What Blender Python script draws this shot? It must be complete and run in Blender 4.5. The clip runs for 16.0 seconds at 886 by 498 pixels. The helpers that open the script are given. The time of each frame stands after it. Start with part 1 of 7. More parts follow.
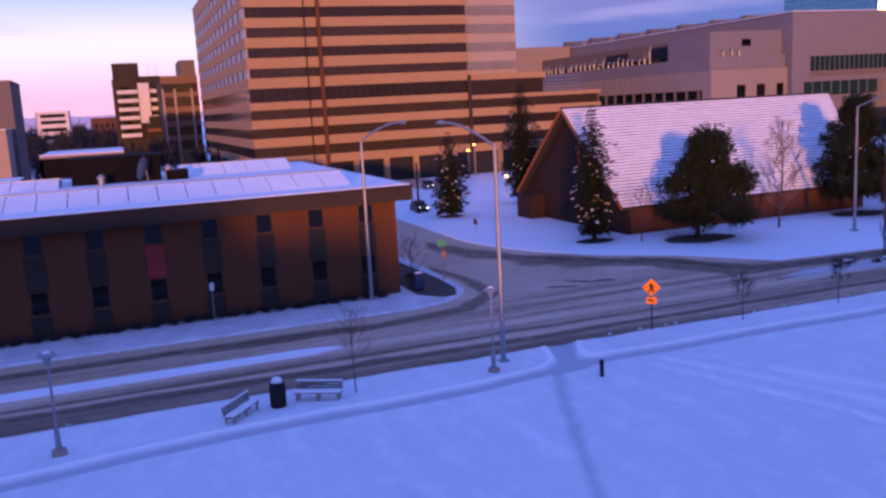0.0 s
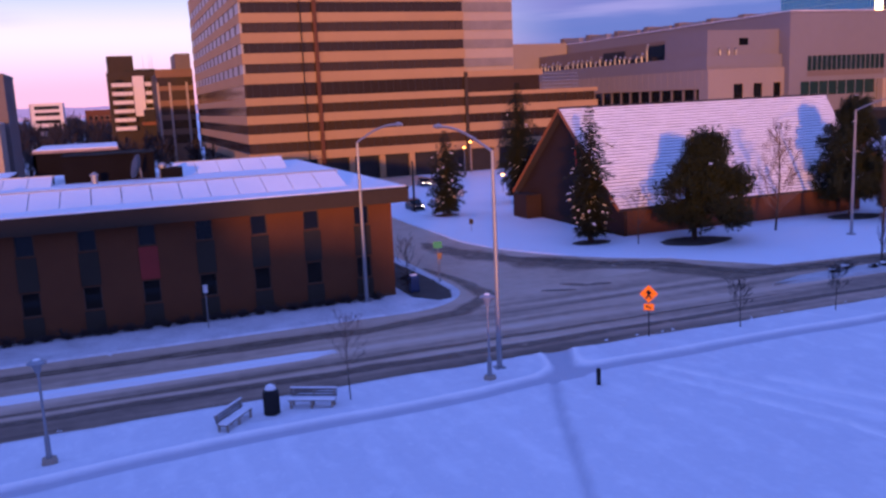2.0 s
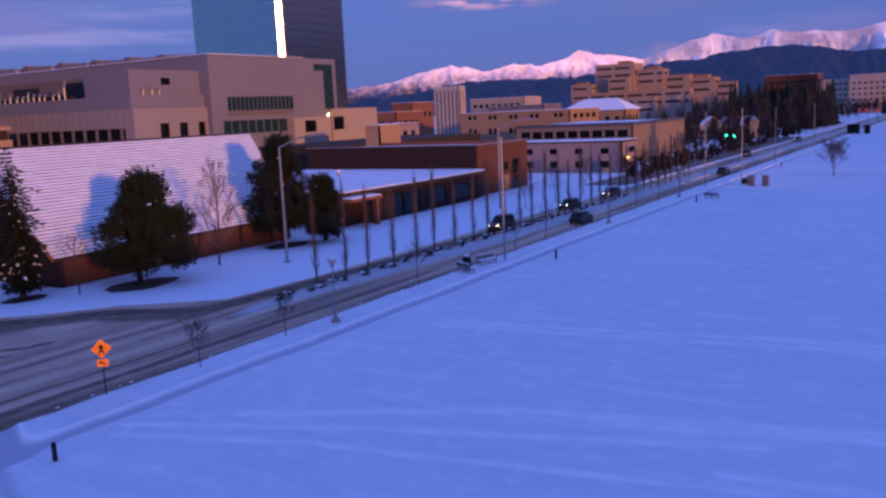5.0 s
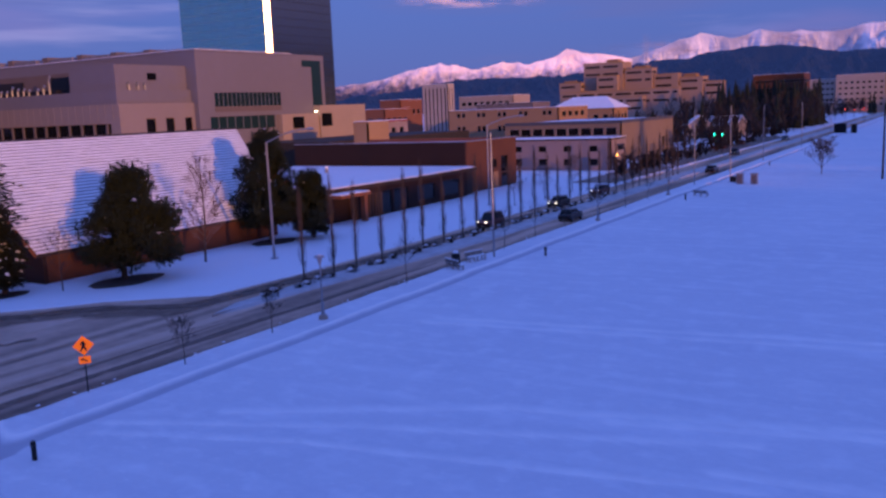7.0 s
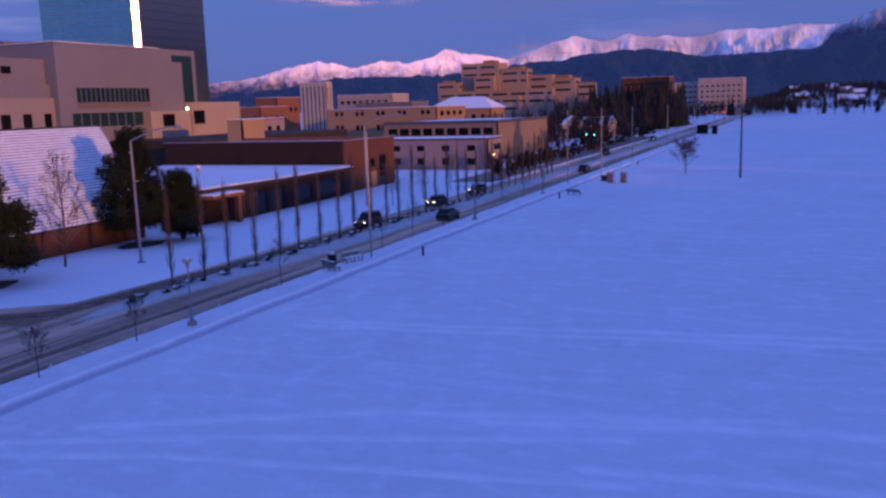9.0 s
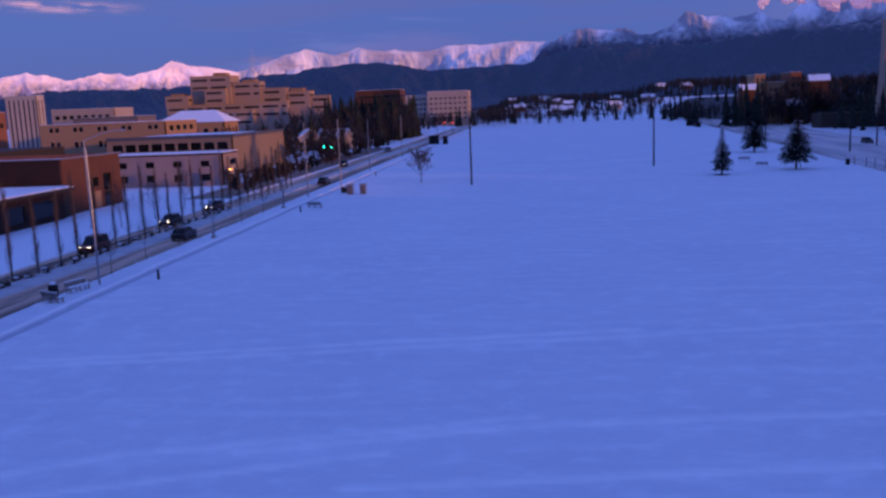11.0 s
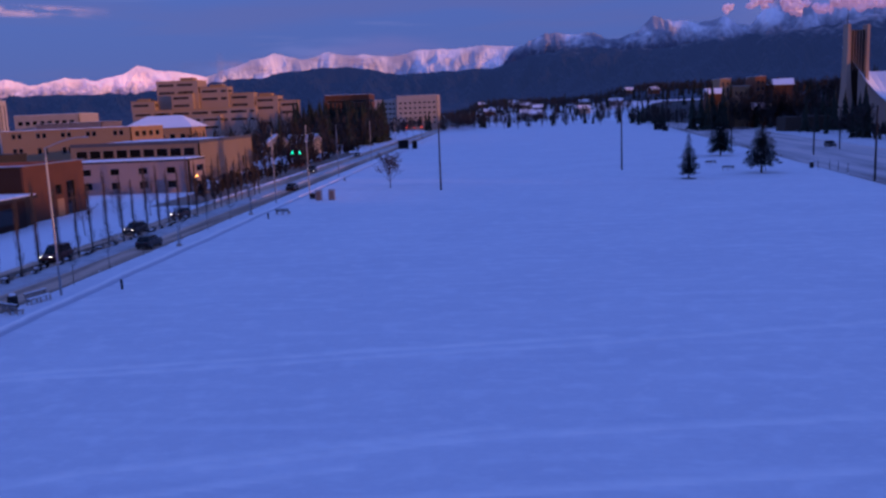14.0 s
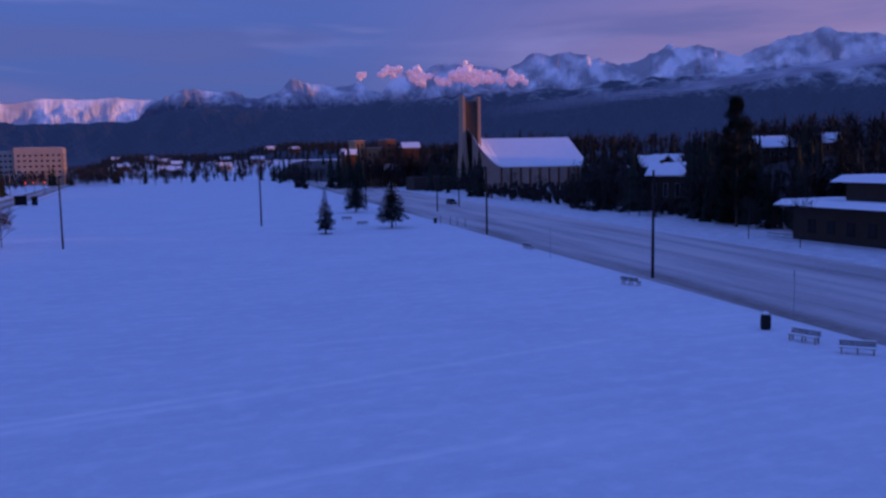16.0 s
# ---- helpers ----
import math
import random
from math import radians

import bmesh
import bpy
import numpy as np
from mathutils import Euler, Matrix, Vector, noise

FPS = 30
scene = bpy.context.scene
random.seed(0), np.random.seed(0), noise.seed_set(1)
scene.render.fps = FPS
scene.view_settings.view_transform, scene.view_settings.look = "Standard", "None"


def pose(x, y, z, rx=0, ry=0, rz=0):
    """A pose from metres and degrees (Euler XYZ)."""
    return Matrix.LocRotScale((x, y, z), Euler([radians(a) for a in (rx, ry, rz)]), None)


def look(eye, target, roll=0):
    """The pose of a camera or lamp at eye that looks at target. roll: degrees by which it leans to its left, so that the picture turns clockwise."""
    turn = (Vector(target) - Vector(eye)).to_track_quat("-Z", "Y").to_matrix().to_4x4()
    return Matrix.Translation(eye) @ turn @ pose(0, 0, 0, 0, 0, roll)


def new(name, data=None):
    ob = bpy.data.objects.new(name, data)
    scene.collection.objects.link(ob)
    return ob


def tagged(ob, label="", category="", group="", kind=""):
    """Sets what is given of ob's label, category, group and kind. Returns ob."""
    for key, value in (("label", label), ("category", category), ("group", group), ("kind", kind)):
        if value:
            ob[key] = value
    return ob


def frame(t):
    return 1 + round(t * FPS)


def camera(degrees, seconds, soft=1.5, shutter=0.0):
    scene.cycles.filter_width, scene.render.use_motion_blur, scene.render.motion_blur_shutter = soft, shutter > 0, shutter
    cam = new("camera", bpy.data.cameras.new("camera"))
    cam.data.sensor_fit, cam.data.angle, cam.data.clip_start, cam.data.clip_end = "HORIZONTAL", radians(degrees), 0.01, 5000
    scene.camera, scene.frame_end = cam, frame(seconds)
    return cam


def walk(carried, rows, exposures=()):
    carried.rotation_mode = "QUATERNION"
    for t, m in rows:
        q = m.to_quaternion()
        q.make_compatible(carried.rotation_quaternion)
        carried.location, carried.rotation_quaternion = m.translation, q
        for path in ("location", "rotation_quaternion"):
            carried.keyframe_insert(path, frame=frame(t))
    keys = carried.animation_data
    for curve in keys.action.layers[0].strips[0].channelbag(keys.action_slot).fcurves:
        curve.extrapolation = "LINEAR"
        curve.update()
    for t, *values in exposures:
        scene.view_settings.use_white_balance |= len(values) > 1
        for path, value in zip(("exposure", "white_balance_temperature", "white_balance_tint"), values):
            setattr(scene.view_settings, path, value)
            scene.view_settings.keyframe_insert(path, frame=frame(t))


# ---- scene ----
cam = camera(54.98, 16.0, soft=2.65)
PATH = [
    (0, pose(-0.000, -0.000, 14.000, 80.407, 3.065, -21.000)),
    (0.5, pose(0.014, 0.134, 14.145, 79.853, 3.007, -20.811)),
    (1, pose(0.110, 0.315, 14.268, 79.902, 2.918, -20.809)),
    (1.5, pose(0.113, 0.409, 14.493, 80.139, 2.831, -21.233)),
    (2, pose(0.138, 0.523, 14.537, 80.004, 2.585, -21.274)),
    (2.5, pose(0.675, 0.628, 14.599, 78.206, 2.350, -22.404)),
    (3, pose(1.016, 0.660, 14.768, 77.962, 1.577, -30.470)),
    (3.5, pose(1.028, 0.504, 14.755, 79.055, 1.058, -43.203)),
    (4, pose(0.824, 0.924, 14.633, 80.088, 1.302, -55.822)),
    (4.5, pose(0.613, 1.624, 14.616, 80.823, 2.537, -58.042)),
    (7, pose(1.154, 2.404, 14.338, 80.686, 2.300, -58.983)),
    (7.5, pose(1.252, 2.419, 14.375, 80.577, 2.383, -59.167)),
    (8, pose(1.366, 2.504, 14.292, 80.530, 2.275, -59.225)),
    (8.5, pose(1.741, 2.382, 14.321, 80.458, 2.034, -61.255)),
    (9, pose(1.931, 2.337, 14.334, 80.338, 1.729, -66.960)),
    (9.5, pose(2.462, 2.606, 14.210, 80.518, 1.741, -73.954)),
    (10, pose(2.577, 2.505, 14.281, 80.876, 2.086, -81.718)),
    (12.5, pose(3.142, 2.949, 14.298, 80.579, 2.335, -85.413)),
    (13, pose(3.039, 2.872, 14.295, 80.697, 2.524, -85.854)),
    (13.5, pose(3.098, 2.635, 14.429, 80.704, 2.532, -86.160)),
    (14, pose(3.243, 2.477, 14.465, 80.780, 2.346, -86.436)),
    (14.5, pose(3.313, 2.001, 14.394, 80.942, 1.698, -87.105)),
    (15, pose(3.380, 1.370, 14.258, 81.075, 1.080, -94.781)),
    (15.5, pose(3.575, 1.181, 14.593, 81.662, 1.094, -104.445)),
    (16, pose(3.357, 1.329, 14.074, 83.965, 0.988, -109.916)),
]
EXPOSURES = [(0, 0.58, 6680, 11), (2.5, 0.58, 6600, 10), (3.5, 0.58, 6450, 9), (4.5, 0.33, 6300, 7), (10, 0.12, 6150, 6), (12.5, -0.02, 6060, 5), (14.5, -0.04, 6030, 5), (16, -0.12, 6100, 6)]
walk(cam, PATH, EXPOSURES)

# ---- sky and sun ----
SUN_HEADING, SUN_ELEVATION = radians(-114), radians(4.3)
TO_SUN = Vector((math.cos(SUN_HEADING) * math.cos(SUN_ELEVATION), math.sin(SUN_HEADING) * math.cos(SUN_ELEVATION), math.sin(SUN_ELEVATION)))
sun = new("sun", bpy.data.lights.new("sun", "SUN"))
sun.data.energy, sun.data.angle, sun.data.color = 2.45, radians(1.2), (1.0, 0.39, 0.115)
sun.matrix_world = look((0, 0, 60), Vector((0, 0, 60)) - TO_SUN)

world = bpy.data.worlds.new("winter_dawn")
scene.world = world
world.use_nodes = True
wn, wl = world.node_tree.nodes, world.node_tree.links
sky = wn.new("ShaderNodeTexSky")
sky.sky_type, sky.sun_disc = "NISHITA", False
sky.sun_elevation, sky.sun_rotation = SUN_ELEVATION, math.pi / 2 - SUN_HEADING
sky.air_density, sky.dust_density, sky.ozone_density = 1.2, 0.6, 3.0
# the clear sky above, mixed with a broad veil of high cloud: darker blue low down, pink towards dawn and opposite to it
way, axes = wn.new("ShaderNodeTexCoord"), wn.new("ShaderNodeSeparateXYZ")
wl.new(way.outputs["Generated"], axes.inputs[0])


def mix_in(a, b, factor, blend="MIX"):
    node = wn.new("ShaderNodeMix")
    node.data_type, node.blend_type = "RGBA", blend
    for socket, value in ((node.inputs[6], a), (node.inputs[7], b)):
        if isinstance(value, tuple):
            socket.default_value = (*value, 1)
        else:
            wl.new(value, socket)
    if isinstance(factor, float):
        node.inputs[0].default_value = factor
    else:
        wl.new(factor, node.inputs[0])
    return node.outputs[2]


def span(source, low, high, to=1.0):
    node = wn.new("ShaderNodeMapRange")
    node.interpolation_type = "SMOOTHSTEP"
    node.inputs["From Min"].default_value, node.inputs["From Max"].default_value, node.inputs["To Max"].default_value = low, high, to
    wl.new(source, node.inputs[0])
    return node.outputs[0]


def cloud_noise(scale, stretch, detail):
    place, tex = wn.new("ShaderNodeMapping"), wn.new("ShaderNodeTexNoise")
    place.inputs["Scale"].default_value = stretch
    wl.new(way.outputs["Generated"], place.inputs[0])
    wl.new(place.outputs[0], tex.inputs["Vector"])
    tex.inputs["Scale"].default_value, tex.inputs["Detail"].default_value = scale, detail
    return tex.outputs[0]


clear = mix_in((0.085, 0.128, 0.455), (0.145, 0.27, 1.0), span(axes.outputs["Z"], 0.0, 0.75))
dawn = mix_in((0.95, 0.46, 0.72), (0.84, 0.72, 1.0), span(axes.outputs["Z"], 0.02, 0.085))
dawn = mix_in(dawn, (0.36, 0.47, 1.0), span(axes.outputs["Z"], 0.075, 0.15))
south = wn.new("ShaderNodeMath")
south.operation = "MULTIPLY"
wl.new(axes.outputs["Y"], south.inputs[0])
south.inputs[1].default_value = -1.0
low = wn.new("ShaderNodeMath")
low.operation = "MULTIPLY"
wl.new(span(south.outputs[0], 0.15, 0.75, 0.85), low.inputs[0])
wl.new(span(axes.outputs["Z"], 0.45, 0.06), low.inputs[1])
clear = mix_in(clear, (0.40, 0.25, 0.50), low.outputs[0])
clear = mix_in(clear, (0.34, 0.2, 0.5), span(cloud_noise(1.6, (1, 1, 5), 4), 0.56, 0.75, 0.45))
clear = mix_in(clear, (0.12, 0.13, 0.42), span(cloud_noise(2.3, (1, 1, 9), 6), 0.45, 0.64, 0.67))
clear = mix_in(clear, (0.5, 0.42, 0.8), span(cloud_noise(3.1, (1, 1, 12), 6), 0.58, 0.76, 0.32))
clear = mix_in(clear, dawn, span(axes.outputs["Y"], 0.86, 0.985, 0.97))
clear = mix_in(clear, (0.4, 0.36, 0.85), span(cloud_noise(2.0, (1, 1, 7), 5), 0.56, 0.72, 0.35))
tinted = mix_in(sky.outputs[0], (0.11, 0.11, 0.15), 1.0, "MULTIPLY")
wl.new(mix_in(clear, tinted, 0.15), wn["Background"].inputs[0])
wn["Background"].inputs[1].default_value = 1.0

# ---- materials ----
def material(name, colour, rough=0.8, second=None, scale=1.0, amount=0.5, fine=8.0, bump=0.0, metal=0.0, stretch=(1, 1, 1), vary=0.0, spec=0.3):
    """A node material: two colours mixed by a coarse and a fine noise, with relief from the fine one."""
    m = bpy.data.materials.new(name)
    m.use_nodes = True
    n, l = m.node_tree.nodes, m.node_tree.links
    b = n["Principled BSDF"]
    b.inputs["Roughness"].default_value, b.inputs["Metallic"].default_value = rough, metal
    b.inputs["Specular IOR Level"].default_value = spec
    if second is None:
        second = [c * 0.72 for c in colour]
    tc, mp = n.new("ShaderNodeTexCoord"), n.new("ShaderNodeMapping")
    mp.inputs["Scale"].default_value = stretch
    l.new(tc.outputs["Object"], mp.inputs["Vector"])
    coarse, small = n.new("ShaderNodeTexNoise"), n.new("ShaderNodeTexNoise")
    coarse.inputs["Scale"].default_value, coarse.inputs["Detail"].default_value = scale, 5
    small.inputs["Scale"].default_value, small.inputs["Detail"].default_value = scale * fine, 3
    for t in (coarse, small):
        l.new(mp.outputs[0], t.inputs["Vector"])
    add = n.new("ShaderNodeMath")
    add.operation = "MULTIPLY_ADD"
    l.new(small.outputs[0], add.inputs[0])
    add.inputs[1].default_value = 0.5
    l.new(coarse.outputs[0], add.inputs[2])
    ramp = n.new("ShaderNodeMapRange")
    ramp.inputs["From Min"].default_value, ramp.inputs["From Max"].default_value = 0.75 - amount * 0.5, 0.75 + amount * 0.5
    l.new(add.outputs[0], ramp.inputs[0])
    mix = n.new("ShaderNodeMix")
    mix.data_type = "RGBA"
    mix.inputs[6].default_value, mix.inputs[7].default_value = (*second, 1), (*colour, 1)
    l.new(ramp.outputs[0], mix.inputs[0])
    out = mix.outputs[2]
    if vary:
        info, hsv, vr = n.new("ShaderNodeObjectInfo"), n.new("ShaderNodeHueSaturation"), n.new("ShaderNodeMapRange")
        vr.inputs["To Min"].default_value, vr.inputs["To Max"].default_value = 1 - vary, 1 + vary
        l.new(info.outputs["Random"], vr.inputs[0])
        l.new(vr.outputs[0], hsv.inputs["Value"])
        l.new(out, hsv.inputs["Color"])
        out = hsv.outputs[0]
    l.new(out, b.inputs["Base Color"])
    if bump:
        bp = n.new("ShaderNodeBump")
        bp.inputs["Strength"].default_value, bp.inputs["Distance"].default_value = min(1.0, bump), 0.05
        l.new(add.outputs[0], bp.inputs["Height"])
        l.new(bp.outputs[0], b.inputs["Normal"])
    return m


def glow(name, colour, strength):
    m = bpy.data.materials.new(name)
    m.use_nodes = True
    b = m.node_tree.nodes["Principled BSDF"]
    b.inputs["Base Color"].default_value = (*colour, 1)
    b.inputs["Emission Color"].default_value, b.inputs["Emission Strength"].default_value = (*colour, 1), strength
    return m


def glass(name, colour, rough=0.06, wave=0.02, scale=0.4, spec=0.4):
    """Window glass seen from outside: dark, mirror-like, slightly uneven from pane to pane."""
    m = material(name, colour, rough, scale=0.3, amount=0.8, spec=spec, vary=0.3)
    n, l = m.node_tree.nodes, m.node_tree.links
    t, bp = n.new("ShaderNodeTexNoise"), n.new("ShaderNodeBump")
    t.inputs["Scale"].default_value = scale
    bp.inputs["Strength"].default_value, bp.inputs["Distance"].default_value = wave, 1.0
    l.new(t.outputs[0], bp.inputs["Height"])
    l.new(bp.outputs[0], n["Principled BSDF"].inputs["Normal"])
    return m


SNOW = material("snow", (0.84, 0.85, 0.88), 0.75, (0.77, 0.79, 0.84), 0.12, 0.8, 30, 0.35, spec=0.2)
SNOW_ROOF = material("roof_snow", (0.87, 0.87, 0.89), 0.75, (0.78, 0.79, 0.83), 0.4, 0.8, 12, 0.3, spec=0.2)
TRODSNOW = material("trodden_snow", (0.8, 0.79, 0.82), 0.75, (0.5, 0.48, 0.5), 0.5, 0.6, 7, 0.8)
DIRTSNOW = material("dirty_snow", (0.62, 0.62, 0.64), 0.8, (0.34, 0.33, 0.33), 0.5, 0.7, 9, 0.5)
BRICK = material("brown_brick", (0.15, 0.056, 0.024), 0.9, (0.1, 0.038, 0.018), 0.5, 0.9, 18, 0.4)
BRICK_RED = material("red_brown_brick", (0.26, 0.1, 0.06), 0.9, (0.17, 0.065, 0.045), 0.4, 0.9, 18, 0.4)
PANEL = material("dark_panel", (0.05, 0.045, 0.036), 0.85, (0.035, 0.031, 0.026), 0.6, 0.8, 10, 0.1, spec=0.1)
REDPAINT = material("red_paint", (0.6, 0.06, 0.045), 0.5, (0.5, 0.05, 0.04), 0.6, 0.8, 10)
PANEL_RED = material("red_panel", (0.3, 0.035, 0.03), 0.6, (0.22, 0.028, 0.025), 0.6, 0.8, 10, 0.1)
FASCIA = material("dark_brown_fascia", (0.05, 0.035, 0.024), 0.75, (0.033, 0.024, 0.018), 0.35, 0.8, 8, 0.15)
DARKMETAL = material("dark_metal", (0.035, 0.033, 0.036), 0.55, (0.022, 0.02, 0.022), 0.8, 0.8, 9, 0.1, 0.3)
STEEL = material("galvanised_steel", (0.34, 0.35, 0.37), 0.5, (0.3, 0.31, 0.33), 1.5, 0.8, 8, 0.1, 0.6)
STONE = material("beige_concrete", (0.42, 0.265, 0.14), 0.85, (0.34, 0.215, 0.115), 0.12, 0.9, 12, 0.2)
STONE_PALE = material("pale_concrete", (0.42, 0.34, 0.28), 0.85, (0.34, 0.28, 0.23), 0.15, 0.9, 12, 0.2)
WHITEPANEL = material("pale_metal_panel", (0.205, 0.195, 0.222), 0.6, (0.175, 0.167, 0.19), 0.06, 0.9, 9, 0.1)
CIVIC = material("grey_beige_precast", (0.3, 0.255, 0.235), 0.85, (0.25, 0.215, 0.2), 0.1, 0.9, 14, 0.2)
CREAM = material("cream_stucco", (0.48, 0.41, 0.35), 0.85, (0.4, 0.34, 0.29), 0.1, 0.9, 14, 0.2)
SANDSTONE = material("weathered_sandstone", (0.4, 0.285, 0.215), 0.9, (0.33, 0.235, 0.175), 0.1, 0.9, 12, 0.2)
TAN = material("tan_stucco", (0.35, 0.215, 0.115), 0.9, (0.29, 0.175, 0.095), 0.15, 0.9, 14, 0.2)
RUSTWALL = material("rust_brown_brick", (0.135, 0.055, 0.03), 0.9, (0.095, 0.04, 0.023), 0.4, 0.9, 18, 0.4)
TRIM_BROWN = material("brown_window_trim", (0.1, 0.07, 0.055), 0.7, (0.07, 0.05, 0.04), 0.5, 0.8, 8)
BROWNSLAT = material("brown_slat", (0.12, 0.075, 0.05), 0.8, (0.08, 0.05, 0.035), 0.5, 0.8, 8)
SLATE = material("slate_metal_trim", (0.1, 0.105, 0.13), 0.6, (0.07, 0.075, 0.09), 0.3, 0.8, 8)
BUFF = material("buff_stucco", (0.27, 0.2, 0.14), 0.9, (0.22, 0.16, 0.115), 0.15, 0.9, 14, 0.2)
ORANGE = material("rust_brick", (0.25, 0.1, 0.05), 0.9, (0.19, 0.075, 0.04), 0.15, 0.9, 14, 0.2)
PINKWALL = material("painted_block_wall", (0.33, 0.255, 0.245), 0.85, (0.27, 0.21, 0.2), 0.2, 0.9, 14, 0.2)
SHINGLE = material("dark_shingle", (0.05, 0.042, 0.045), 0.9, (0.035, 0.03, 0.032), 0.8, 0.8, 9, 0.4)
GLASS_DARK = glass("dark_glass", (0.01, 0.011, 0.012), spec=0.25)
GLASS_BRONZE = glass("bronze_glass", (0.05, 0.032, 0.02), 0.14)
GLASS_TEAL = glass("teal_mirror_glass", (0.16, 0.5, 0.55), 0.12, 0.01, 0.15)
GLASS_SLATE = glass("slate_mirror_glass", (0.13, 0.17, 0.2), 0.14, 0.01, 0.15)
GLASS_SLATE.node_tree.nodes["Principled BSDF"].inputs["Metallic"].default_value = 0.75
GLASS_TEAL.node_tree.nodes["Principled BSDF"].inputs["Metallic"].default_value = 0.9
MAUVE = material("mauve_concrete", (0.19, 0.155, 0.145), 0.8, (0.14, 0.115, 0.112), 0.08, 0.9, 12, 0.15)
DARKRUST = material("dark_rust_brick", (0.14, 0.056, 0.03), 0.9, (0.1, 0.042, 0.024), 0.3, 0.9, 16, 0.3)
WHITEPAINT = material("white_paint", (0.72, 0.67, 0.66), 0.8, (0.62, 0.58, 0.57), 0.15, 0.9, 10)
# dark cladding made near black, with the shade on it in the colour
ROOFPLANT = material("shaded_black_cladding", (0.01, 0.009, 0.01), 0.9, (0.007, 0.006, 0.007), 0.6, 0.8, 8, spec=0.1)
DARKBRICK = material("dark_brick", (0.034, 0.018, 0.014), 0.9, (0.024, 0.013, 0.011), 0.4, 0.9, 16, 0.3)
BLIND = material("pale_blinds", (0.26, 0.235, 0.22), 0.6, (0.17, 0.155, 0.15), 0.5, 0.9, 6)
BARK = material("grey_bark", (0.085, 0.065, 0.055), 0.9, (0.05, 0.038, 0.032), 2.0, 0.8, 8, 0.5)
BIRCH = material("pale_twigs", (0.19, 0.14, 0.125), 0.9, (0.12, 0.088, 0.08), 2.0, 0.8, 8, 0.3)
TWIG = material("brown_twigs", (0.07, 0.055, 0.055), 0.9, (0.04, 0.032, 0.032), 2.0, 0.8, 8, 0.3)
NEEDLE = material("dark_needles", (0.015, 0.024, 0.016), 0.85, (0.009, 0.014, 0.01), 0.6, 0.9, 8)
NEEDLE_PINE = material("pine_needles", (0.032, 0.045, 0.024), 0.85, (0.016, 0.024, 0.014), 0.6, 0.9, 8)
WOODS = material("bare_woods", (0.045, 0.036, 0.034), 0.95, (0.02, 0.017, 0.017), 0.05, 0.9, 12)
BRUSH = material("snowy_brush", (0.09, 0.08, 0.078), 0.95, (0.03, 0.026, 0.025), 0.06, 0.9, 12, 0.4)
MULCH = material("bare_soil", (0.055, 0.04, 0.032), 0.95, (0.12, 0.1, 0.09), 1.2, 0.9, 8, 0.6)
BENCHWOOD = material("weathered_slats", (0.2, 0.18, 0.17), 0.85, (0.13, 0.115, 0.11), 1.5, 0.8, 10, 0.3)
WOODPOLE = material("weathered_pole", (0.03, 0.024, 0.022), 0.9, (0.02, 0.016, 0.015), 2.0, 0.8, 10, 0.3)
BLACKPLASTIC = material("black_paint", (0.018, 0.018, 0.02), 0.5, (0.012, 0.012, 0.013), 2, 0.8, 8)
SIGNORANGE = material("sign_orange", (0.95, 0.2, 0.008), 0.5, (0.75, 0.17, 0.008), 2, 0.8, 8)
_s = SIGNORANGE.node_tree.nodes["Principled BSDF"].inputs  # fluorescent sheeting, its brightness put in as emission
_s["Emission Color"].default_value, _s["Emission Strength"].default_value = (1.0, 0.13, 0.004, 1), 0.6
LAMPGLOW = glow("sodium_lamp", (1.0, 0.36, 0.07), 11)
HEADGLOW = glow("headlamp", (1.0, 0.75, 0.5), 14)
GREENGLOW = glow("green_signal", (0.05, 1.0, 0.6), 5)
REDGLOW = glow("red_signal", (1.0, 0.06, 0.03), 8)


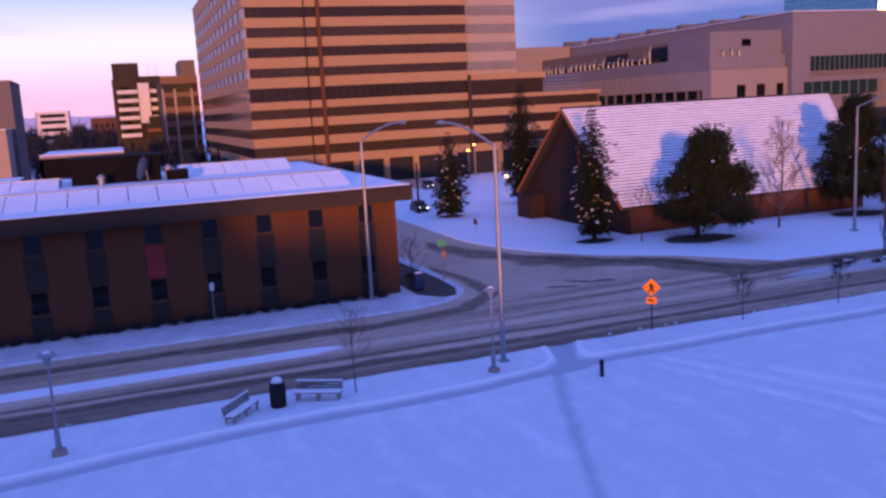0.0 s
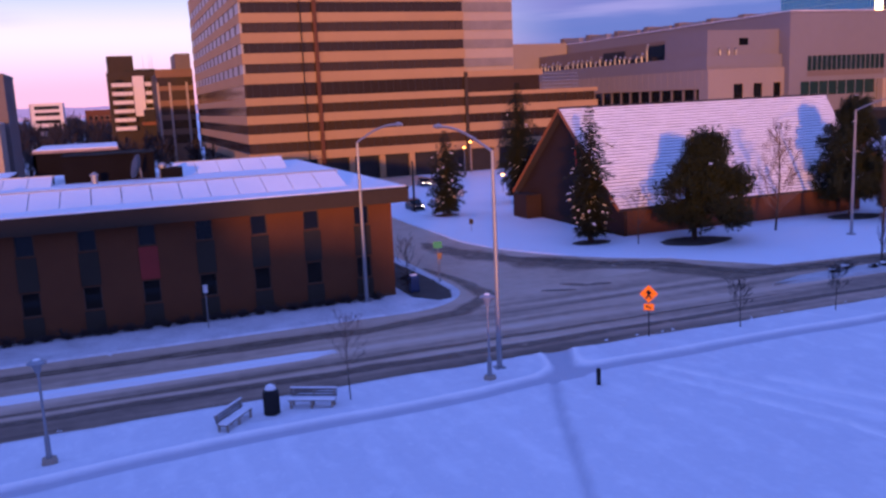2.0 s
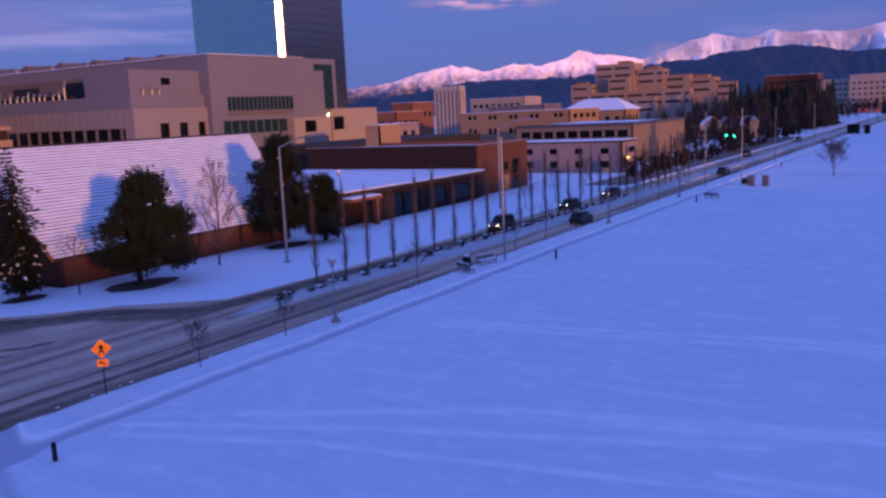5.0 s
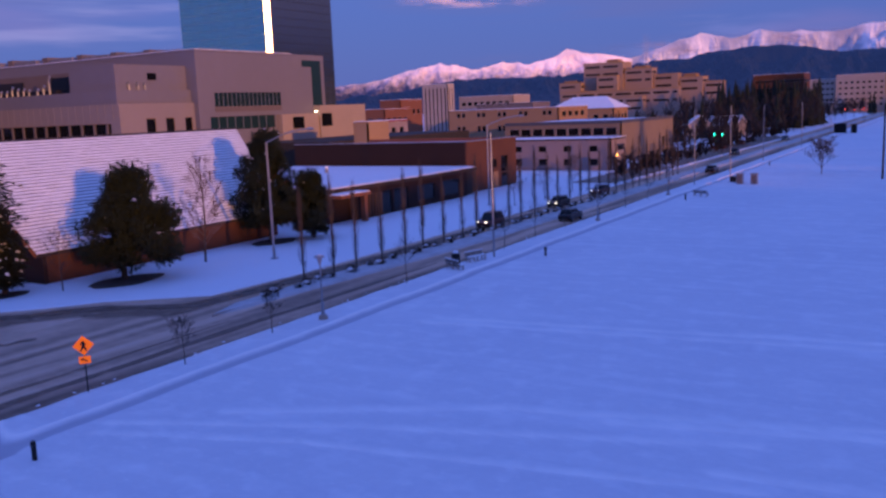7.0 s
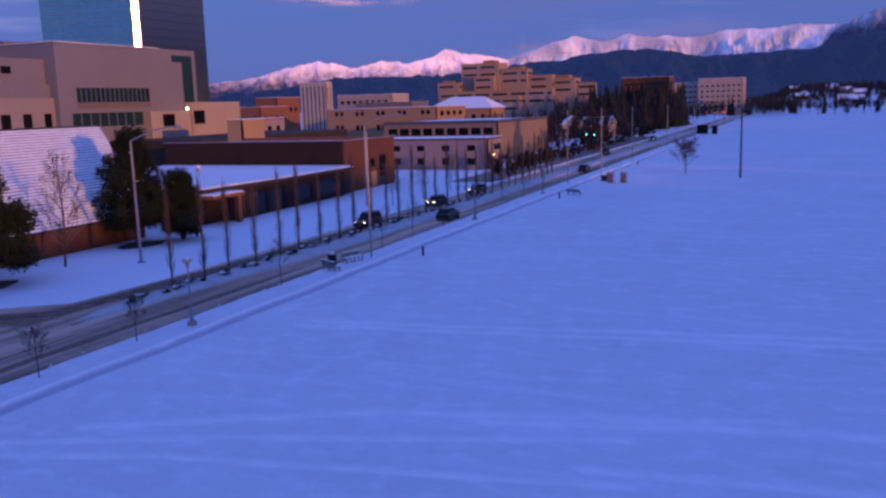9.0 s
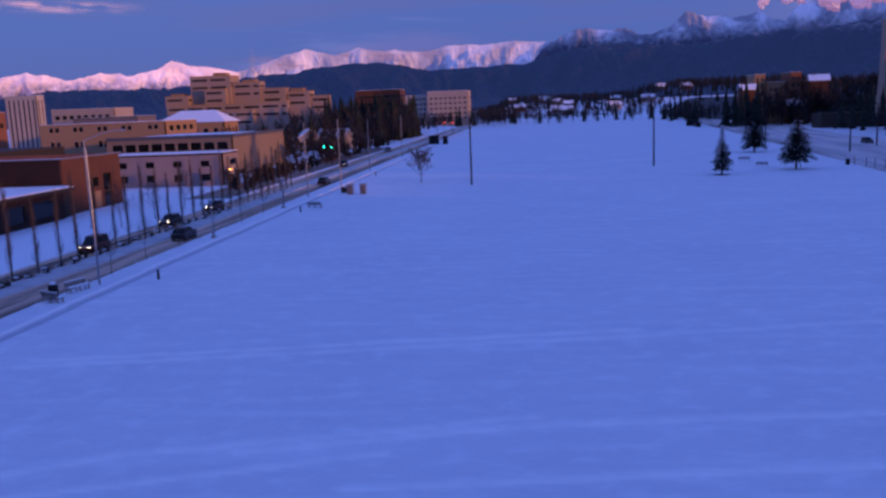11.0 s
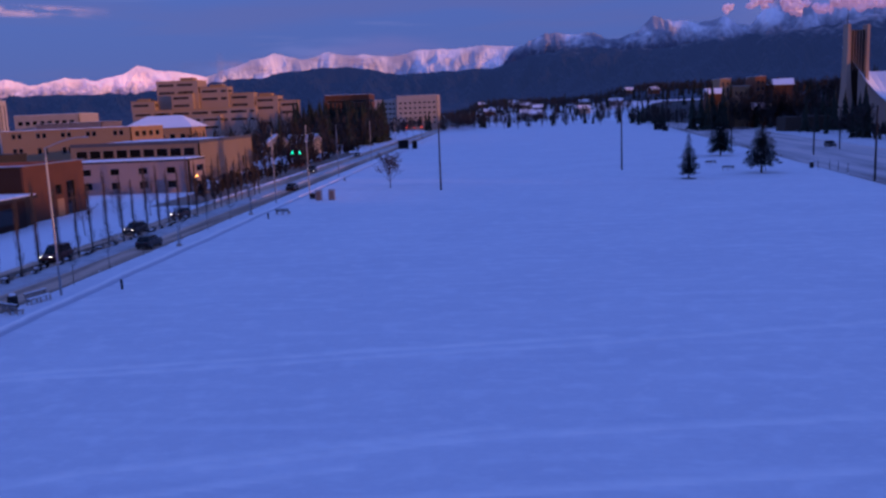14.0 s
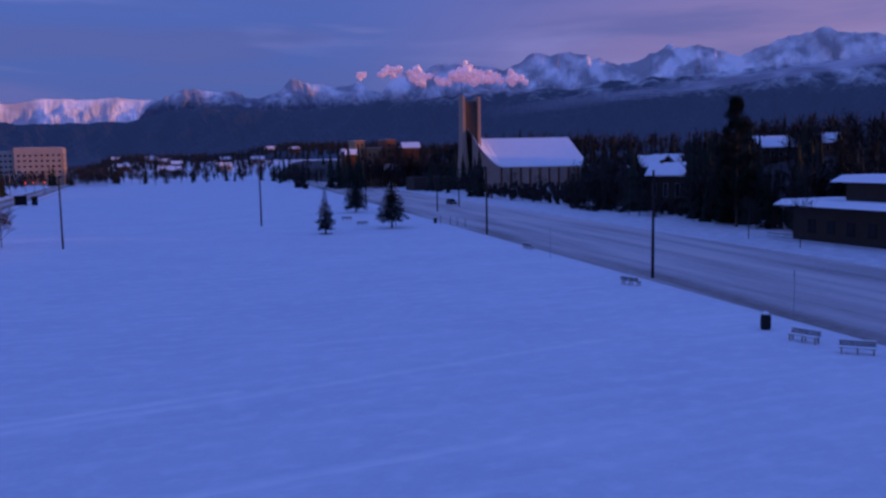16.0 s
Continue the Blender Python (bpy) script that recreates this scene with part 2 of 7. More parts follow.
def road_material(name, lanes, tracks=0.05, snowy=0.0, kerb=None, calm=None, streak=(0.02, 0.34, 1)):
    """Asphalt under packed snow: worn dark wheel tracks along the lanes, brown-grey slush between them, a wet dark strip by one kerb, and a mixed-up stretch where turning cars smear it."""
    m = bpy.data.materials.new(name)
    m.use_nodes = True
    n, l = m.node_tree.nodes, m.node_tree.links
    b = n["Principled BSDF"]
    tc, sep = n.new("ShaderNodeTexCoord"), n.new("ShaderNodeSeparateXYZ")
    l.new(tc.outputs["Object"], sep.inputs[0])

    def noise_of(scale, detail, stretch=(1, 1, 1)):
        mp, tex = n.new("ShaderNodeMapping"), n.new("ShaderNodeTexNoise")
        mp.inputs["Scale"].default_value = stretch
        l.new(tc.outputs["Object"], mp.inputs[0])
        l.new(mp.outputs[0], tex.inputs["Vector"])
        tex.inputs["Scale"].default_value, tex.inputs["Detail"].default_value = scale, detail
        return tex.outputs[0]

    def calc(kind, a, b_, c=None):
        node = n.new("ShaderNodeMath")
        node.operation = kind
        for k, v in enumerate((a, b_, c)):
            if v is None:
                continue
            if isinstance(v, (int, float)):
                node.inputs[k].default_value = v
            else:
                l.new(v, node.inputs[k])
        return node.outputs[0]

    def ease(source, low, high, to):
        node = n.new("ShaderNodeMapRange")
        node.interpolation_type = "SMOOTHSTEP"
        node.inputs["From Min"].default_value, node.inputs["From Max"].default_value, node.inputs["To Max"].default_value = low, high, to
        l.new(source, node.inputs[0])
        return node.outputs[0]

    y = calc("MULTIPLY_ADD", noise_of(0.03, 2), 5.0, sep.outputs["Y"])
    wave = calc("MULTIPLY", calc("SINE", calc("MULTIPLY", y, 2 * math.pi / lanes), 0.0), tracks)
    value = calc("ADD", calc("MULTIPLY_ADD", noise_of(1.3, 4, streak), 1.05, -0.01), wave)
    if calm:
        away = ease(sep.outputs["Y"], calm[0], calm[1], 1.0)
        value = calc("ADD", calc("MULTIPLY", value, calc("SUBTRACT", 1.0, away)), calc("MULTIPLY", calc("MULTIPLY_ADD", noise_of(0.11, 4), 0.5, 0.34), away))
    value = calc("ADD", value, calc("MULTIPLY_ADD", noise_of(1.1, 6), 0.2, -0.02))
    if kerb:
        value = calc("SUBTRACT", value, ease(calc("MULTIPLY_ADD", noise_of(0.15, 4), 2.4, sep.outputs["Y"]), kerb[0], kerb[1], 0.15))
    ramp = n.new("ShaderNodeValToRGB")
    e = ramp.color_ramp.elements
    e[0].position, e[1].position = 0.3, 0.95
    e[0].color, e[1].color = (0.11 + snowy * 0.12, 0.072 + snowy * 0.11, 0.052 + snowy * 0.11, 1), (0.78, 0.6, 0.48, 1)
    for at, grey in ((0.47, 0.2), (0.66, 0.4)):
        mid = e.new(at)
        grey += snowy * 0.2
        mid.color = (grey * (1.4 - 0.36 * snowy), grey * 0.96, grey * (0.7 + 0.28 * snowy), 1)
    l.new(value, ramp.inputs[0])
    l.new(ramp.outputs[0], b.inputs["Base Color"])
    b.inputs["Roughness"].default_value, b.inputs["Specular IOR Level"].default_value = 0.7, 0.25
    bp = n.new("ShaderNodeBump")
    bp.inputs["Strength"].default_value, bp.inputs["Distance"].default_value = 0.4, 0.05
    l.new(value, bp.inputs["Height"])
    l.new(bp.outputs[0], b.inputs["Normal"])
    return m


ROAD = road_material("slushy_asphalt", 2.1, 0.035, kerb=(46.6, 44.0), calm=(53.5, 57.5))
ROAD_SIDE = road_material("smeared_slush", 2.6, 0.0, calm=(-900, -800))
ROAD_SNOWY = road_material("snowy_asphalt", 3.4, 0.016, 0.85, kerb=(12.0, 16.0), streak=(0.012, 0.16, 1))


def field_snow():
    """Park snow: wind-packed, greyer where it is trodden hard, whiter where it was thrown up loose; the path bank's
    white also holds sky glow.
    """
    m = material("park_snow", (0.77, 0.775, 0.81), 0.75, (0.67, 0.68, 0.735), 0.09, 0.7, 26, 0.9, spec=0.2)
    n, l = m.node_tree.nodes, m.node_tree.links
    b = n["Principled BSDF"]
    out = b.inputs["Base Color"].links[0].from_socket
    # wind streaks, brighter crust
    for stretch, low, colour, amount in (((0.55, 0.05, 1), 0.52, (0.92, 0.92, 0.94), 0.36), ((0.9, 0.16, 1), 0.55, (0.6, 0.62, 0.7), 0.34), ((0.8, 0.5, 1), 0.5, (0.94, 0.94, 0.95), 0.4), ((3.2, 1.6, 1), 0.58, (0.95, 0.95, 0.95), 0.4)):
        tc, mp, tex, r, mx = n.new("ShaderNodeTexCoord"), n.new("ShaderNodeMapping"), n.new("ShaderNodeTexNoise"), n.new("ShaderNodeMapRange"), n.new("ShaderNodeMix")
        mp.inputs["Scale"].default_value, mp.inputs["Rotation"].default_value = stretch, (0, 0, radians(-9))
        l.new(tc.outputs["Object"], mp.inputs[0])
        l.new(mp.outputs[0], tex.inputs["Vector"])
        tex.inputs["Scale"].default_value, tex.inputs["Detail"].default_value = 1.0, 5
        r.inputs["From Min"].default_value, r.inputs["From Max"].default_value, r.inputs["To Max"].default_value = low, low + 0.2, amount
        l.new(tex.outputs[0], r.inputs[0])
        mx.data_type = "RGBA"
        l.new(r.outputs[0], mx.inputs[0])
        l.new(out, mx.inputs[6])
        mx.inputs[7].default_value = (*colour, 1)
        out = mx.outputs[2]
    for name, colour, amount in (("loose", (0.98, 0.95, 0.93), 0.9), ("packed", (0.44, 0.44, 0.5), 0.85)):
        at, mx, mul = n.new("ShaderNodeAttribute"), n.new("ShaderNodeMix"), n.new("ShaderNodeMath")
        at.attribute_name, mx.data_type, mul.operation = name, "RGBA", "MULTIPLY"
        l.new(at.outputs["Fac"], mul.inputs[0])
        mul.inputs[1].default_value = amount
        l.new(mul.outputs[0], mx.inputs[0])
        l.new(out, mx.inputs[6])
        mx.inputs[7].default_value = (*colour, 1)
        out = mx.outputs[2]
    l.new(out, b.inputs["Base Color"])
    return m


FIELDSNOW = field_snow()


# ---- mesh helpers ----
def mesh_object(name, bm, mat):
    me = bpy.data.meshes.new(name)
    bm.to_mesh(me)
    bm.free()
    for one in (mat if isinstance(mat, (list, tuple)) else [mat]):
        me.materials.append(one)
    return new(name, me)


def part(name, bm, mat, parent, label=""):
    ob = mesh_object(name, bm, mat)
    ob.parent = parent
    if not parent.parent:
        ob.matrix_parent_inverse = parent.matrix_basis.inverted()
    if label:
        ob["label"] = label
    return ob


def thing(name, at, label, category, group="", kind=""):
    ob = new(name)
    ob.matrix_world = pose(*at)
    return tagged(ob, label, category, group, kind)


def box(bm, x0, x1, y0, y1, z0, z1, mi=0):
    v = [bm.verts.new(p) for p in ((x0, y0, z0), (x1, y0, z0), (x1, y1, z0), (x0, y1, z0), (x0, y0, z1), (x1, y0, z1), (x1, y1, z1), (x0, y1, z1))]
    for f in ((3, 2, 1, 0), (4, 5, 6, 7), (0, 1, 5, 4), (1, 2, 6, 5), (2, 3, 7, 6), (3, 0, 4, 7)):
        bm.faces.new([v[i] for i in f]).material_index = mi
    return v


def boxes(*rows):
    bm = bmesh.new()
    for r in rows:
        box(bm, *r)
    return bm


def tube(bm, points, radii, n=8, cap=True):
    """A round bar through the points, with a radius at each."""
    rings = []
    for i, p in enumerate(points):
        p = Vector(p)
        a, c = Vector(points[max(i - 1, 0)]), Vector(points[min(i + 1, len(points) - 1)])
        d = (c - a).normalized()
        s = d.cross(Vector((0.31, 0.95, 0.02)) if abs(d.z) > 0.9 else Vector((0, 0, 1))).normalized()
        u = s.cross(d)
        rings.append([bm.verts.new(p + radii[i] * (math.cos(2 * math.pi * k / n) * s + math.sin(2 * math.pi * k / n) * u)) for k in range(n)])
    for a, c in zip(rings, rings[1:]):
        for k in range(n):
            bm.faces.new((a[k], a[(k + 1) % n], c[(k + 1) % n], c[k]))
    if cap and n > 2:
        bm.faces.new(rings[0][::-1])
        bm.faces.new(rings[-1])


def tubes(*rows, n=8):
    bm = bmesh.new()
    for pts, radii in rows:
        tube(bm, pts, radii, n)
    return bm


def slab(bm, outline, z0, z1, soft=0.0):
    """A flat block over an outline, given anticlockwise; soft slopes its rim inwards."""
    n = len(outline)
    low = [bm.verts.new((x, y, z0)) for x, y in outline]
    top = []
    for i, (x, y) in enumerate(outline):
        a, c = outline[i - 1], outline[(i + 1) % n]
        d = Vector((c[0] - a[0], c[1] - a[1])).normalized()
        top.append(bm.verts.new((x - d.y * soft, y + d.x * soft, z1)))
    for i in range(n):
        j = (i + 1) % n
        bm.faces.new((low[i], low[j], top[j], top[i]))
    bm.faces.new(top)
    return bm


def arc(cx, cy, r, a0, a1, n=10):
    return [(cx + r * math.cos(radians(a0 + (a1 - a0) * i / n)), cy + r * math.sin(radians(a0 + (a1 - a0) * i / n))) for i in range(n + 1)]

# ---- ground, roads, snow slabs ----
ROAD_Z = -0.13
bm = bmesh.new()
bmesh.ops.create_grid(bm, x_segments=2, y_segments=2, size=4900)
for v in bm.verts:
    v.co.z = -0.2
tagged(mesh_object("ground", bm, SNOW), "snow-covered open ground reaching the horizon", "ground", kind="structure")


def sheet(name, x0, x1, y0, y1, z, mat, label, rz=0.0, at=(0, 0), category="road", kind="structure"):
    bm = bmesh.new()
    nx, ny = max(1, int((x1 - x0) / 20)), max(1, int((y1 - y0) / 6))
    v = [[bm.verts.new((x0 + (x1 - x0) * i / nx, y0 + (y1 - y0) * j / ny, 0)) for j in range(ny + 1)] for i in range(nx + 1)]
    for i in range(nx):
        for j in range(ny):
            bm.faces.new((v[i][j], v[i + 1][j], v[i + 1][j + 1], v[i][j + 1]))
    ob = mesh_object(name, bm, mat)
    ob.matrix_world = pose(at[0], at[1], z, 0, 0, rz)
    return tagged(ob, label, category, kind=kind)


sheet("road", -400, 1000, 41.0, 58.5, ROAD_Z, ROAD, "slushy asphalt avenue with dark wheel tracks")
sheet("road", 0, 200, -20, 20, ROAD_Z, ROAD_SIDE, "slushy asphalt side street with wheel tracks", 90, (36, 58.5))
E_SLOPE = math.degrees(math.atan(-0.1))
sheet("road", -300, 800, -14, 17, ROAD_Z, ROAD_SNOWY, "snow-covered avenue south of the park", E_SLOPE, (100, -72))


def path_line(x):
    """Centre of the trodden path, by its distance from the street."""
    return float(np.interp(x, (-8, 0, 8, 16, 20, 24, 60), (35.9, 36.9, 37.3, 37.45, 38.0, 38.6, 38.5))) + 0.08 * math.sin(x * 0.4)


def trodden(x, y):
    """Distance outside the trodden snow: the path, and the way from it to the kerb, joined by rounded corners; negative inside."""
    path = abs(y - path_line(x)) - 0.42
    way = max(abs(x - 21.6 - 0.4 * (y - 39.5)) - 0.58 - 0.12 * max(0.0, y - 39.5), 37.9 - y)
    k = max(0.0, 1 - abs(path - way) / 1.5)
    return min(path, way) - 1.5 * k * k / 4


def field_height(x, y):
    """Lie of the snow in the park: a trodden path by the street, tracks, drifts."""
    z = 0.10 * noise.noise((x * 0.03, y * 0.03, 0)) + 0.035 * noise.noise((x * 0.25, y * 0.25, 3))
    # path parallel to the street, with a low bank on both sides
    e = trodden(x, y)
    if e < 1.6:
        z += -0.1 * max(0.0, min(1.0, 0.3 - e / 0.4))
        if y > path_line(x):
            z += 0.11 * math.exp(-((e - 0.24) / 0.2) ** 2) + 0.06 * max(0.0, min(1.0, e / 0.3))
    # crossing to the kerb and a trail down into the field
    for (ax, ay), (bx, by), w, depth in TRACKS:
        t = max(0, min(1, ((x - ax) * (bx - ax) + (y - ay) * (by - ay)) / ((bx - ax) ** 2 + (by - ay) ** 2)))
        q = math.hypot(x - ax - t * (bx - ax), y - ay - t * (by - ay)) + 0.08 * noise.noise((x * 0.8, y * 0.8, 9))
        if q < 3 * w:
            z += depth * (-math.exp(-(q / w) ** 2) + 0.7 * math.exp(-((q - 1.6 * w) / (0.6 * w)) ** 2))
    return z


TRACKS = [((21.2, 38.6), (22.7, 42.0), 0.6, 0.06), ((20.1, 37.8), (18.5, 34.4), 0.22, 0.1), ((18.5, 34.4), (17.0, 30.7), 0.22, 0.1), ((17.0, 30.7), (12.0, 18.0), 0.22, 0.1),
          ((25.0, 36.5), (28.4, 27.0), 0.2, 0.08), ((28.4, 27.0), (32.0, 8.0), 0.2, 0.08), ((49.1, 33.4), (54.6, -3.4), 0.26, 0.1), ((54.6, -3.4), (60, -32), 0.26, 0.1),
          ((36.5, 15.5), (39.5, 3.5), 0.28, 0.09), ((39.5, 3.5), (41.5, -16), 0.28, 0.09), ((37.6, 15.0), (40.8, 2.5), 0.22, 0.07), ((50.4, 33.0), (56.2, -4), 0.24, 0.06), ((26.2, 37.0), (31.0, 26.0), 0.22, 0.06), ((31.0, 26.0), (36.5, 9.0), 0.22, 0.06), ((29.8, 32.8), (36.3, 20.5), 0.3, 0.07), ((36.3, 20.5), (39.6, 6), 0.3, 0.07), ((33, 10), (35.5, -12), 0.26, 0.07), ((30.5, 9), (32.5, -14), 0.22, 0.06)]


def spaced(stops):
    out = []
    for a, c, step in stops:
        n = max(1, round((c - a) / step))
        out += [a + (c - a) * i / n for i in range(n)]
    return out + [stops[-1][1]]


xs = spaced([(-300, -40, 20), (-40, -6, 2), (-6, 8, 0.4), (8, 32, 0.24), (32, 62, 0.36), (62, 110, 0.8), (110, 200, 3), (200, 760, 22)])
bm = bmesh.new()
rows = []
for x in xs:
    south = -50.3 - 0.1 * (x - 50)
    line = spaced([(south, -20, max(0.9, (-20 - south) / 26)), (-20, 5, 0.6), (5, 36, 0.36), (36, 39.6, 0.15), (39.6, 42.3, 0.45)])
    rows.append([bm.verts.new((x, y + (0.18 * noise.noise((x * 0.4, y, 5)) if y > 42.2 or y == south else 0), -0.2 if (y == south) else field_height(x, y) * (0.4 if y > 42.1 else 1))) for y in line])
for a, c in zip(rows, rows[1:]):
    for j in range(min(len(a), len(c)) - 1):
        bm.faces.new((a[j], c[j], c[j + 1], a[j + 1]))
    # kerb face along the street
    lo = [bm.verts.new((q.co.x, q.co.y + 0.12, -0.2)) for q in (a[-1], c[-1])]
    bm.faces.new((a[-1], c[-1], lo[1], lo[0]))
for f in bm.faces:
    f.smooth = True
field = tagged(mesh_object("snow_field", bm, FIELDSNOW), "wide park lawn under smooth trodden snow", "ground", kind="structure")
# how trodden the snow is: packed grey on the path, loose and white along the tracks and banks, with sky glow in the
# bank's white
path_tread, loose_lit_tread = (field.data.attributes.new(n, "FLOAT", "POINT") for n in ("packed", "loose"))
for i, v in enumerate(field.data.vertices):
    x, y, _ = v.co
    e = trodden(x, y) + 0.05 * noise.noise((x * 0.6, y, 2))
    path_tread.data[i].value = max(0.0, min(1.0, 0.35 - e / 0.22))
    # bank beside the path whitened for the sky glow on it
    w_ = 1.15 * math.exp(-((e - 0.24) / 0.17) ** 2) if y > path_line(x) else 0.0
    for k, ((ax, ay), (bx, by), w, depth) in enumerate(TRACKS[1:]):
        t = max(0, min(1, ((x - ax) * (bx - ax) + (y - ay) * (by - ay)) / ((bx - ax) ** 2 + (by - ay) ** 2)))
        q = math.hypot(x - ax - t * (bx - ax), y - ay - t * (by - ay)) + 0.1 * noise.noise((x * 0.9, y * 0.9, 1))
        if k < 3:
            path_tread.data[i].value = max(path_tread.data[i].value, 0.75 * math.exp(-(q / 0.27) ** 2))
            continue
        w_ = max(w_, math.exp(-(q / (1.3 * w)) ** 2) * (0.75 + 0.5 * noise.noise((x * 0.5, y * 0.5, 6))))
    loose_lit_tread.data[i].value = w_


def verge(name, outline, mat, label, z=0.0, soft=0.25):
    bm = slab(bmesh.new(), outline, -0.2, z, soft)
    bmesh.ops.triangulate(bm, faces=[f for f in bm.faces if len(f.verts) > 4])
    return tagged(mesh_object(name, bm, mat), label, "verge", kind="structure")


# lot of the brick building, with the rounded street corner
verge("pavement", [(-300, 55.6), (17.5, 55.6)] + arc(18.0, 62.0, 6.4, -90, 0, 10) + [(24.4, 140), (-300, 140)], TRODSNOW, "snowed-over pavement and lot of the brick building")
# lawn of the steep-roofed hall
verge("pavement", [(900, 53.7), (900, 140), (32.6, 140), (32.6, 84)] + arc(58.5, 84, 26, 180, 238, 10) + [(50, 54.8), (60, 53.9)], SNOW, "snowy lawn and pavement beside the street corner")
# medians
verge("median", [(-300, 47.4), (9.5, 48.3), (11.6, 48.9), (9.5, 49.6), (-300, 50.2)], SNOW, "narrow snow-covered median strip", 0.06, 0.3)
verge("median", [(44.5, 49.3), (47, 48.8), (67, 47.3), (85, 46.3), (900, 46.0), (900, 49.2), (90, 49.4), (60, 51.0), (48, 50.6)], DIRTSNOW, "planted median strip heaped with dirty snow", 0.06, 0.3)
verge("pavement", [(-300, -300), (900, -300), (900, -169), (100, -86), (-300, -46)], TRODSNOW, "snowy verge and gardens beyond the southern avenue")
# heaped snow along the kerbs
bm = bmesh.new()
for k in range(90):
    x, y = random.uniform(-10, 130), random.choice((42.45, 42.5, 53.6))
    if x < 60 and y > 43:
        y = 55.5
        if x > 17:
            continue
    r = random.uniform(0.04, 0.1)
    s = bmesh.ops.create_icosphere(bm, subdivisions=1, radius=r, matrix=Matrix.Translation((x, y + random.uniform(-0.4, 0.4), -0.02)) @ Matrix.Diagonal((1.5, 1, 0.6, 1)))
tagged(mesh_object("snow_lumps", bm, SNOW), "loose lumps of ploughed snow along the kerbs", "snow", kind="stuff")

DAMP = material("damp_slush", (0.27, 0.205, 0.162), 0.65, (0.2, 0.152, 0.122), 0.35, 0.9, 8, 0.3)

# lots along the avenue
verge("car_park", [(190, 54.8), (330, 54.6), (330, 64), (190, 65)], DAMP, "slushy car park beside the avenue", 0.03, 0.2)
verge("car_park", [(148, 55.2), (188, 55.0), (188, 64), (148, 64)], DAMP, "slushy forecourt beside the brown block", 0.03, 0.2)


def fade_edges(mat):
    """Let the worn bands thin out raggedly into the slush at their edges."""
    n, l = mat.node_tree.nodes, mat.node_tree.links
    body, out = n["Principled BSDF"], n["Material Output"]
    at, tc, tex, add, mix, thin = n.new("ShaderNodeAttribute"), n.new("ShaderNodeTexCoord"), n.new("ShaderNodeTexNoise"), n.new("ShaderNodeMath"), n.new("ShaderNodeMixShader"), n.new("ShaderNodeBsdfTransparent")
    at.attribute_name, add.operation, add.use_clamp = "wear", "MULTIPLY_ADD", True
    tex.inputs["Scale"].default_value, tex.inputs["Detail"].default_value = 0.8, 6
    l.new(tc.outputs["Object"], tex.inputs["Vector"])
    l.new(at.outputs["Fac"], add.inputs[0])
    l.new(tex.outputs[0], add.inputs[1])
    add.inputs[2].default_value = 0.0
    l.new(add.outputs[0], mix.inputs[0])
    l.new(thin.outputs[0], mix.inputs[1])
    l.new(body.outputs[0], mix.inputs[2])
    l.new(mix.outputs[0], out.inputs[0])
    return mat


def wet_band(line, width, seed, mat, label):
    """A strip of road worn wet and dark by turning wheels, with ragged, fading edges."""
    bm = bmesh.new()
    pts = [Vector(p) for p in line]
    fine = [a.lerp(c, k / 8) for a, c in zip(pts, pts[1:]) for k in range(8)] + [pts[-1]]
    rows = []
    for i, p in enumerate(fine):
        d = (fine[min(i + 1, len(fine) - 1)] - fine[max(i - 1, 0)]).normalized()
        w = 1.5 * width * math.sin(math.pi * min(1, max(0.02, i / (len(fine) - 1)))) ** 0.5
        e = [w * (0.5 + 0.35 * noise.noise((p.x * 0.35, p.y * 0.35, seed + s))) for s in (0, 7)]
        rows.append([bm.verts.new((p.x - d.y * u, p.y + d.x * u, ROAD_Z + 0.004 * seed)) for u in (e[0], e[0] * 0.4, -e[1] * 0.4, -e[1])])
    for a, c in zip(rows, rows[1:]):
        for j in range(3):
            bm.faces.new((a[j], c[j], c[j + 1], a[j + 1]))
    ob = tagged(mesh_object("road_patch", bm, mat), label, "road", kind="structure")
    wear = ob.data.attributes.new("wear", "FLOAT", "POINT")
    for i in range(len(ob.data.vertices)):
        wear.data[i].value = 0.0 if i % 4 in (0, 3) else 1.45


WET_BAND = fade_edges(material("worn_wet_asphalt", (0.2, 0.135, 0.095), 0.6, (0.14, 0.095, 0.07), 0.4, 0.9, 8, 0.3))
DAMP_BAND = fade_edges(material("worn_damp_slush", (0.27, 0.18, 0.12), 0.65, (0.2, 0.135, 0.095), 0.35, 0.9, 8, 0.3))
wet_band(arc(58.5, 84, 29.2, 182, 236, 10) + [(44, 53.6), (62, 52.0), (80, 51.8), (110, 51.8)], 3.6, 1.0, DAMP_BAND, "damp wheel band round the street corner")
wet_band(arc(58.5, 84, 28.4, 206, 238, 10) + [(47, 53.4), (62, 52.0), (80, 51.9), (110, 51.8)], 1.6, 3.0, WET_BAND, "dark wet wheel band round the street corner")
wet_band([(-30, 45.0), (0, 45.2), (20, 44.8), (45, 45.0), (70, 44.6)], 0.9, 4.0, WET_BAND, "dark wet wheel band along the avenue")
wet_band([(-30, 46.6), (0, 46.5), (25, 46.8), (45, 46.9)], 0.6, 5.0, DAMP_BAND, "damp wheel band along the avenue")
wet_band([(24.6, 70), (25.6, 62), (25.2, 57.5), (21.5, 53.8), (14, 52.6), (2, 52.3)], 1.3, 6.0, DAMP_BAND, "damp wheel band turning out of the side street")
wet_band([(-30, 53.4), (0, 53.3), (14, 53.4)], 0.9, 7.0, DAMP_BAND, "damp wheel band along the far kerb")
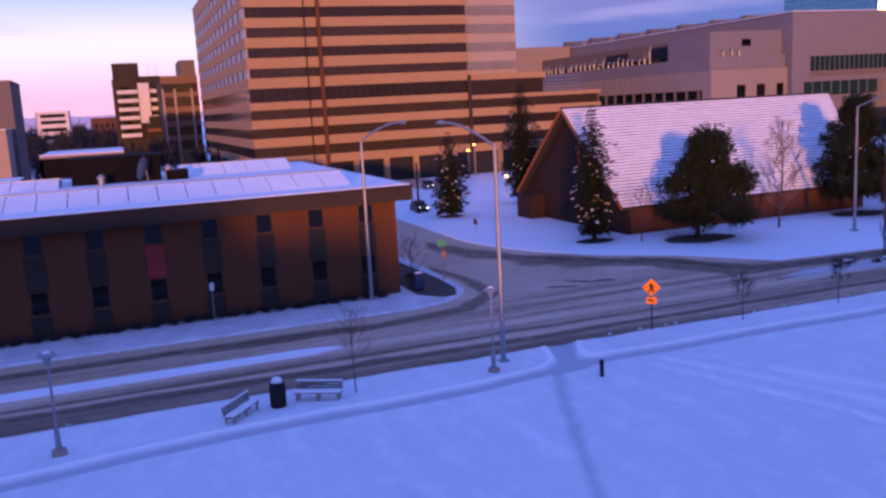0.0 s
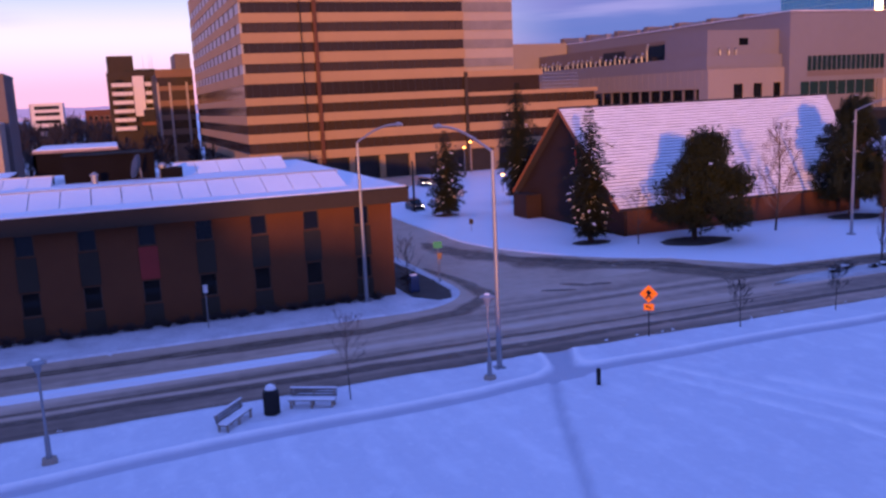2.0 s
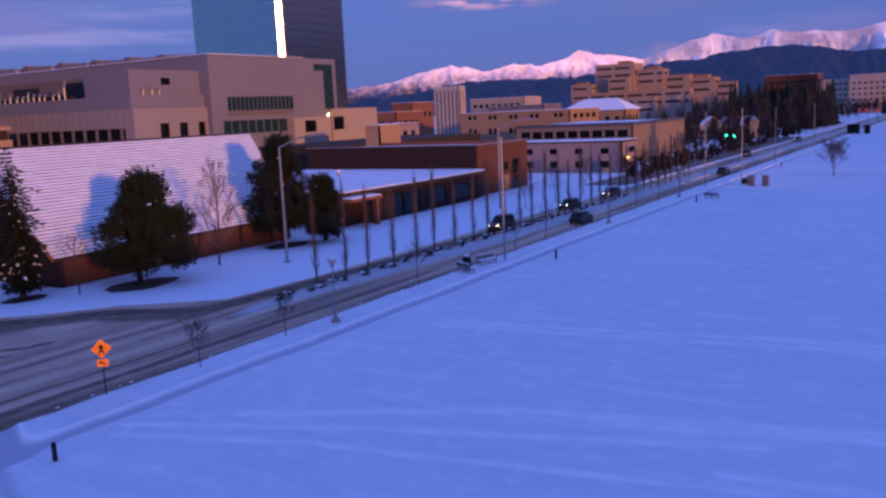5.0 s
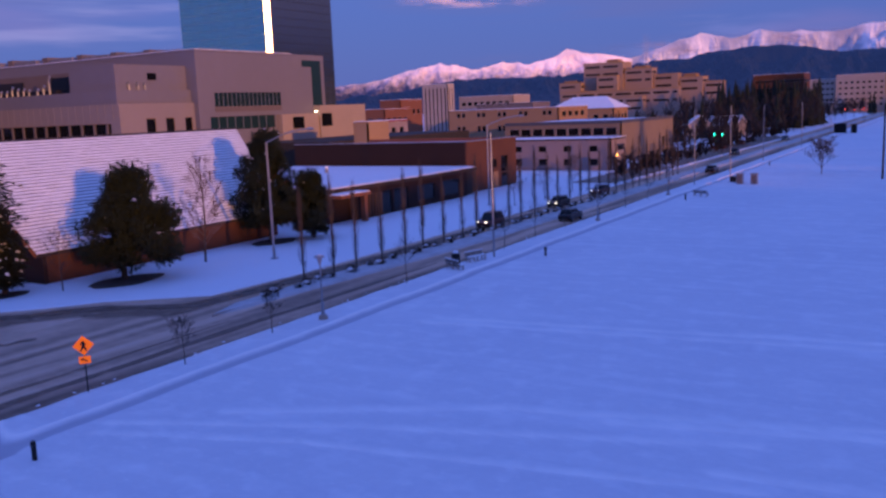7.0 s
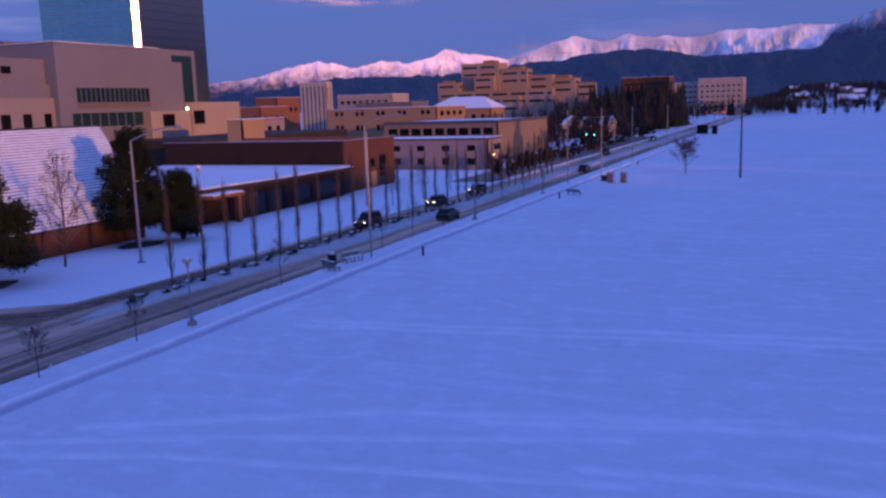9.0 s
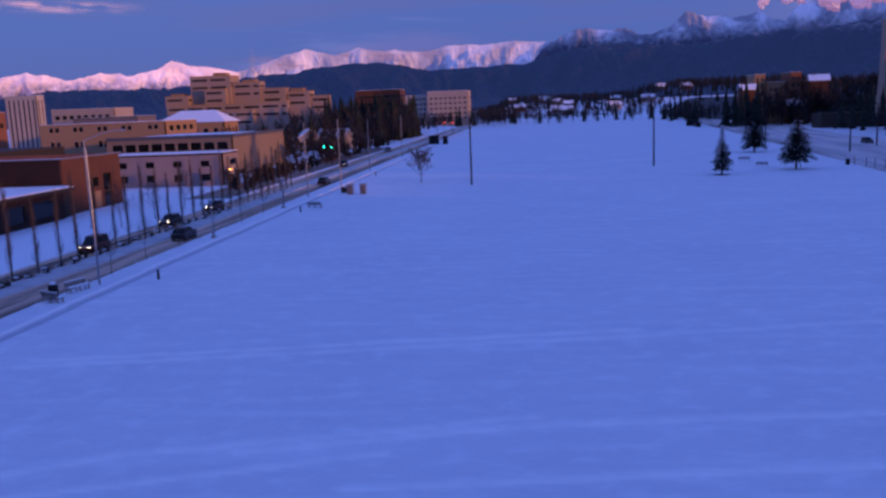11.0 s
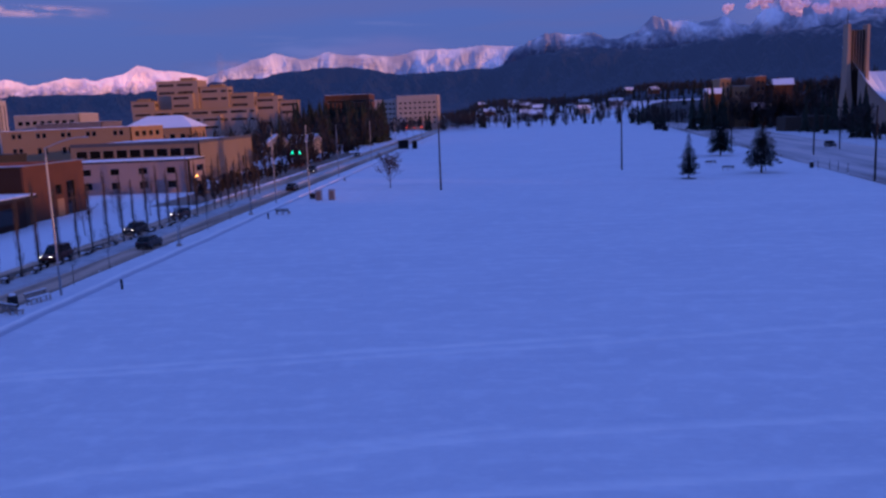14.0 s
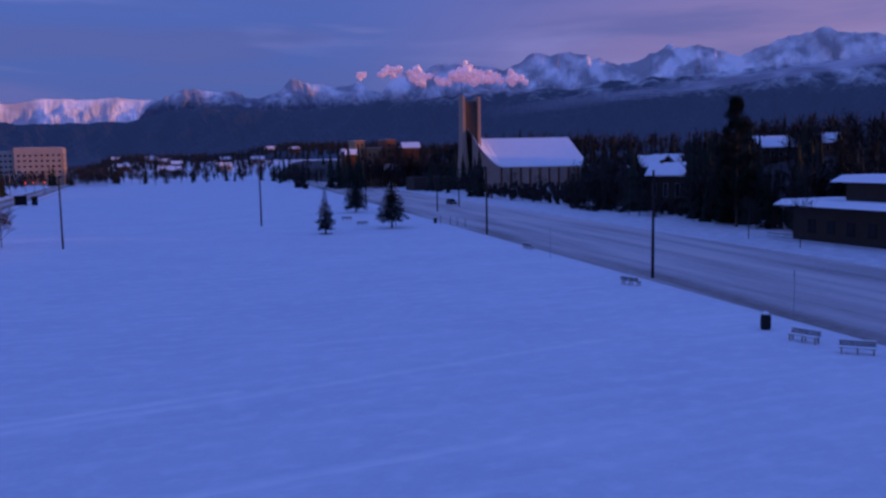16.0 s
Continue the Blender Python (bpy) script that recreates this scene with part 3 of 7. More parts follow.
for k, line in enumerate(([(29.3, 56.8), (30.6, 56.2), (31.8, 55.7)], [(31.6, 58.1), (32.6, 57.2), (33.4, 56.4)], [(33.2, 56.5), (34.2, 56.5), (35.2, 56.1)])):
    wet_band(line, 0.55, 11.0 + k, WET_BAND, "dark patch worn through the slush")

# ---- buildings ----
def wall(bd, p0, p1, z0, z1, openings, mat, pane, frame_mat=None, name="wall", thick=0.35, label="", wlabel=""):
    """A wall from p0 to p1, outside to the right of that way, with openings (u0, u1, z0, z1) right through it and a window in each."""
    d = Vector((p1[0] - p0[0], p1[1] - p0[1], 0))
    length = d.length
    d.normalize()
    m = Matrix(((d.x, -d.y, 0, p0[0]), (d.y, d.x, 0, p0[1]), (0, 0, 1, 0), (0, 0, 0, 1)))
    us = sorted({0, length, *[o[0] for o in openings], *[o[1] for o in openings]})
    zs = sorted({z0, z1, *[o[2] for o in openings], *[o[3] for o in openings]})
    bm = bmesh.new()
    for a, b in zip(zs, zs[1:]):
        start = None
        for u, w in zip(us, us[1:]):
            solid = not any(o[0] <= u and w <= o[1] and o[2] <= a and b <= o[3] for o in openings)
            if solid and start is None:
                start = u
            if not solid and start is not None:
                box(bm, start, u, 0, thick, a, b)
                start = None
        if start is not None:
            box(bm, start, length, 0, thick, a, b)
    bmesh.ops.remove_doubles(bm, verts=bm.verts[:], dist=0.001)
    bm.transform(m)
    part(name, bm, mat, bd, label)
    for o in openings:
        window(bd, m, *o[:4], pane if len(o) < 5 else o[4], frame_mat or STEEL, thick, wlabel)


def window(bd, m, u0, u1, a, b, pane, frame_mat, thick=0.35, label="", bars=1):
    f = 0.07
    bm = boxes((u0, u0 + f, 0.1, 0.2, a, b), (u1 - f, u1, 0.1, 0.2, a, b), (u0 + f, u1 - f, 0.1, 0.2, a, a + f), (u0 + f, u1 - f, 0.1, 0.2, b - f, b))
    bm.transform(m)
    w = part("window", bm, frame_mat, bd, label)
    bm = boxes((u0 + f, u1 - f, 0.17, 0.21, a + f, b - f))
    bm.transform(m)
    part("pane", bm, pane, w)
    return w


def flat_roof(bd, x0, x1, y0, y1, z, edge=0.0, rim=FASCIA, depth=0.5, name="roof", snowy=True):
    """A flat roof with its edge board and the snow on it."""
    e = edge
    r = part(name, boxes((x0 - e, x1 + e, y0 - e, y1 + e, z - depth, z)), rim, bd)
    if not snowy:
        return r
    bm = bmesh.new()
    s = 0.12
    slab(bm, [(x0 - e + 0.05, y0 - e + 0.05), (x1 + e - 0.05, y0 - e + 0.05), (x1 + e - 0.05, y1 + e - 0.05), (x0 - e + 0.05, y1 + e - 0.05)], z + 0.004, z + s, 0.1)
    part("roof_snow", bm, SNOW_ROOF, r, "smooth layer of snow")
    return r


def plain_block(name, label, x0, x1, y0, y1, h, mat, south=(), west=(), pane=None, category="building", rim=None, z0=-0.2, group="", snowy=True, parapet=0.0):
    """A far building: walls with real openings, core, flat snowy roof, raised edge. south, west: openings by (u0, u1, z0, z1)."""
    bd = thing(name, ((x0 + x1) / 2, (y0 + y1) / 2, 0), label, category, group)
    pane = pane or GLASS_DARK
    wall(bd, (x0, y0), (x1, y0), z0, h, list(south), mat, pane)
    wall(bd, (x0, y1), (x0, y0), z0, h, list(west), mat, pane)
    part("back_wall", boxes((x0 + 0.36, x1, y0 + 0.36, y1, z0, h - 0.02)), mat, bd)
    flat_roof(bd, x0, x1, y0, y1, h + 0.35, 0.06, rim or mat, 0.36, snowy=snowy)
    if parapet:
        t, z = 0.3, h + 0.35
        part("parapet", boxes((x0 - 0.1, x1 + 0.1, y0 - 0.1, y0 + t, z, z + parapet), (x0 - 0.1, x0 + t, y0 + t, y1, z, z + parapet)), rim or mat, bd)
    return bd


def grid_windows(u0, u1, n, w, rows):
    """n windows w wide spread from u0 to u1 in rows (z0, z1)."""
    step = (u1 - u0) / n
    return [(u0 + step * (i + 0.5) - w / 2, u0 + step * (i + 0.5) + w / 2, a, b) for a, b in rows for i in range(n)]


# brick office building on the near corner
def brick_building():
    bd = thing("brick_office_building", (-20, 80, 0), "two-storey brown brick office with dark roof fascia and snowy roof", "building")
    x0, x1, y0, y1 = -62.0, 19.2, 61.2, 100.0
    bays = [12.5 + 3.78 * k for k in range(-19, 2) if 12.5 + 3.78 * k > x0 + 1]
    op = []
    for b in bays:
        op += [(b - x0, b - x0 + 1.15, 5.62, 7.02), (b - x0, b - x0 + 1.15, 1.62, 3.22)]
    wall(bd, (x0, y0), (x1, y0), -0.2, 7.15, op, BRICK, GLASS_DARK, TRIM_BROWN, label="brown brick wall with tall window bays")
    for b in bays:
        red = abs(b - 1.16) < 0.5
        part("spandrel_panel", boxes((b - 0.05, b + 1.2, y0 - 0.05, y0 + 0.1, 3.3, 5.55)), PANEL_RED if red else PANEL, bd, "red spandrel panel" if red else "")
        part("spandrel_panel", boxes((b - 0.05, b + 1.2, y0 - 0.05, y0 + 0.1, -0.1, 1.55)), PANEL, bd)
    eo = [(4 + 3.78 * k, 5.15 + 3.78 * k, a, b) for k in range(9) for a, b in ((5.62, 7.02), (1.62, 3.22))]
    wall(bd, (x1, y0 + 0.36), (x1, y1), -0.2, 7.15, eo, BRICK, GLASS_DARK, DARKMETAL)
    part("core", boxes((x0, x1 - 0.37, y0 + 0.37, y1, -0.2, 7.1)), PANEL, bd)
    # deep fascia all round, overhanging
    part("fascia", boxes((x0, x1 + 1.1, y0 - 1.0, y1, 7.16, 8.25)), FASCIA, bd, "deep dark brown fascia")
    part("metal_edging", boxes((x0, x1 + 1.14, y0 - 1.04, y0 - 0.98, 8.15, 8.3), (x1 + 1.08, x1 + 1.14, y0 - 0.98, y1, 8.15, 8.3)), DARKMETAL, bd)
    bm = bmesh.new()
    slab(bm, [(x0, y0 - 0.9), (x1 + 1.0, y0 - 0.9), (x1 + 1.0, y1), (x0, y1)], 8.254, 8.36, 0.1)
    part("roof_snow", bm, SNOW_ROOF, bd, "even snow on the flat roof")
    # sloped skylight strips, panel by panel, under snow
    for ya, xa, xb, zz in ((63.6, -60, 16.6, 0.95), (88.0, 5.6, 16.8, 1.0), (84.0, -60, -5.2, 0.75)):
        n = int((xb - xa) / 2.0)
        for i in range(n):
            u, w = xa + (xb - xa) * i / n, xa + (xb - xa) * (i + 1) / n - 0.07
            bm = bmesh.new()
            pts = [(ya, 8.36), (ya + 3.4, 8.36 + zz), (ya + 3.4, 8.36)]
            a = [bm.verts.new((u, y, z)) for y, z in pts]
            c = [bm.verts.new((w, y, z)) for y, z in pts]
            bm.faces.new(a[::-1])
            bm.faces.new(c)
            for j in range(3):
                k = (j + 1) % 3
                bm.faces.new((a[j], a[k], c[k], c[j]))
            part("skylight_panel", bm, SNOW_ROOF, bd)
        part("skylight_kerb", boxes((xa - 0.1, xb + 0.1, ya + 3.41, ya + 3.55, 8.36, 8.36 + zz + 0.08)), STEEL, bd)
    # plant room, dish, vents
    part("plant_room", boxes((-4.2, 3.8, 86.5, 94, 8.3, 10.75)), ROOFPLANT, bd, "dark metal-clad plant room")
    part("plant_room_cap", boxes((-4.35, 3.95, 86.35, 94.15, 10.752, 10.86)), ROOFPLANT, bd)
    bm = bmesh.new()
    rings = []
    for i in range(6):
        r = 1.15 * i / 5 + 0.01
        rings.append([bm.verts.new((0.28 * (r / 1.15) ** 2, r * math.cos(2 * math.pi * k / 18), r * math.sin(2 * math.pi * k / 18))) for k in range(18)])
    for a, c in zip(rings, rings[1:]):
        for k in range(18):
            bm.faces.new((a[k], a[(k + 1) % 18], c[(k + 1) % 18], c[k]))
    bm.transform(pose(2.3, 84.8, 9.6, 0, -15, 158))
    bmesh.ops.solidify(bm, geom=bm.faces[:], thickness=0.05)
    dish = part("satellite_dish", bm, STEEL, bd, "grey satellite dish")
    part("dish_mast", tubes(([(2.5, 85.0, 8.3), (2.4, 84.9, 9.5)], [0.06, 0.06])), STEEL, dish)
    for x, y, h in ((-1.6, 84.6, 0.75), (4.4, 85.6, 1.2), (-12, 75, 0.7), (4.8, 86, 0.9)):
        v = part("roof_vent", tubes(([(x, y, 8.3), (x, y, 8.3 + h)], [0.3, 0.3]), n=12), STEEL, bd)
        part("cowl", tubes(([(x, y, 8.3 + h), (x, y, 8.4 + h), (x, y, 8.65 + h)], [0.42, 0.42, 0.1]), n=12), STEEL, v)
    part("roof_box", boxes((4.2, 6.2, 85.2, 87.2, 8.3, 9.3)), ROOFPLANT, bd)


brick_building()


# darker copy of the beige: the rear wing's weaker sun is in the colour
SHADED_STONE = material("shaded_concrete", (0.24, 0.14, 0.085), 0.85, (0.19, 0.11, 0.07), 0.12, 0.9, 12, 0.2)
# pale diffuse colour painted for the sky mirrored in the upper west panes
SKY_PANE = material("sky_pale_panes", (0.42, 0.41, 0.42), 0.5, (0.3, 0.29, 0.3), 0.4, 0.9, 6, spec=0.5)
BROWNFRAME = material("brown_window_frame", (0.13, 0.085, 0.06), 0.7, (0.09, 0.06, 0.045), 0.3, 0.8, 8)


# banded office tower behind
def office_tower():
    bd = thing("office_tower", (50, 200, 0), "tall beige concrete office tower with bronze ribbon windows", "building")
    floors = [(6.0, 7.9), (9.6, 11.4), (13.0, 14.8), (16.2, 18.7), (20.6, 22.3), (24.2, 26.0), (27.8, 29.6), (31.3, 33.2), (34.9, 36.8), (38.4, 40.2)]
    # main shaft: glass core, proud spandrels
    xa, xb, ya, yb = 23.7, 67.3, 160.0, 250.0
    part("core", boxes((xa + 0.9, xb - 0.2, ya + 0.9, yb, -0.2, 43)), DARKMETAL, bd)
    edges = [4.4] + [z for f in floors for z in f] + [43.2]
    for lo, hi in zip(edges[0::2], edges[1::2]):
        bm = boxes((xa, xb, ya, ya + 1.0, lo, hi), (xa, xa + 1.0, ya + 1.0, yb, lo, hi))
        part("spandrel", bm, STONE, bd, "beige concrete spandrel band")
    for k, (lo, hi) in enumerate(floors):
        w = part("ribbon_window", boxes((xa + 0.5, xb - 0.1, ya + 0.45, ya + 0.62, lo, hi)), GLASS_BRONZE, bd)
        tagged(part("mullions", boxes(*[(x, x + 0.09, ya + 0.36, ya + 0.45, lo, hi) for x in np.arange(xa + 1.5, xb - 0.5, 1.5)]), DARKMETAL, w), kind="stuff")
        west = part("ribbon_window", boxes((xa + 0.12, xa + 0.62, ya + 0.65, yb, lo, hi)), SKY_PANE if k > 3 else GLASS_BRONZE, bd, "ribbon window painted pale for mirrored sky" if k > 3 else "")
        if k > 3:
            for y in np.arange(ya + 5.0, yb, 7.4):
                part("mullion", boxes((xa + 0.09, xa + 0.12, y, y + 2.2, lo, hi)), BROWNFRAME, west)
    # vertical service shafts
    part("service_shaft", boxes((37.1, 37.8, ya - 0.4, ya + 0.3, 0, 43.4)), DARKRUST, bd, "rust-brown vertical duct up the facade")
    part("downpipe", tubes(([(34.8, ya - 0.15, 4), (34.8, ya - 0.15, 43)], [0.12, 0.12])), FASCIA, bd)
    part("downpipe", boxes((66.9, 67.6, ya - 0.3, ya + 0.3, 0, 19.6)), FASCIA, bd)
    # pale stair block beside it
    part("stair_block", boxes((67.35, 78.5, 161.2, 200, 19.6, 43)), STONE_PALE, bd, "pale stair block with faint bands")
    for lo, hi in floors[4:]:
        part("stair_band", boxes((67.5, 78.4, 161.1, 161.3, lo, hi)), BLIND, bd)
    # low wing to the east
    part("wing_core", boxes((67.35, 97.0, 161, 200, -0.2, 15.0), (67.35, 84.0, 161, 200, 15.0, 19.4)), DARKMETAL, bd)
    for lo, hi in zip([4.4, 7.9, 11.4, 14.8], [6.0, 9.6, 13.0, 15.6]):
        part("spandrel", boxes((67.65, 97.5, 160, 161.2, lo, hi)), STONE, bd)
    part("spandrel", boxes((67.65, 84.5, 160, 161.2, 18.6, 19.8)), STONE, bd)
    for lo, hi in floors[:3]:
        w = part("ribbon_window", boxes((67.7, 97, 160.5, 160.7, lo, hi)), GLASS_BRONZE, bd)
        tagged(part("mullions", boxes(*[(x, x + 0.09, 160.4, 160.5, lo, hi) for x in np.arange(69, 97, 1.5)]), DARKMETAL, w), kind="stuff")
    part("ribbon_window", boxes((67.7, 84, 160.5, 160.7, 15.6, 18.6)), GLASS_BRONZE, bd)
    for i in range(5):
        part("roof_rail", tubes(([(84.5, 160.4, 15.9 + 0.7 * i), (93, 160.4, 15.9 + 0.7 * i)], [0.07, 0.07])), STEEL, bd)
    # colonnade
    for x in np.arange(24.2, 97, 6.1):
        part("column", boxes((x, x + 1.1, 160.1, 161.1, -0.2, 4.4)), STONE, bd)
    part("shop_window", boxes((24.5, 96.5, 163, 163.3, -0.2, 4.4)), GLASS_DARK, bd)
    # rear west wing with pilasters
    part("rear_wing_core", boxes((14.2, 23.6, 255.5, 300, -0.2, 25.5)), DARKMETAL, bd)
    for lo, hi in ((-0.2, 5.5), (8.0, 9.6), (12.0, 13.6), (16.0, 17.6), (20.3, 21.6), (24.0, 26.2)):
        part("spandrel", boxes((13.6, 23.6, 254.9, 256, lo, hi)), SHADED_STONE, bd)
    for lo, hi in ((5.5, 8.0), (9.6, 12.0), (13.6, 16), (17.6, 20.3), (21.6, 24)):
        part("ribbon_window", boxes((13.8, 23.6, 255.2, 255.45, lo, hi)), GLASS_BRONZE, bd)
    for x in (13.6, 16.8, 21.4):
        part("pilaster", boxes((x, x + 0.6, 254.5, 254.9, -0.2, 22.5)), STONE_PALE, bd)
    part("penthouse", boxes((19.4, 23.6, 258, 275, 26.2, 30.6)), MAUVE, bd)
    # roof
    flat_roof(bd, xa, xb, ya, yb, 43.7, 0.1, STONE, 0.5)


office_tower()


# steep-roofed hall on the corner
def steep_hall():
    bd = thing("steep_roofed_hall", (66, 84, 0), "dark brick hall with steep snow-dusted shingle roof", "church")
    xa, xb, ys, yr, yn = 47.0, 84.6, 73.0, 85.0, 97.0
    ze, zr = 2.9, 12.9
    k = (zr - ze) / (yr - ys)
    # gable wall
    bm = bmesh.new()
    prof = [(ys + 0.4, -0.2), (yn - 0.4, -0.2), (yn - 0.4, ze - 0.1), (yr, zr - 0.45), (ys + 0.4, ze - 0.1)]
    a = [bm.verts.new((xa + 0.5, y, z)) for y, z in prof]
    c = [bm.verts.new((xa + 0.9, y, z)) for y, z in prof]
    bm.faces.new(a[::-1])
    bm.faces.new(c)
    for i in range(5):
        j = (i + 1) % 5
        bm.faces.new((a[i], a[j], c[j], c[i]))
    part("gable_wall", bm, DARKBRICK, bd, "dark brown brick gable")
    # darker than the other brick walls: shade put into its colour
    part("side_wall", boxes((xa + 0.9, xb - 5.6, ys + 0.5, ys + 0.9, -0.2, ze)), DARKRUST, bd, "low red-brown brick side wall, darkened for shade")
    part("side_wall", boxes((xa + 0.9, xb - 5.6, yn - 0.9, yn - 0.5, -0.2, ze)), BRICK_RED, bd)
    part("end_wall", boxes((xb - 6.0, xb - 5.6, ys + 0.9, yn - 0.9, -0.2, ze)), BRICK_RED, bd)
    for sgn, ye in ((1, ys), (-1, yn)):
        bm = bmesh.new()
        q = [(xa - 0.3, ye, ze), (xb - 4.9, ye, ze), (xb + 0.3, yr, zr), (xa - 0.3, yr, zr)]
        top = [bm.verts.new(p) for p in q]
        low = [bm.verts.new((p[0], p[1], p[2] - 0.3)) for p in q]
        bm.faces.new(top if sgn > 0 else top[::-1])
        bm.faces.new(low[::-1] if sgn > 0 else low)
        for i in range(4):
            j = (i + 1) % 4
            bm.faces.new((top[i], low[i], low[j], top[j]))
        part("roof_slope", bm, SHINGLE, bd, "dark shingle roof slope")
    # courses of shingles, each holding a strip of snow
    courses = 34
    for i in range(courses):
        t0, t1 = i / courses, (i + 1) / courses - 0.006
        bm = bmesh.new()
        n = 60
        pa, pb, pc = [], [], []
        for j in range(n + 1):
            x = xa - 0.28 + (xb - xa + 0.56 - 5.2 * (1 - (t0 + t1) / 2)) * j / n
            w = 0.0035 * noise.noise((x * 0.7, i * 3.1, 0)) + 0.002 * noise.noise((x * 3.1, i * 1.7, 4))
            ya_, yb_ = ys + (yr - ys) * (t0 + 0.0015 + w), ys + (yr - ys) * t1
            za, zb = ze + k * (ya_ - ys), ze + k * (yb_ - ys)
            pa.append(bm.verts.new((x, ya_ - 0.01, za + 0.004)))
            pb.append(bm.verts.new((x, ya_ - 0.02, za + 0.075)))
            pc.append(bm.verts.new((x, yb_, zb + 0.02)))
        for j in range(n):
            bm.faces.new((pa[j], pa[j + 1], pb[j + 1], pb[j]))
            bm.faces.new((pb[j], pb[j + 1], pc[j + 1], pc[j]))
        part("snow_course", bm, SNOW_ROOF, bd)
    part("ridge_cap", tubes(([(xa - 0.35, yr, zr + 0.02), (xb + 0.35, yr, zr + 0.02)], [0.14, 0.14])), SHINGLE, bd)
    for sgn, ye in ((1, ys), (-1, yn)):
        bm = bmesh.new()
        tube(bm, [(xa - 0.36, ye, ze - 0.15), (xa - 0.36, yr, zr - 0.12)], [0.2, 0.2], 4)
        part("barge_board", bm, ORANGE, bd, "rust-coloured timber barge board")
    # curved ornament on the gable
    pts = [(xa + 0.42, 82.2 + 0.5 * math.sin(radians(a)), 8.0 + 1.5 * math.cos(radians(a))) for a in range(20, 170, 15)]
    part("gable_ornament", tubes((pts, [0.06] + [0.13] * 8 + [0.06]), n=6), REDPAINT, bd, "curved red ornament")
    part("side_porch", boxes((45.4, 47.4, 91, 94.5, -0.2, 2.8)), DARKBRICK, bd)


steep_hall()


# large pale civic building
def civic_centre():
    bd = thing("convention_hall", (150, 170, 0), "large pale panelled hall with strip windows", "building")
    so = [(4.7, 26.0, 15.7, 19.9), (3.0, 23.4, 11.8, 14.7)]
    wall(bd, (131.3, 141), (162, 141), -0.2, 28.6, so, WHITEPANEL, GLASS_TEALDARK, DARKMETAL, "south_wall")
    wall(bd, (162, 141), (169, 141), -0.2, 26.0, [], WHITEPANEL, GLASS_DARK, DARKMETAL, "south_wall")
    for i in range(16):
        part("window_bar", boxes((136 + 1.33 * i, 136.1 + 1.33 * i, 141.05, 141.16, 16.9, 19.9)), STEEL, bd)
    part("window_band", boxes((136.0, 157.3, 140.93, 141.1, 15.7, 16.9)), MAUVE, bd, "grey spandrel under the strip window")
    for i in range(8):
        part("window_bar", boxes((134.3 + 2.5 * i, 134.42 + 2.5 * i, 141.05, 141.16, 11.8, 14.7)), STEEL, bd)
    wall(bd, (131.3, 240), (131.3, 141.36), -0.2, 28.6, [], WHITEPANEL, GLASS_DARK, name="west_wall")
    part("main_block", boxes((131.7, 162, 141.5, 240, -0.2, 28.4), (162, 169, 141.5, 240, -0.2, 25.8)), WHITEPANEL, bd)
    # wave-like roof plates, each a little above the last
    for i, y in enumerate((146, 157, 169, 182, 196, 211, 226)):
        part("roof_step", boxes((131.8, 150, y, y + 9, 28.5, 29.3 + 0.2 * i)), WHITEPANEL, bd)
        part("roof_step", boxes((131.6, 150, y + 9, y + 11, 28.5, 29.8 + 0.2 * i)), MAUVE, bd)
    # front block: cream storey with three square windows, two pale tiers above
    wall(bd, (112.0, 142.2), (131.2, 142.2), -0.2, 17.9, [(6.3, 8.7, 11.5, 14.9), (11.3, 13.6, 11.5, 14.9), (16.4, 18.4, 11.5, 14.9)], CIVIC, GLASS_DARK, STONE, "front_block")
    wall(bd, (112.0, 262), (112.0, 142.56), -0.2, 17.9, [(1.5, 117, 10.6, 14.2)], CIVIC, GLASS_DARK, STONE, "long_front")
    tagged(part("pier", boxes(*[(111.9, 112.2, 146 + 3.9 * i, 146.5 + 3.9 * i, 10.55, 14.25) for i in range(30)]), MAUVE, bd), kind="stuff")
    for y in np.arange(144, 262, 2.3):
        part("rib", boxes((111.94, 112.0, y, y + 0.5, 14.5, 17.85)), CIVIC, bd)
    part("long_block", boxes((112.4, 131.2, 142.6, 262, -0.2, 17.8)), MAUVE, bd)
    part("terrace_block", boxes((112.3, 131.25, 143.0, 262, 17.8, 20.6)), WHITEPANEL, bd)
    tower = part("upper_block", boxes((113.2, 131.25, 144.0, 158, 20.6, 25.6)), WHITEPANEL, bd, "pale stepped corner block")
    part("window", boxes((121.0, 123.2, 143.9, 144.02, 22.6, 24.0)), GLASS_DARK, tower)
    part("upper_storey", boxes((121.5, 131.25, 158, 262, 20.6, 25.4)), MAUVE, bd)
    part("louvre", boxes((121.3, 121.5, 186, 196, 21.6, 24.2)), DARKMETAL, bd)
    part("louvre", boxes((121.3, 121.5, 170, 176, 21.8, 24.6)), DARKMETAL, bd)
    for x in (116.0, 118.2, 120.0):
        part("terrace_vent", tubes(([(x, 143.6, 20.6), (x, 143.6, 21.6), (x - 0.3, 143.5, 22.0)], [0.2, 0.2, 0.24]), n=7), STEEL, bd)
    # steel flues of the roof plant, catching the sun
    rnd = random.Random(8)
    plant = part("roof_plant", boxes((115.5, 118.5, 166, 222, 20.6, 21.6)), DARKMETAL, bd, "roof plant with steel flues")
    for i in range(24):
        y = 167 + i * 2.2 + rnd.uniform(-0.4, 0.4)
        h = rnd.uniform(1.0, 2.4) + (1.6 if i == 0 else 0)
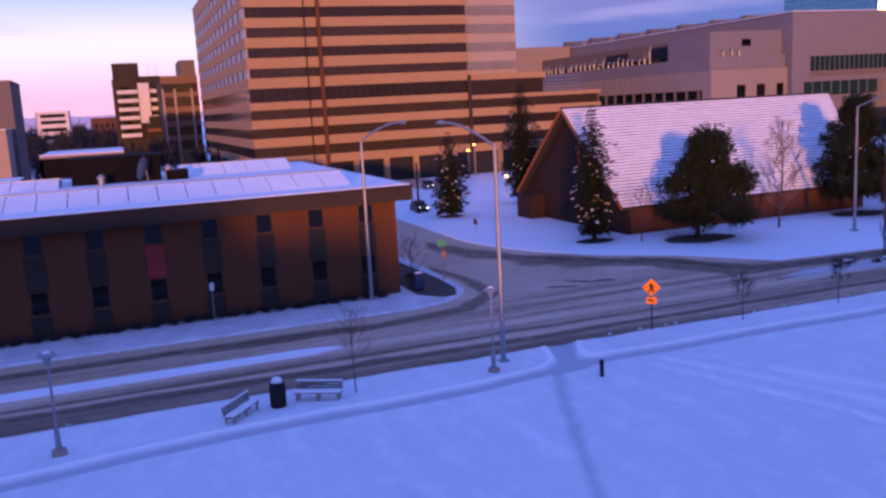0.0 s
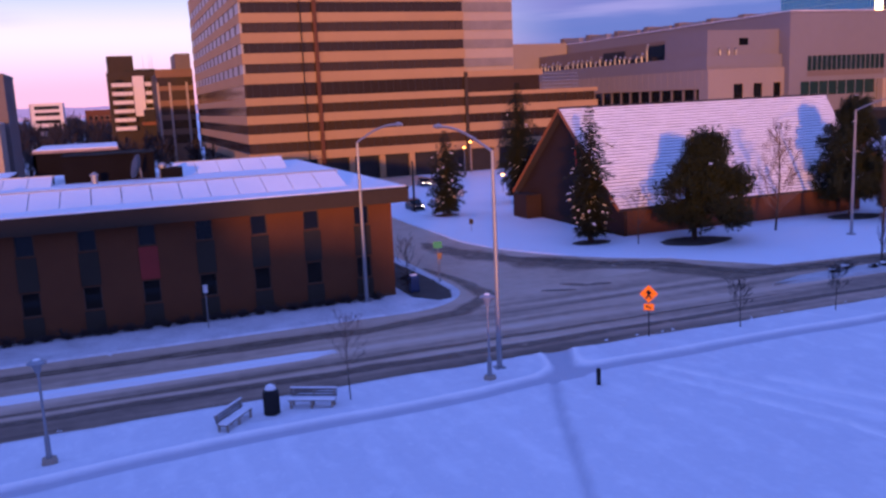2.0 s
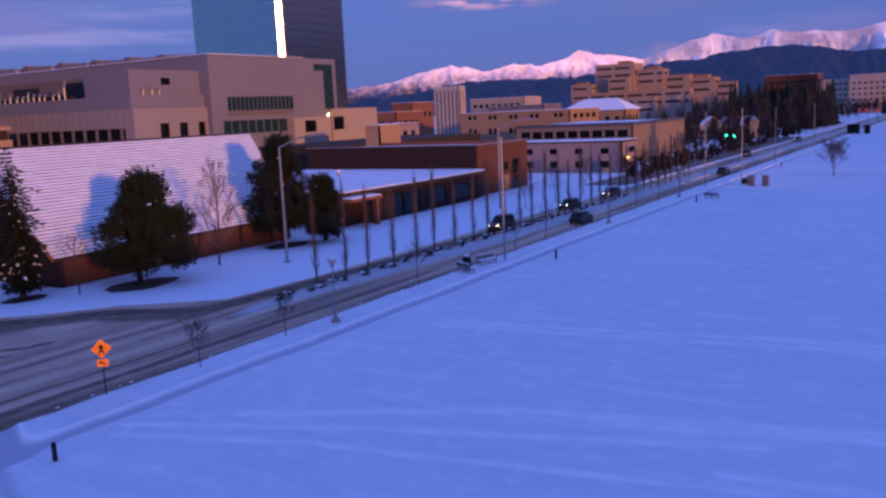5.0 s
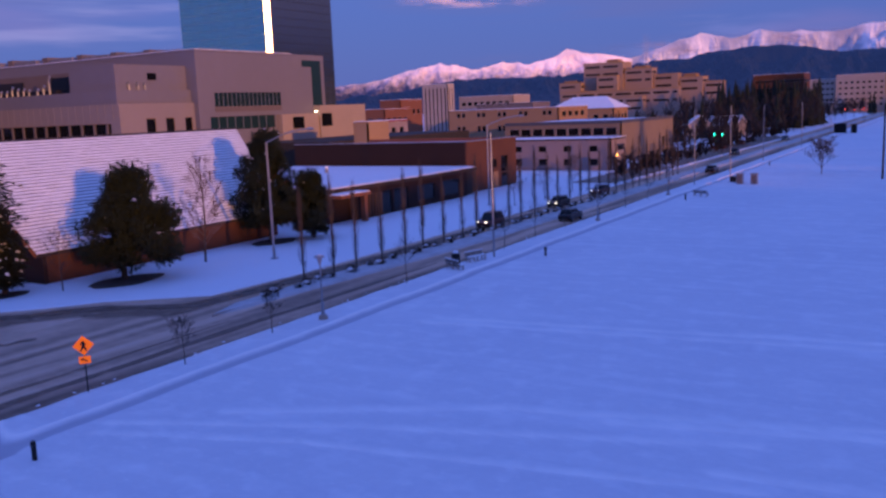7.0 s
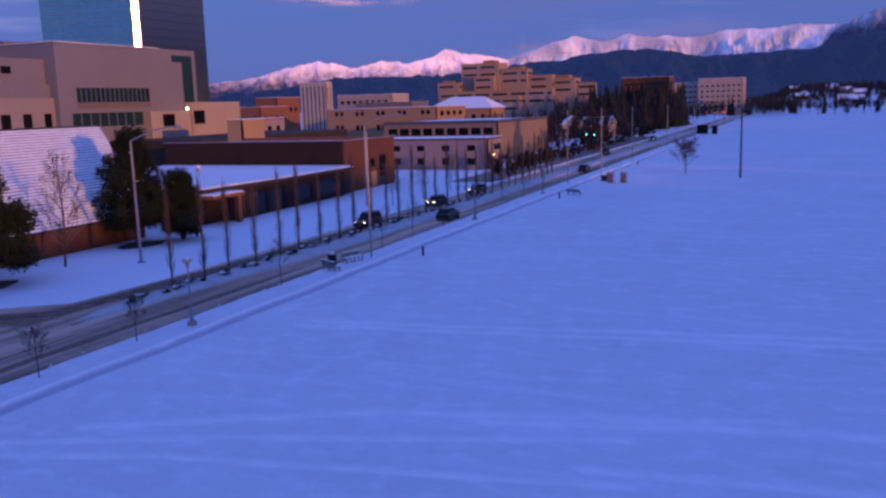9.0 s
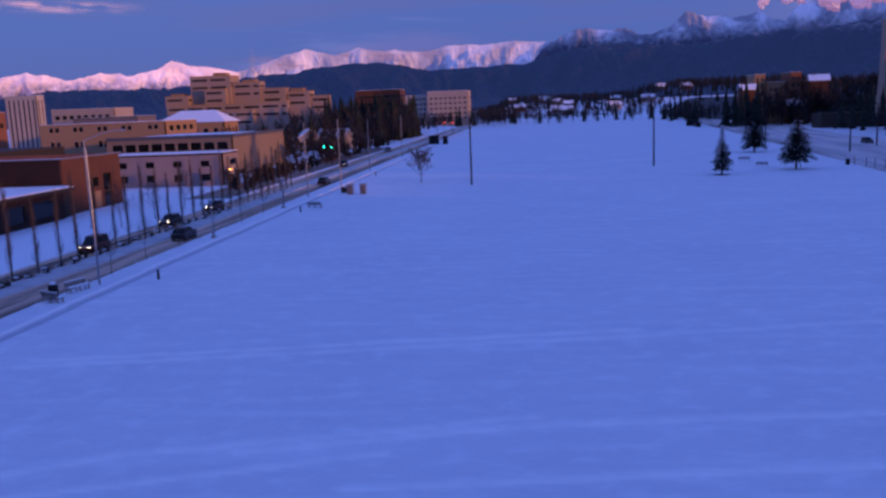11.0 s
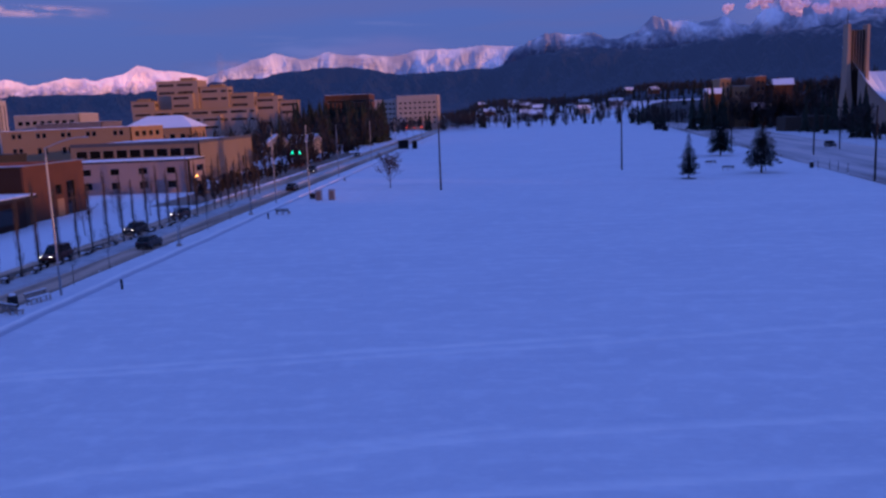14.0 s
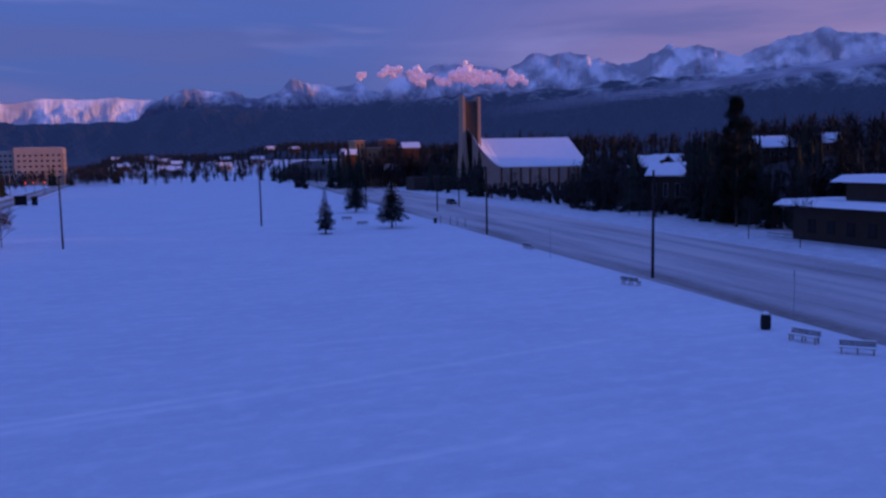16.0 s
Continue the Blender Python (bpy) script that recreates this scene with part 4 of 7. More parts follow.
        part("steel_flue", tubes(([(114.6, y, 20.6), (114.6, y, 20.6 + 0.7 * h), (114.6, y - 0.5, 20.6 + h)], [0.22, 0.22, 0.26]), n=7), STEEL, plant)
    # far cream block with a dark strip of windows
    wall(bd, (112.3, 262.1), (131, 262.1), 17.9, 29.0, [], CIVIC, GLASS_DARK, name="far_wall")
    wall(bd, (113.0, 262), (113.0, 232), 20.6, 29.5, [(4, 12, 26.6, 28.6), (14, 26, 26.6, 28.6)], CIVIC, GLASS_DARK, STONE, "far_block")
    part("far_block_core", boxes((113.4, 131, 232, 262, 20.6, 29.4)), CIVIC, bd)
    # east end: entrance front, low cream block, glazed annex
    part("east_block", boxes((169.1, 188, 139, 150, -0.2, 16.6)), STONE_PALE, bd)
    part("east_window", boxes((169.6, 173.6, 138.9, 139.02, 11.4, 14.6)), GLASS_DARK, bd)
    part("entrance_block", boxes((155.4, 168.9, 139.4, 140.9, -0.2, 14.7)), STONE_PALE, bd)
    part("entrance_window", boxes((159.2, 163.2, 139.3, 139.42, 11.2, 14.0)), GLASS_DARK, bd)
    part("annex", boxes((171.0, 187.6, 152, 170, -0.2, 30.0)), WHITEPANEL, bd)
    part("annex_window", boxes((178.6, 186.2, 151.9, 152.02, 15.0, 28.6)), GLASS_TEALDARK, bd)
    part("corner_lamp", boxes((167.7, 167.9, 139.1, 139.38, 14.9, 15.35)), HEADGLOW, bd)
    flat_roof(bd, 131.3, 162, 141, 240, 28.95, 0.05, WHITEPANEL, 0.3)


GLASS_TEALDARK = glass("dark_teal_glass", (0.02, 0.05, 0.055), 0.08, spec=0.5)
civic_centre()


glow_fin = material("polished_fin", (0.92, 0.92, 0.94), 0.3, (0.88, 0.88, 0.9), 0.2, 0.5, 8, metal=1.0)


def glass_tower():
    bd = thing("glass_tower", (325, 300, 0), "tall mirror-glass office tower with bright corner", "building")
    part("west_face", boxes((300, 300.5, 273.3, 328, -0.2, 95)), GLASS_TEAL, bd, "teal mirror-glass curtain wall")
    part("south_face", boxes((300.5, 347, 273, 273.5, -0.2, 95)), GLASS_SLATE, bd, "slate mirror-glass curtain wall")
    bm = bmesh.new()
    ring = [(299.0, 273.25), (301.2, 271.65), (302.4, 272.95)]
    low, top = ([bm.verts.new((*p, z)) for p in ring] for z in (-0.2, 95))
    for i in range(3):
        bm.faces.new((low[i], low[(i + 1) % 3], top[(i + 1) % 3], top[i]))
    part("corner_fin", bm, glow_fin, bd, "polished corner fin catching the sun")
    part("core", boxes((300.6, 346.9, 273.6, 327.9, -0.2, 94.9)), DARKMETAL, bd)
    tagged(part("mullions", boxes(*[(299.9, 300, y, y + 0.12, 0, 95) for y in np.arange(275, 328, 1.6)]), STEEL, bd), kind="stuff")
    for z in np.arange(2, 95, 3.8):
        part("transom", boxes((299.9, 300, 273.3, 328, z, z + 0.15)), STEEL, bd)
        part("transom", boxes((301.9, 347, 272.9, 273, z, z + 0.15)), DARKMETAL, bd)


glass_tower()


# low brown block with snowy lower wing
def brown_block():
    bd = thing("brown_block", (130, 88, 0), "low dark brown windowless block with lower snowy wing", "building")
    wall(bd, (127.5, 74), (146.3, 74), -0.2, 8.7, [(9.0, 11.0, 3.6, 5.2), (12.6, 15.4, 2.7, 5.6), (12.6, 15.4, -0.1, 2.5)], RUSTWALL, GLASS_DARK, DARKMETAL, "south_wall", label="rust brick end wall")
    # darker brick than the south wall: the west side's shade put into colour
    wall(bd, (127.5, 112), (127.5, 74.36), -0.2, 8.7, [], DARKBRICK, GLASS_DARK, name="west_wall")
    part("core", boxes((127.9, 146.3, 74.4, 112, -0.2, 7.7)), BRICK, bd)
    part("east_wall", boxes((146.3, 146.7, 74.4, 112, -0.2, 8.7)), BRICK_RED, bd)
    flat_roof(bd, 128.0, 146.2, 74.5, 112, 8.0, 0.0, DARKMETAL, 0.3)
    part("coping", boxes((127.3, 146.9, 73.8, 74.5, 8.704, 8.86), (127.3, 128.0, 74.5, 112, 8.704, 8.86)), STEEL, bd, "pale metal coping dusted with snow")
    part("pale_door", boxes((136.5, 138.6, 73.85, 73.98, -0.1, 2.9)), TAN, bd)
    # lower wing with its glazed front, set forward to the street
    # wing front in darker brick in place of tree shade
    wall(bd, (93.6, 71.8), (124.0, 72.2), -0.2, 4.1, [(5.5, 8.0, 0.1, 3.4), (8.6, 12.4, 0.1, 3.4), (15.0, 20.0, 0.8, 3.2), (22, 28, 0.8, 3.2)], DARKBRICK, GLASS_DARK, DARKMETAL, "wing_wall", label="brown brick wing front, darkened for tree shade")
    for i in range(7):
        part("screen_slat", boxes((94.2 + 0.7 * i, 94.42 + 0.7 * i, 71.5, 71.75, -0.1, 3.3)), BROWNSLAT, bd)
    part("wing_core", boxes((94.0, 127.4, 73, 112, -0.2, 4.0)), FASCIA, bd)
    part("wing_side", boxes((93.2, 93.6, 71.9, 112, -0.2, 4.1)), BRICK, bd)
    bm = slab(bmesh.new(), [(88, 72.0), (107, 71.2), (126.5, 71.5), (127.4, 74), (127.4, 112), (88, 112)], 4.104, 4.6)
    lid = part("wing_roof", bm, FASCIA, bd)
    bm = slab(bmesh.new(), [(88.2, 72.2), (107, 71.4), (126.3, 71.7), (127.2, 74.1), (127.2, 111.8), (88.2, 111.8)], 4.604, 4.74, 0.1)
    part("roof_snow", bm, SNOW_ROOF, lid, "smooth layer of snow")
    v = part("roof_vent", tubes(([(112, 92, 4.7), (112, 92, 5.5)], [0.3, 0.3]), n=10), STEEL, bd)
    part("cowl", tubes(([(112, 92, 5.5), (112, 92, 5.6), (112, 92, 5.9)], [0.42, 0.42, 0.1]), n=10), SNOW_ROOF, v)
    part("porch_roof", boxes((87.0, 93.4, 69.6, 72.4, 3.55, 3.95)), ORANGE, bd, "canopy with lit timber edge")
    bm = slab(bmesh.new(), [(87.1, 69.7), (93.3, 69.7), (93.3, 72.3), (87.1, 72.3)], 3.954, 4.07, 0.1)
    part("porch_snow", bm, SNOW_ROOF, bd)
    part("porch_column", boxes((92.4, 93.1, 70.0, 70.7, -0.2, 3.55)), ORANGE, bd)
    # porch back wall darkened the same way for shade
    part("porch_wall", boxes((87.4, 93.0, 73.0, 73.8, -0.2, 3.55)), DARKBRICK, bd)


brown_block()

# buildings along the avenue
w = grid_windows(2, 24, 6, 1.6, [(1.0, 2.6), (4.4, 6.0)])
plain_block("pale_motel", "two-storey pale painted block with snowy roof rim", 175.6, 185.2, 66, 92, 6.5, PINKWALL, [(1.4, 2.4, -0.1, 2.2), (4.0, 8.6, 4.0, 5.4)], grid_windows(1, 25, 4, 2.0, [(1.0, 2.6), (4.0, 5.4)]), rim=DARKMETAL)
plain_block("tan_store", "flat-roofed tan block with ribbon windows", 205, 249, 74, 106, 9.2, BUFF, [(34, 36, 1, 4.5)], grid_windows(1, 31, 9, 2.8, [(6.3, 8.3), (2.2, 4.2)]), rim=SLATE, parapet=0.5)
PAIRS = [(u, u + 1.4, a, b) for a, b in ((11.2, 12.7), (6.3, 8.3)) for c in (3.1, 10.9, 18.7, 26.5, 35.0) for u in (c, c + 1.9)]
plain_block("tan_office", "long tan three-storey office with paired windows", 256, 281, 112.7, 153.4, 13.3, TAN, grid_windows(2, 23, 4, 3.2, [(10.6, 12.2), (6.4, 8.2)]), PAIRS)
plain_block("beige_kiosk", "small plain beige block catching sunlight", 146.2, 153.8, 108, 111.7, 12.1, STONE)
plain_block("dark_store", "long dark low store with bare flat roof", 138, 196, 112, 136, 8.4, PANEL, grid_windows(2, 56, 9, 3.5, [(4.5, 6.5)]), rim=FASCIA, snowy=False)
plain_block("beige_store", "low beige shop block with dark red roof edge", 190.3, 204.3, 136.4, 143, 11.6, PINKWALL, grid_windows(1, 13, 3, 2, [(7.5, 10)]), grid_windows(0.5, 6, 2, 1.6, [(7.5, 10)]), rim=PANEL_RED)
plain_block("rust_block", "rust-coloured brick warehouse catching the sun", 296, 312.7, 200, 210.2, 18.6, ORANGE, grid_windows(1, 15.5, 4, 2, [(13, 15)]), grid_windows(0.5, 9, 2, 2, [(13, 15)]), group="rust warehouses")
plain_block("rust_block", "low rust-coloured brick warehouse", 270, 288, 190, 199.5, 15.0, ORANGE, grid_windows(1, 16, 4, 2.4, [(9, 12)]), grid_windows(0.5, 9, 2, 2.4, [(9, 12)]), group="rust warehouses")
plain_block("white_tower", "slim white apartment tower with ribbed walls", 358, 364.1, 214, 228.2, 26.0, CREAM, grid_windows(0.4, 5.7, 2, 0.8, [(3, 24.5)]), grid_windows(0.5, 13.7, 6, 0.8, [(3, 24.5)]))
plain_block("grey_store", "long grey flat-roofed block behind the tan office", 372, 392, 176, 206, 15.6, MAUVE, [], grid_windows(1, 28, 7, 2.4, [(11.5, 13.5)]), rim=FASCIA)
plain_block("pale_school", "pale low block below the mountains", 400, 420, 200, 232, 20.0, STONE_PALE, [], grid_windows(1, 30, 8, 2.4, [(15.5, 17.5)]))


def hospital():
    bd = thing("hospital_complex", (490, 160, 0), "stepped beige hospital complex in low sunlight", "building")
    tiers = ((470, 485.2, 166, 189.2, 36.2), (472, 481, 150, 165.7, 32.2), (474, 481.8, 136.2, 149.7, 28.4), (476, 487.8, 123.4, 136, 26.2), (478, 486, 113, 123.2, 23.4), (466, 480, 189.5, 202.7, 25.8), (461, 465.8, 132, 200, 20.6), (455, 460.8, 150, 192, 16.8), (466.2, 469.8, 168, 180, 29.0))
    for k, (x0, x1, y0, y1, h) in enumerate(tiers):
        length = y1 - y0 - 0.36
        ribbons = [(u + 0.7, min(u + 9.5, length - 0.5), h - 2.6 - 4.1 * j, h - 1.2 - 4.1 * j) for j in range(2) for u in np.arange(0.3, length - 3, 10.6)]
        wall(bd, (x0, y0), (x1, y0), -0.2, h, [(0.8, x1 - x0 - 0.8, h - 2.6, h - 1.3)] if k % 2 else [(1.0, (x1 - x0) * 0.5, h - 6.4, h - 3.2)], SANDSTONE, GLASS_BRONZE)
        wall(bd, (x0, y1), (x0, y0 + 0.36), -0.2, h, ribbons, SANDSTONE, GLASS_BRONZE)
        part("wing", boxes((x0 + 0.4, x1, y0 + 0.4, y1, -0.2, h - 0.02)), TAN, bd)
        part("parapet", boxes((x0 - 0.15, x1, y0 - 0.15, y0 + 0.3, h, h + 0.5), (x0 - 0.15, x0 + 0.3, y0 + 0.3, y1, h, h + 0.5)), STONE, bd)
    for x, y, h, top in ((474, 170, 36.2, 38.4), (475, 154, 32.2, 34.0), (480, 128, 26.2, 28.4), (470, 194, 25.8, 27.6)):
        part("penthouse", boxes((x, x + 7, y, y + 7, h, top)), TAN, bd)


hospital()
b = plain_block("snow_roofed_school", "low tan block under broad snowy hip roof", 322, 338, 118, 144.5, 12.0, TAN, grid_windows(1, 15, 4, 2, [(8, 10)]), grid_windows(1, 25, 6, 2, [(8, 10)]))
bm = bmesh.new()
o = [bm.verts.new(p) for p in ((321, 117, 12.4), (339, 117, 12.4), (339, 145.5, 12.4), (321, 145.5, 12.4))]
r = [bm.verts.new(p) for p in ((330, 124, 17.0), (330, 138, 17.0))]
for f in ((o[0], o[1], r[0]), (o[1], o[2], r[1], r[0]), (o[2], o[3], r[1]), (o[3], o[0], r[0], r[1])):
    bm.faces.new(f)
part("hip_roof", bm, SNOW_ROOF, b, "snow-covered hip roof")
plain_block("brown_office", "rust-brown mid-rise office behind dark trees", 476, 497.4, 72.5, 97.2, 25.0, RUSTWALL, [(1, 20, z, z + 1.4) for z in (9, 13, 17, 21)], [(1, 23, z, z + 1.4) for z in (9, 13, 17, 21)], GLASS_BRONZE)
plain_block("white_hotel", "long white multi-storey block far down the avenue", 695, 730, 50, 82.6, 27.2, STONE_PALE, grid_windows(2, 33, 7, 2.2, [(z, z + 2) for z in range(5, 23, 4)]), grid_windows(1, 32, 8, 2.0, [(z, z + 1.5) for z in range(5, 25, 4)]), group="white blocks down the avenue")
plain_block("white_hotel", "lower white wing of the block far down the avenue", 700, 730, 83, 101, 24.8, STONE_PALE, [], grid_windows(1, 17, 5, 2.0, [(z, z + 1.5) for z in range(5, 23, 4)]), group="white blocks down the avenue")

# skyline to the north-west
plain_block("dark_slab_tower", "dark slab tower against the pink sky", 1.5, 9.5, 300, 320, 32.5, FASCIA)


def balcony_tower():
    bd = thing("balcony_apartments", (10, 300, 0), "dark apartment tower with white balcony bands", "building")
    part("shaft", boxes((1.0, 17, 297, 318, -0.2, 26.5)), FASCIA, bd)
    for z in np.arange(9.3, 25.5, 2.75):
        for u0, u1 in ((2.2, 8.4), (12.3, 17.2)):
            if u0 > 9 and z < 14:
                continue
            bal = part("balcony", boxes((u0, u1, 294.6, 294.75, z, z + 1.05), (u0, u1, 294.75, 297, z - 0.15, z), (u0, u0 + 0.15, 294.75, 297, z, z + 1.05)), WHITEPAINT, bd, "white balcony front")
            part("balcony_door", boxes((u0 + 1.2, u0 + 3.6, 296.9, 297.02, z, z + 2.1)), GLASS_DARK, bal)
    part("white_shaft", boxes((8.6, 12.0, 295.4, 297, 13.5, 26.2)), WHITEPAINT, bd)
    part("parapet", boxes((0.9, 17.2, 296.6, 297.2, 26.0, 27.6)), FASCIA, bd)
    part("roof_room", boxes((6, 16, 299, 312, 26.5, 28.5)), PANEL, bd)
    for x in (12.5, 14.5, 15.3):
        part("antenna", tubes(([(x, 300, 28.5), (x, 300, 33)], [0.08, 0.04]), n=5), STEEL, bd)
    part("annex", boxes((11, 17.5, 288, 294, -0.2, 15.5)), PANEL, bd)
    part("annex_roof", boxes((10.2, 18.2, 287, 294.4, 10.6, 11.6)), ORANGE, bd, "rust-orange canopy in the sun")
    part("annex_front", boxes((14.6, 17.4, 287.9, 288.02, 11.7, 14.2)), ORANGE, bd)


balcony_tower()
plain_block("white_office", "white mid-rise block with dark ribbon windows", -34, -19.5, 449, 470, 20.5, WHITEPAINT, [(2, 13, z, z + 1.7) for z in (8, 11.5, 15, 18)], [])
plain_block("brown_office_block", "low brown office block", -10, 2, 450, 480, 16.5, DARKRUST, grid_windows(1, 11, 4, 1.6, [(8, 10), (12, 14)]))
plain_block("corner_tower", "grey concrete tower block at the edge of town", -32, -15.2, 159, 175, 21.5, MAUVE, [], [])
plain_block("corner_shop", "beige shop block with blank walls", -32, -15.8, 150, 158, 13.5, STONE_PALE, [(11, 14, 6, 9)])
# black walls stand in for the shade on this shop
plain_block("pink_roofed_shop", "low shop with snow-covered roof and pink front", -10, 1, 130, 150, 9.6, ROOFPLANT, [(4, 6.5, 5.5, 8.5)], [], rim=PINKWALL)
plain_block("flat_store", "low dark store with snow-covered roof", -40, -12, 112, 128, 7.0, BRICK, [(20, 24, 3, 5)])

# ---- trees ----
def spike_clump(vs, fs, c, size, rnd, n=6, droop=0.3, flat=1.0, broad=1.0):
    """A tuft of narrow leaf blades round a point."""
    for _ in range(n):
        a, e = rnd.uniform(0, 2 * math.pi), rnd.uniform(-1, 1) * flat - droop
        d = Vector((math.cos(a), math.sin(a), e)).normalized() * size * rnd.uniform(0.6, 1.25)
        s = Vector((-math.sin(a), math.cos(a), rnd.uniform(-0.6, 0.6))).normalized() * size * broad * rnd.uniform(0.12, 0.24)
        i = len(vs)
        vs += [c - d * 0.25 - s, c - d * 0.25 + s, c + d + s * 0.25, c + d - s * 0.25]
        fs.append((i, i + 1, i + 2, i + 3))


def from_lists(name, vs, fs, mat, parent, label=""):
    me = bpy.data.meshes.new(name)
    me.from_pydata([tuple(v) for v in vs], [], fs)
    me.materials.append(mat)
    ob = new(name, me)
    if parent:
        ob.parent = parent
        if not parent.parent:
            ob.matrix_parent_inverse = parent.matrix_basis.inverted()
    if label:
        ob["label"] = label
    return ob


def conifer(name, x, y, h, r, seed, label, mat=None, bare=0.1, snow=0.0, layers=None, group="", tufts=8, taper=1.9):
    """Spruce: tapered trunk, whorls of drooping boughs of needle tufts, snow caught on some of them."""
    rnd = random.Random(seed)
    t = thing(name, (x, y, 0), label, "tree", group)
    part("trunk", tubes(([(x, y, -0.2), (x + 0.05, y, h * 0.5), (x, y, h * 0.97)], [0.022 * h, 0.014 * h, 0.01]), n=8), BARK, t)
    vs, fs, sv, sf = [], [], [], []
    layers = layers or int(h * 2.8)
    for i in range(layers):
        u = i / (layers - 1)
        z = h * (bare + (1 - bare) * u)
        reach = r * min(1.0, (1 - u) * taper + 0.04) ** 0.75 * (0.8 + 0.2 * min(1, u * 6)) * rnd.uniform(0.66, 1.12) + 0.12
        nb = max(4, int(5 + 8 * (1 - u)))
        off = rnd.uniform(0, 6.28)
        for k in range(nb):
            a = off + 2 * math.pi * k / nb + rnd.uniform(-0.3, 0.3)
            length = reach * rnd.uniform(0.65, 1.15)
            steps = max(1, int(length / 0.42))
            for s in range(steps):
                q = (s + 0.7) / steps * length
                c = Vector((x + q * math.cos(a), y + q * math.sin(a), z - 0.28 * q - 0.1 * q * q / max(r, 1)))
                spike_clump(vs, fs, c, 0.5 * (0.65 + 0.4 * (1 - u)), rnd, tufts, 0.35, 0.6)
                if snow and rnd.random() < 0.5 * snow * (0.4 + s / steps):
                    j = len(sv)
                    w = rnd.uniform(0.1, 0.21)
                    for m in range(6):
                        p, v = w * 1.7 * math.cos(m * 1.047) * rnd.uniform(0.5, 1.3), w * 0.7 * math.sin(m * 1.047) * rnd.uniform(0.5, 1.3)
                        sv.append(c + Vector((p * math.cos(a) - v * math.sin(a), p * math.sin(a) + v * math.cos(a), 0.12 - 0.3 * p + rnd.uniform(-0.1, 0.03))))
                    sv.append(c + Vector((0.05, 0, 0.17)))
                    sf += [(j + m, j + (m + 1) % 6, j + 6) for m in range(6)]
    crown = from_lists("crown", vs, fs, mat or NEEDLE, t)
    if sv:
        from_lists("snow_clumps", sv, sf, SNOW_ROOF, crown, "snow caught on the boughs")
    return t


def round_pine(name, x, y, h, width, seed, label, bare=0.16, mat=None, lumps=70, snow=0.004, lean=(0.0, 0.0)):
    """Broad pine: short trunk, limbs, a crown of many needle lumps with gaps."""
    rnd = random.Random(seed)
    t = thing(name, (x, y, 0), label, "tree")
    limbs = [([(x, y, -0.2), (x, y, h * 0.35), (x + 0.2, y, h * 0.8)], [0.3, 0.22, 0.05])]
    vs, fs, sv, sf = [], [], [], []
    zc, rz = h * (1 + bare) / 2, h * (1 - bare) / 2
    for i in range(lumps):
        u, a = rnd.uniform(-0.95, 1), rnd.uniform(0, 6.28)
        ring = 0.7 + 0.3 * (u + 1) / 0.55 if u < -0.45 else max(0.12, 1 - (u + 0.45) / 1.5) ** 0.62
        q = rnd.uniform(0.3, 1.0) * (0.92 + 0.45 * noise.noise((1.3 * math.cos(a) + seed, 1.3 * math.sin(a), u * 1.6)))
        c = Vector((x + lean[0] + ring * q * width / 2 * math.cos(a), y + lean[1] + ring * q * width / 2 * math.sin(a), zc + u * rz * 0.9))
        limbs.append(([(x, y, max(h * 0.12, c.z - 1.6)), tuple(c)], [0.09, 0.03]))
        size = width * rnd.uniform(0.075, 0.165)
        for _ in range(int(64 * (size / 1.0) ** 1.5) + 22):
            d = Vector((rnd.gauss(0, 1), rnd.gauss(0, 1), rnd.gauss(0, 0.75))).normalized() * size * rnd.uniform(0.45, 1.1)
            spike_clump(vs, fs, c + d, 0.42, rnd, 9, -0.55, 0.9, 0.5)
            if d.z > 0.3 * size and rnd.random() < snow:
                j, w = len(sv), rnd.uniform(0.12, 0.26)
                for m in range(6):
                    sv.append(c + d + Vector((w * math.cos(m * 1.047), w * math.sin(m * 1.047), 0.12)))
                sv.append(c + d + Vector((0, 0, 0.26)))
                sf += [(j + m, j + (m + 1) % 6, j + 6) for m in range(6)]
    part("trunk", tubes(*limbs, n=5), BARK, t)
    crown = from_lists("crown", vs, fs, mat or NEEDLE_PINE, t)
    if sv:
        from_lists("snow_clumps", sv, sf, SNOW_ROOF, crown)
    return t


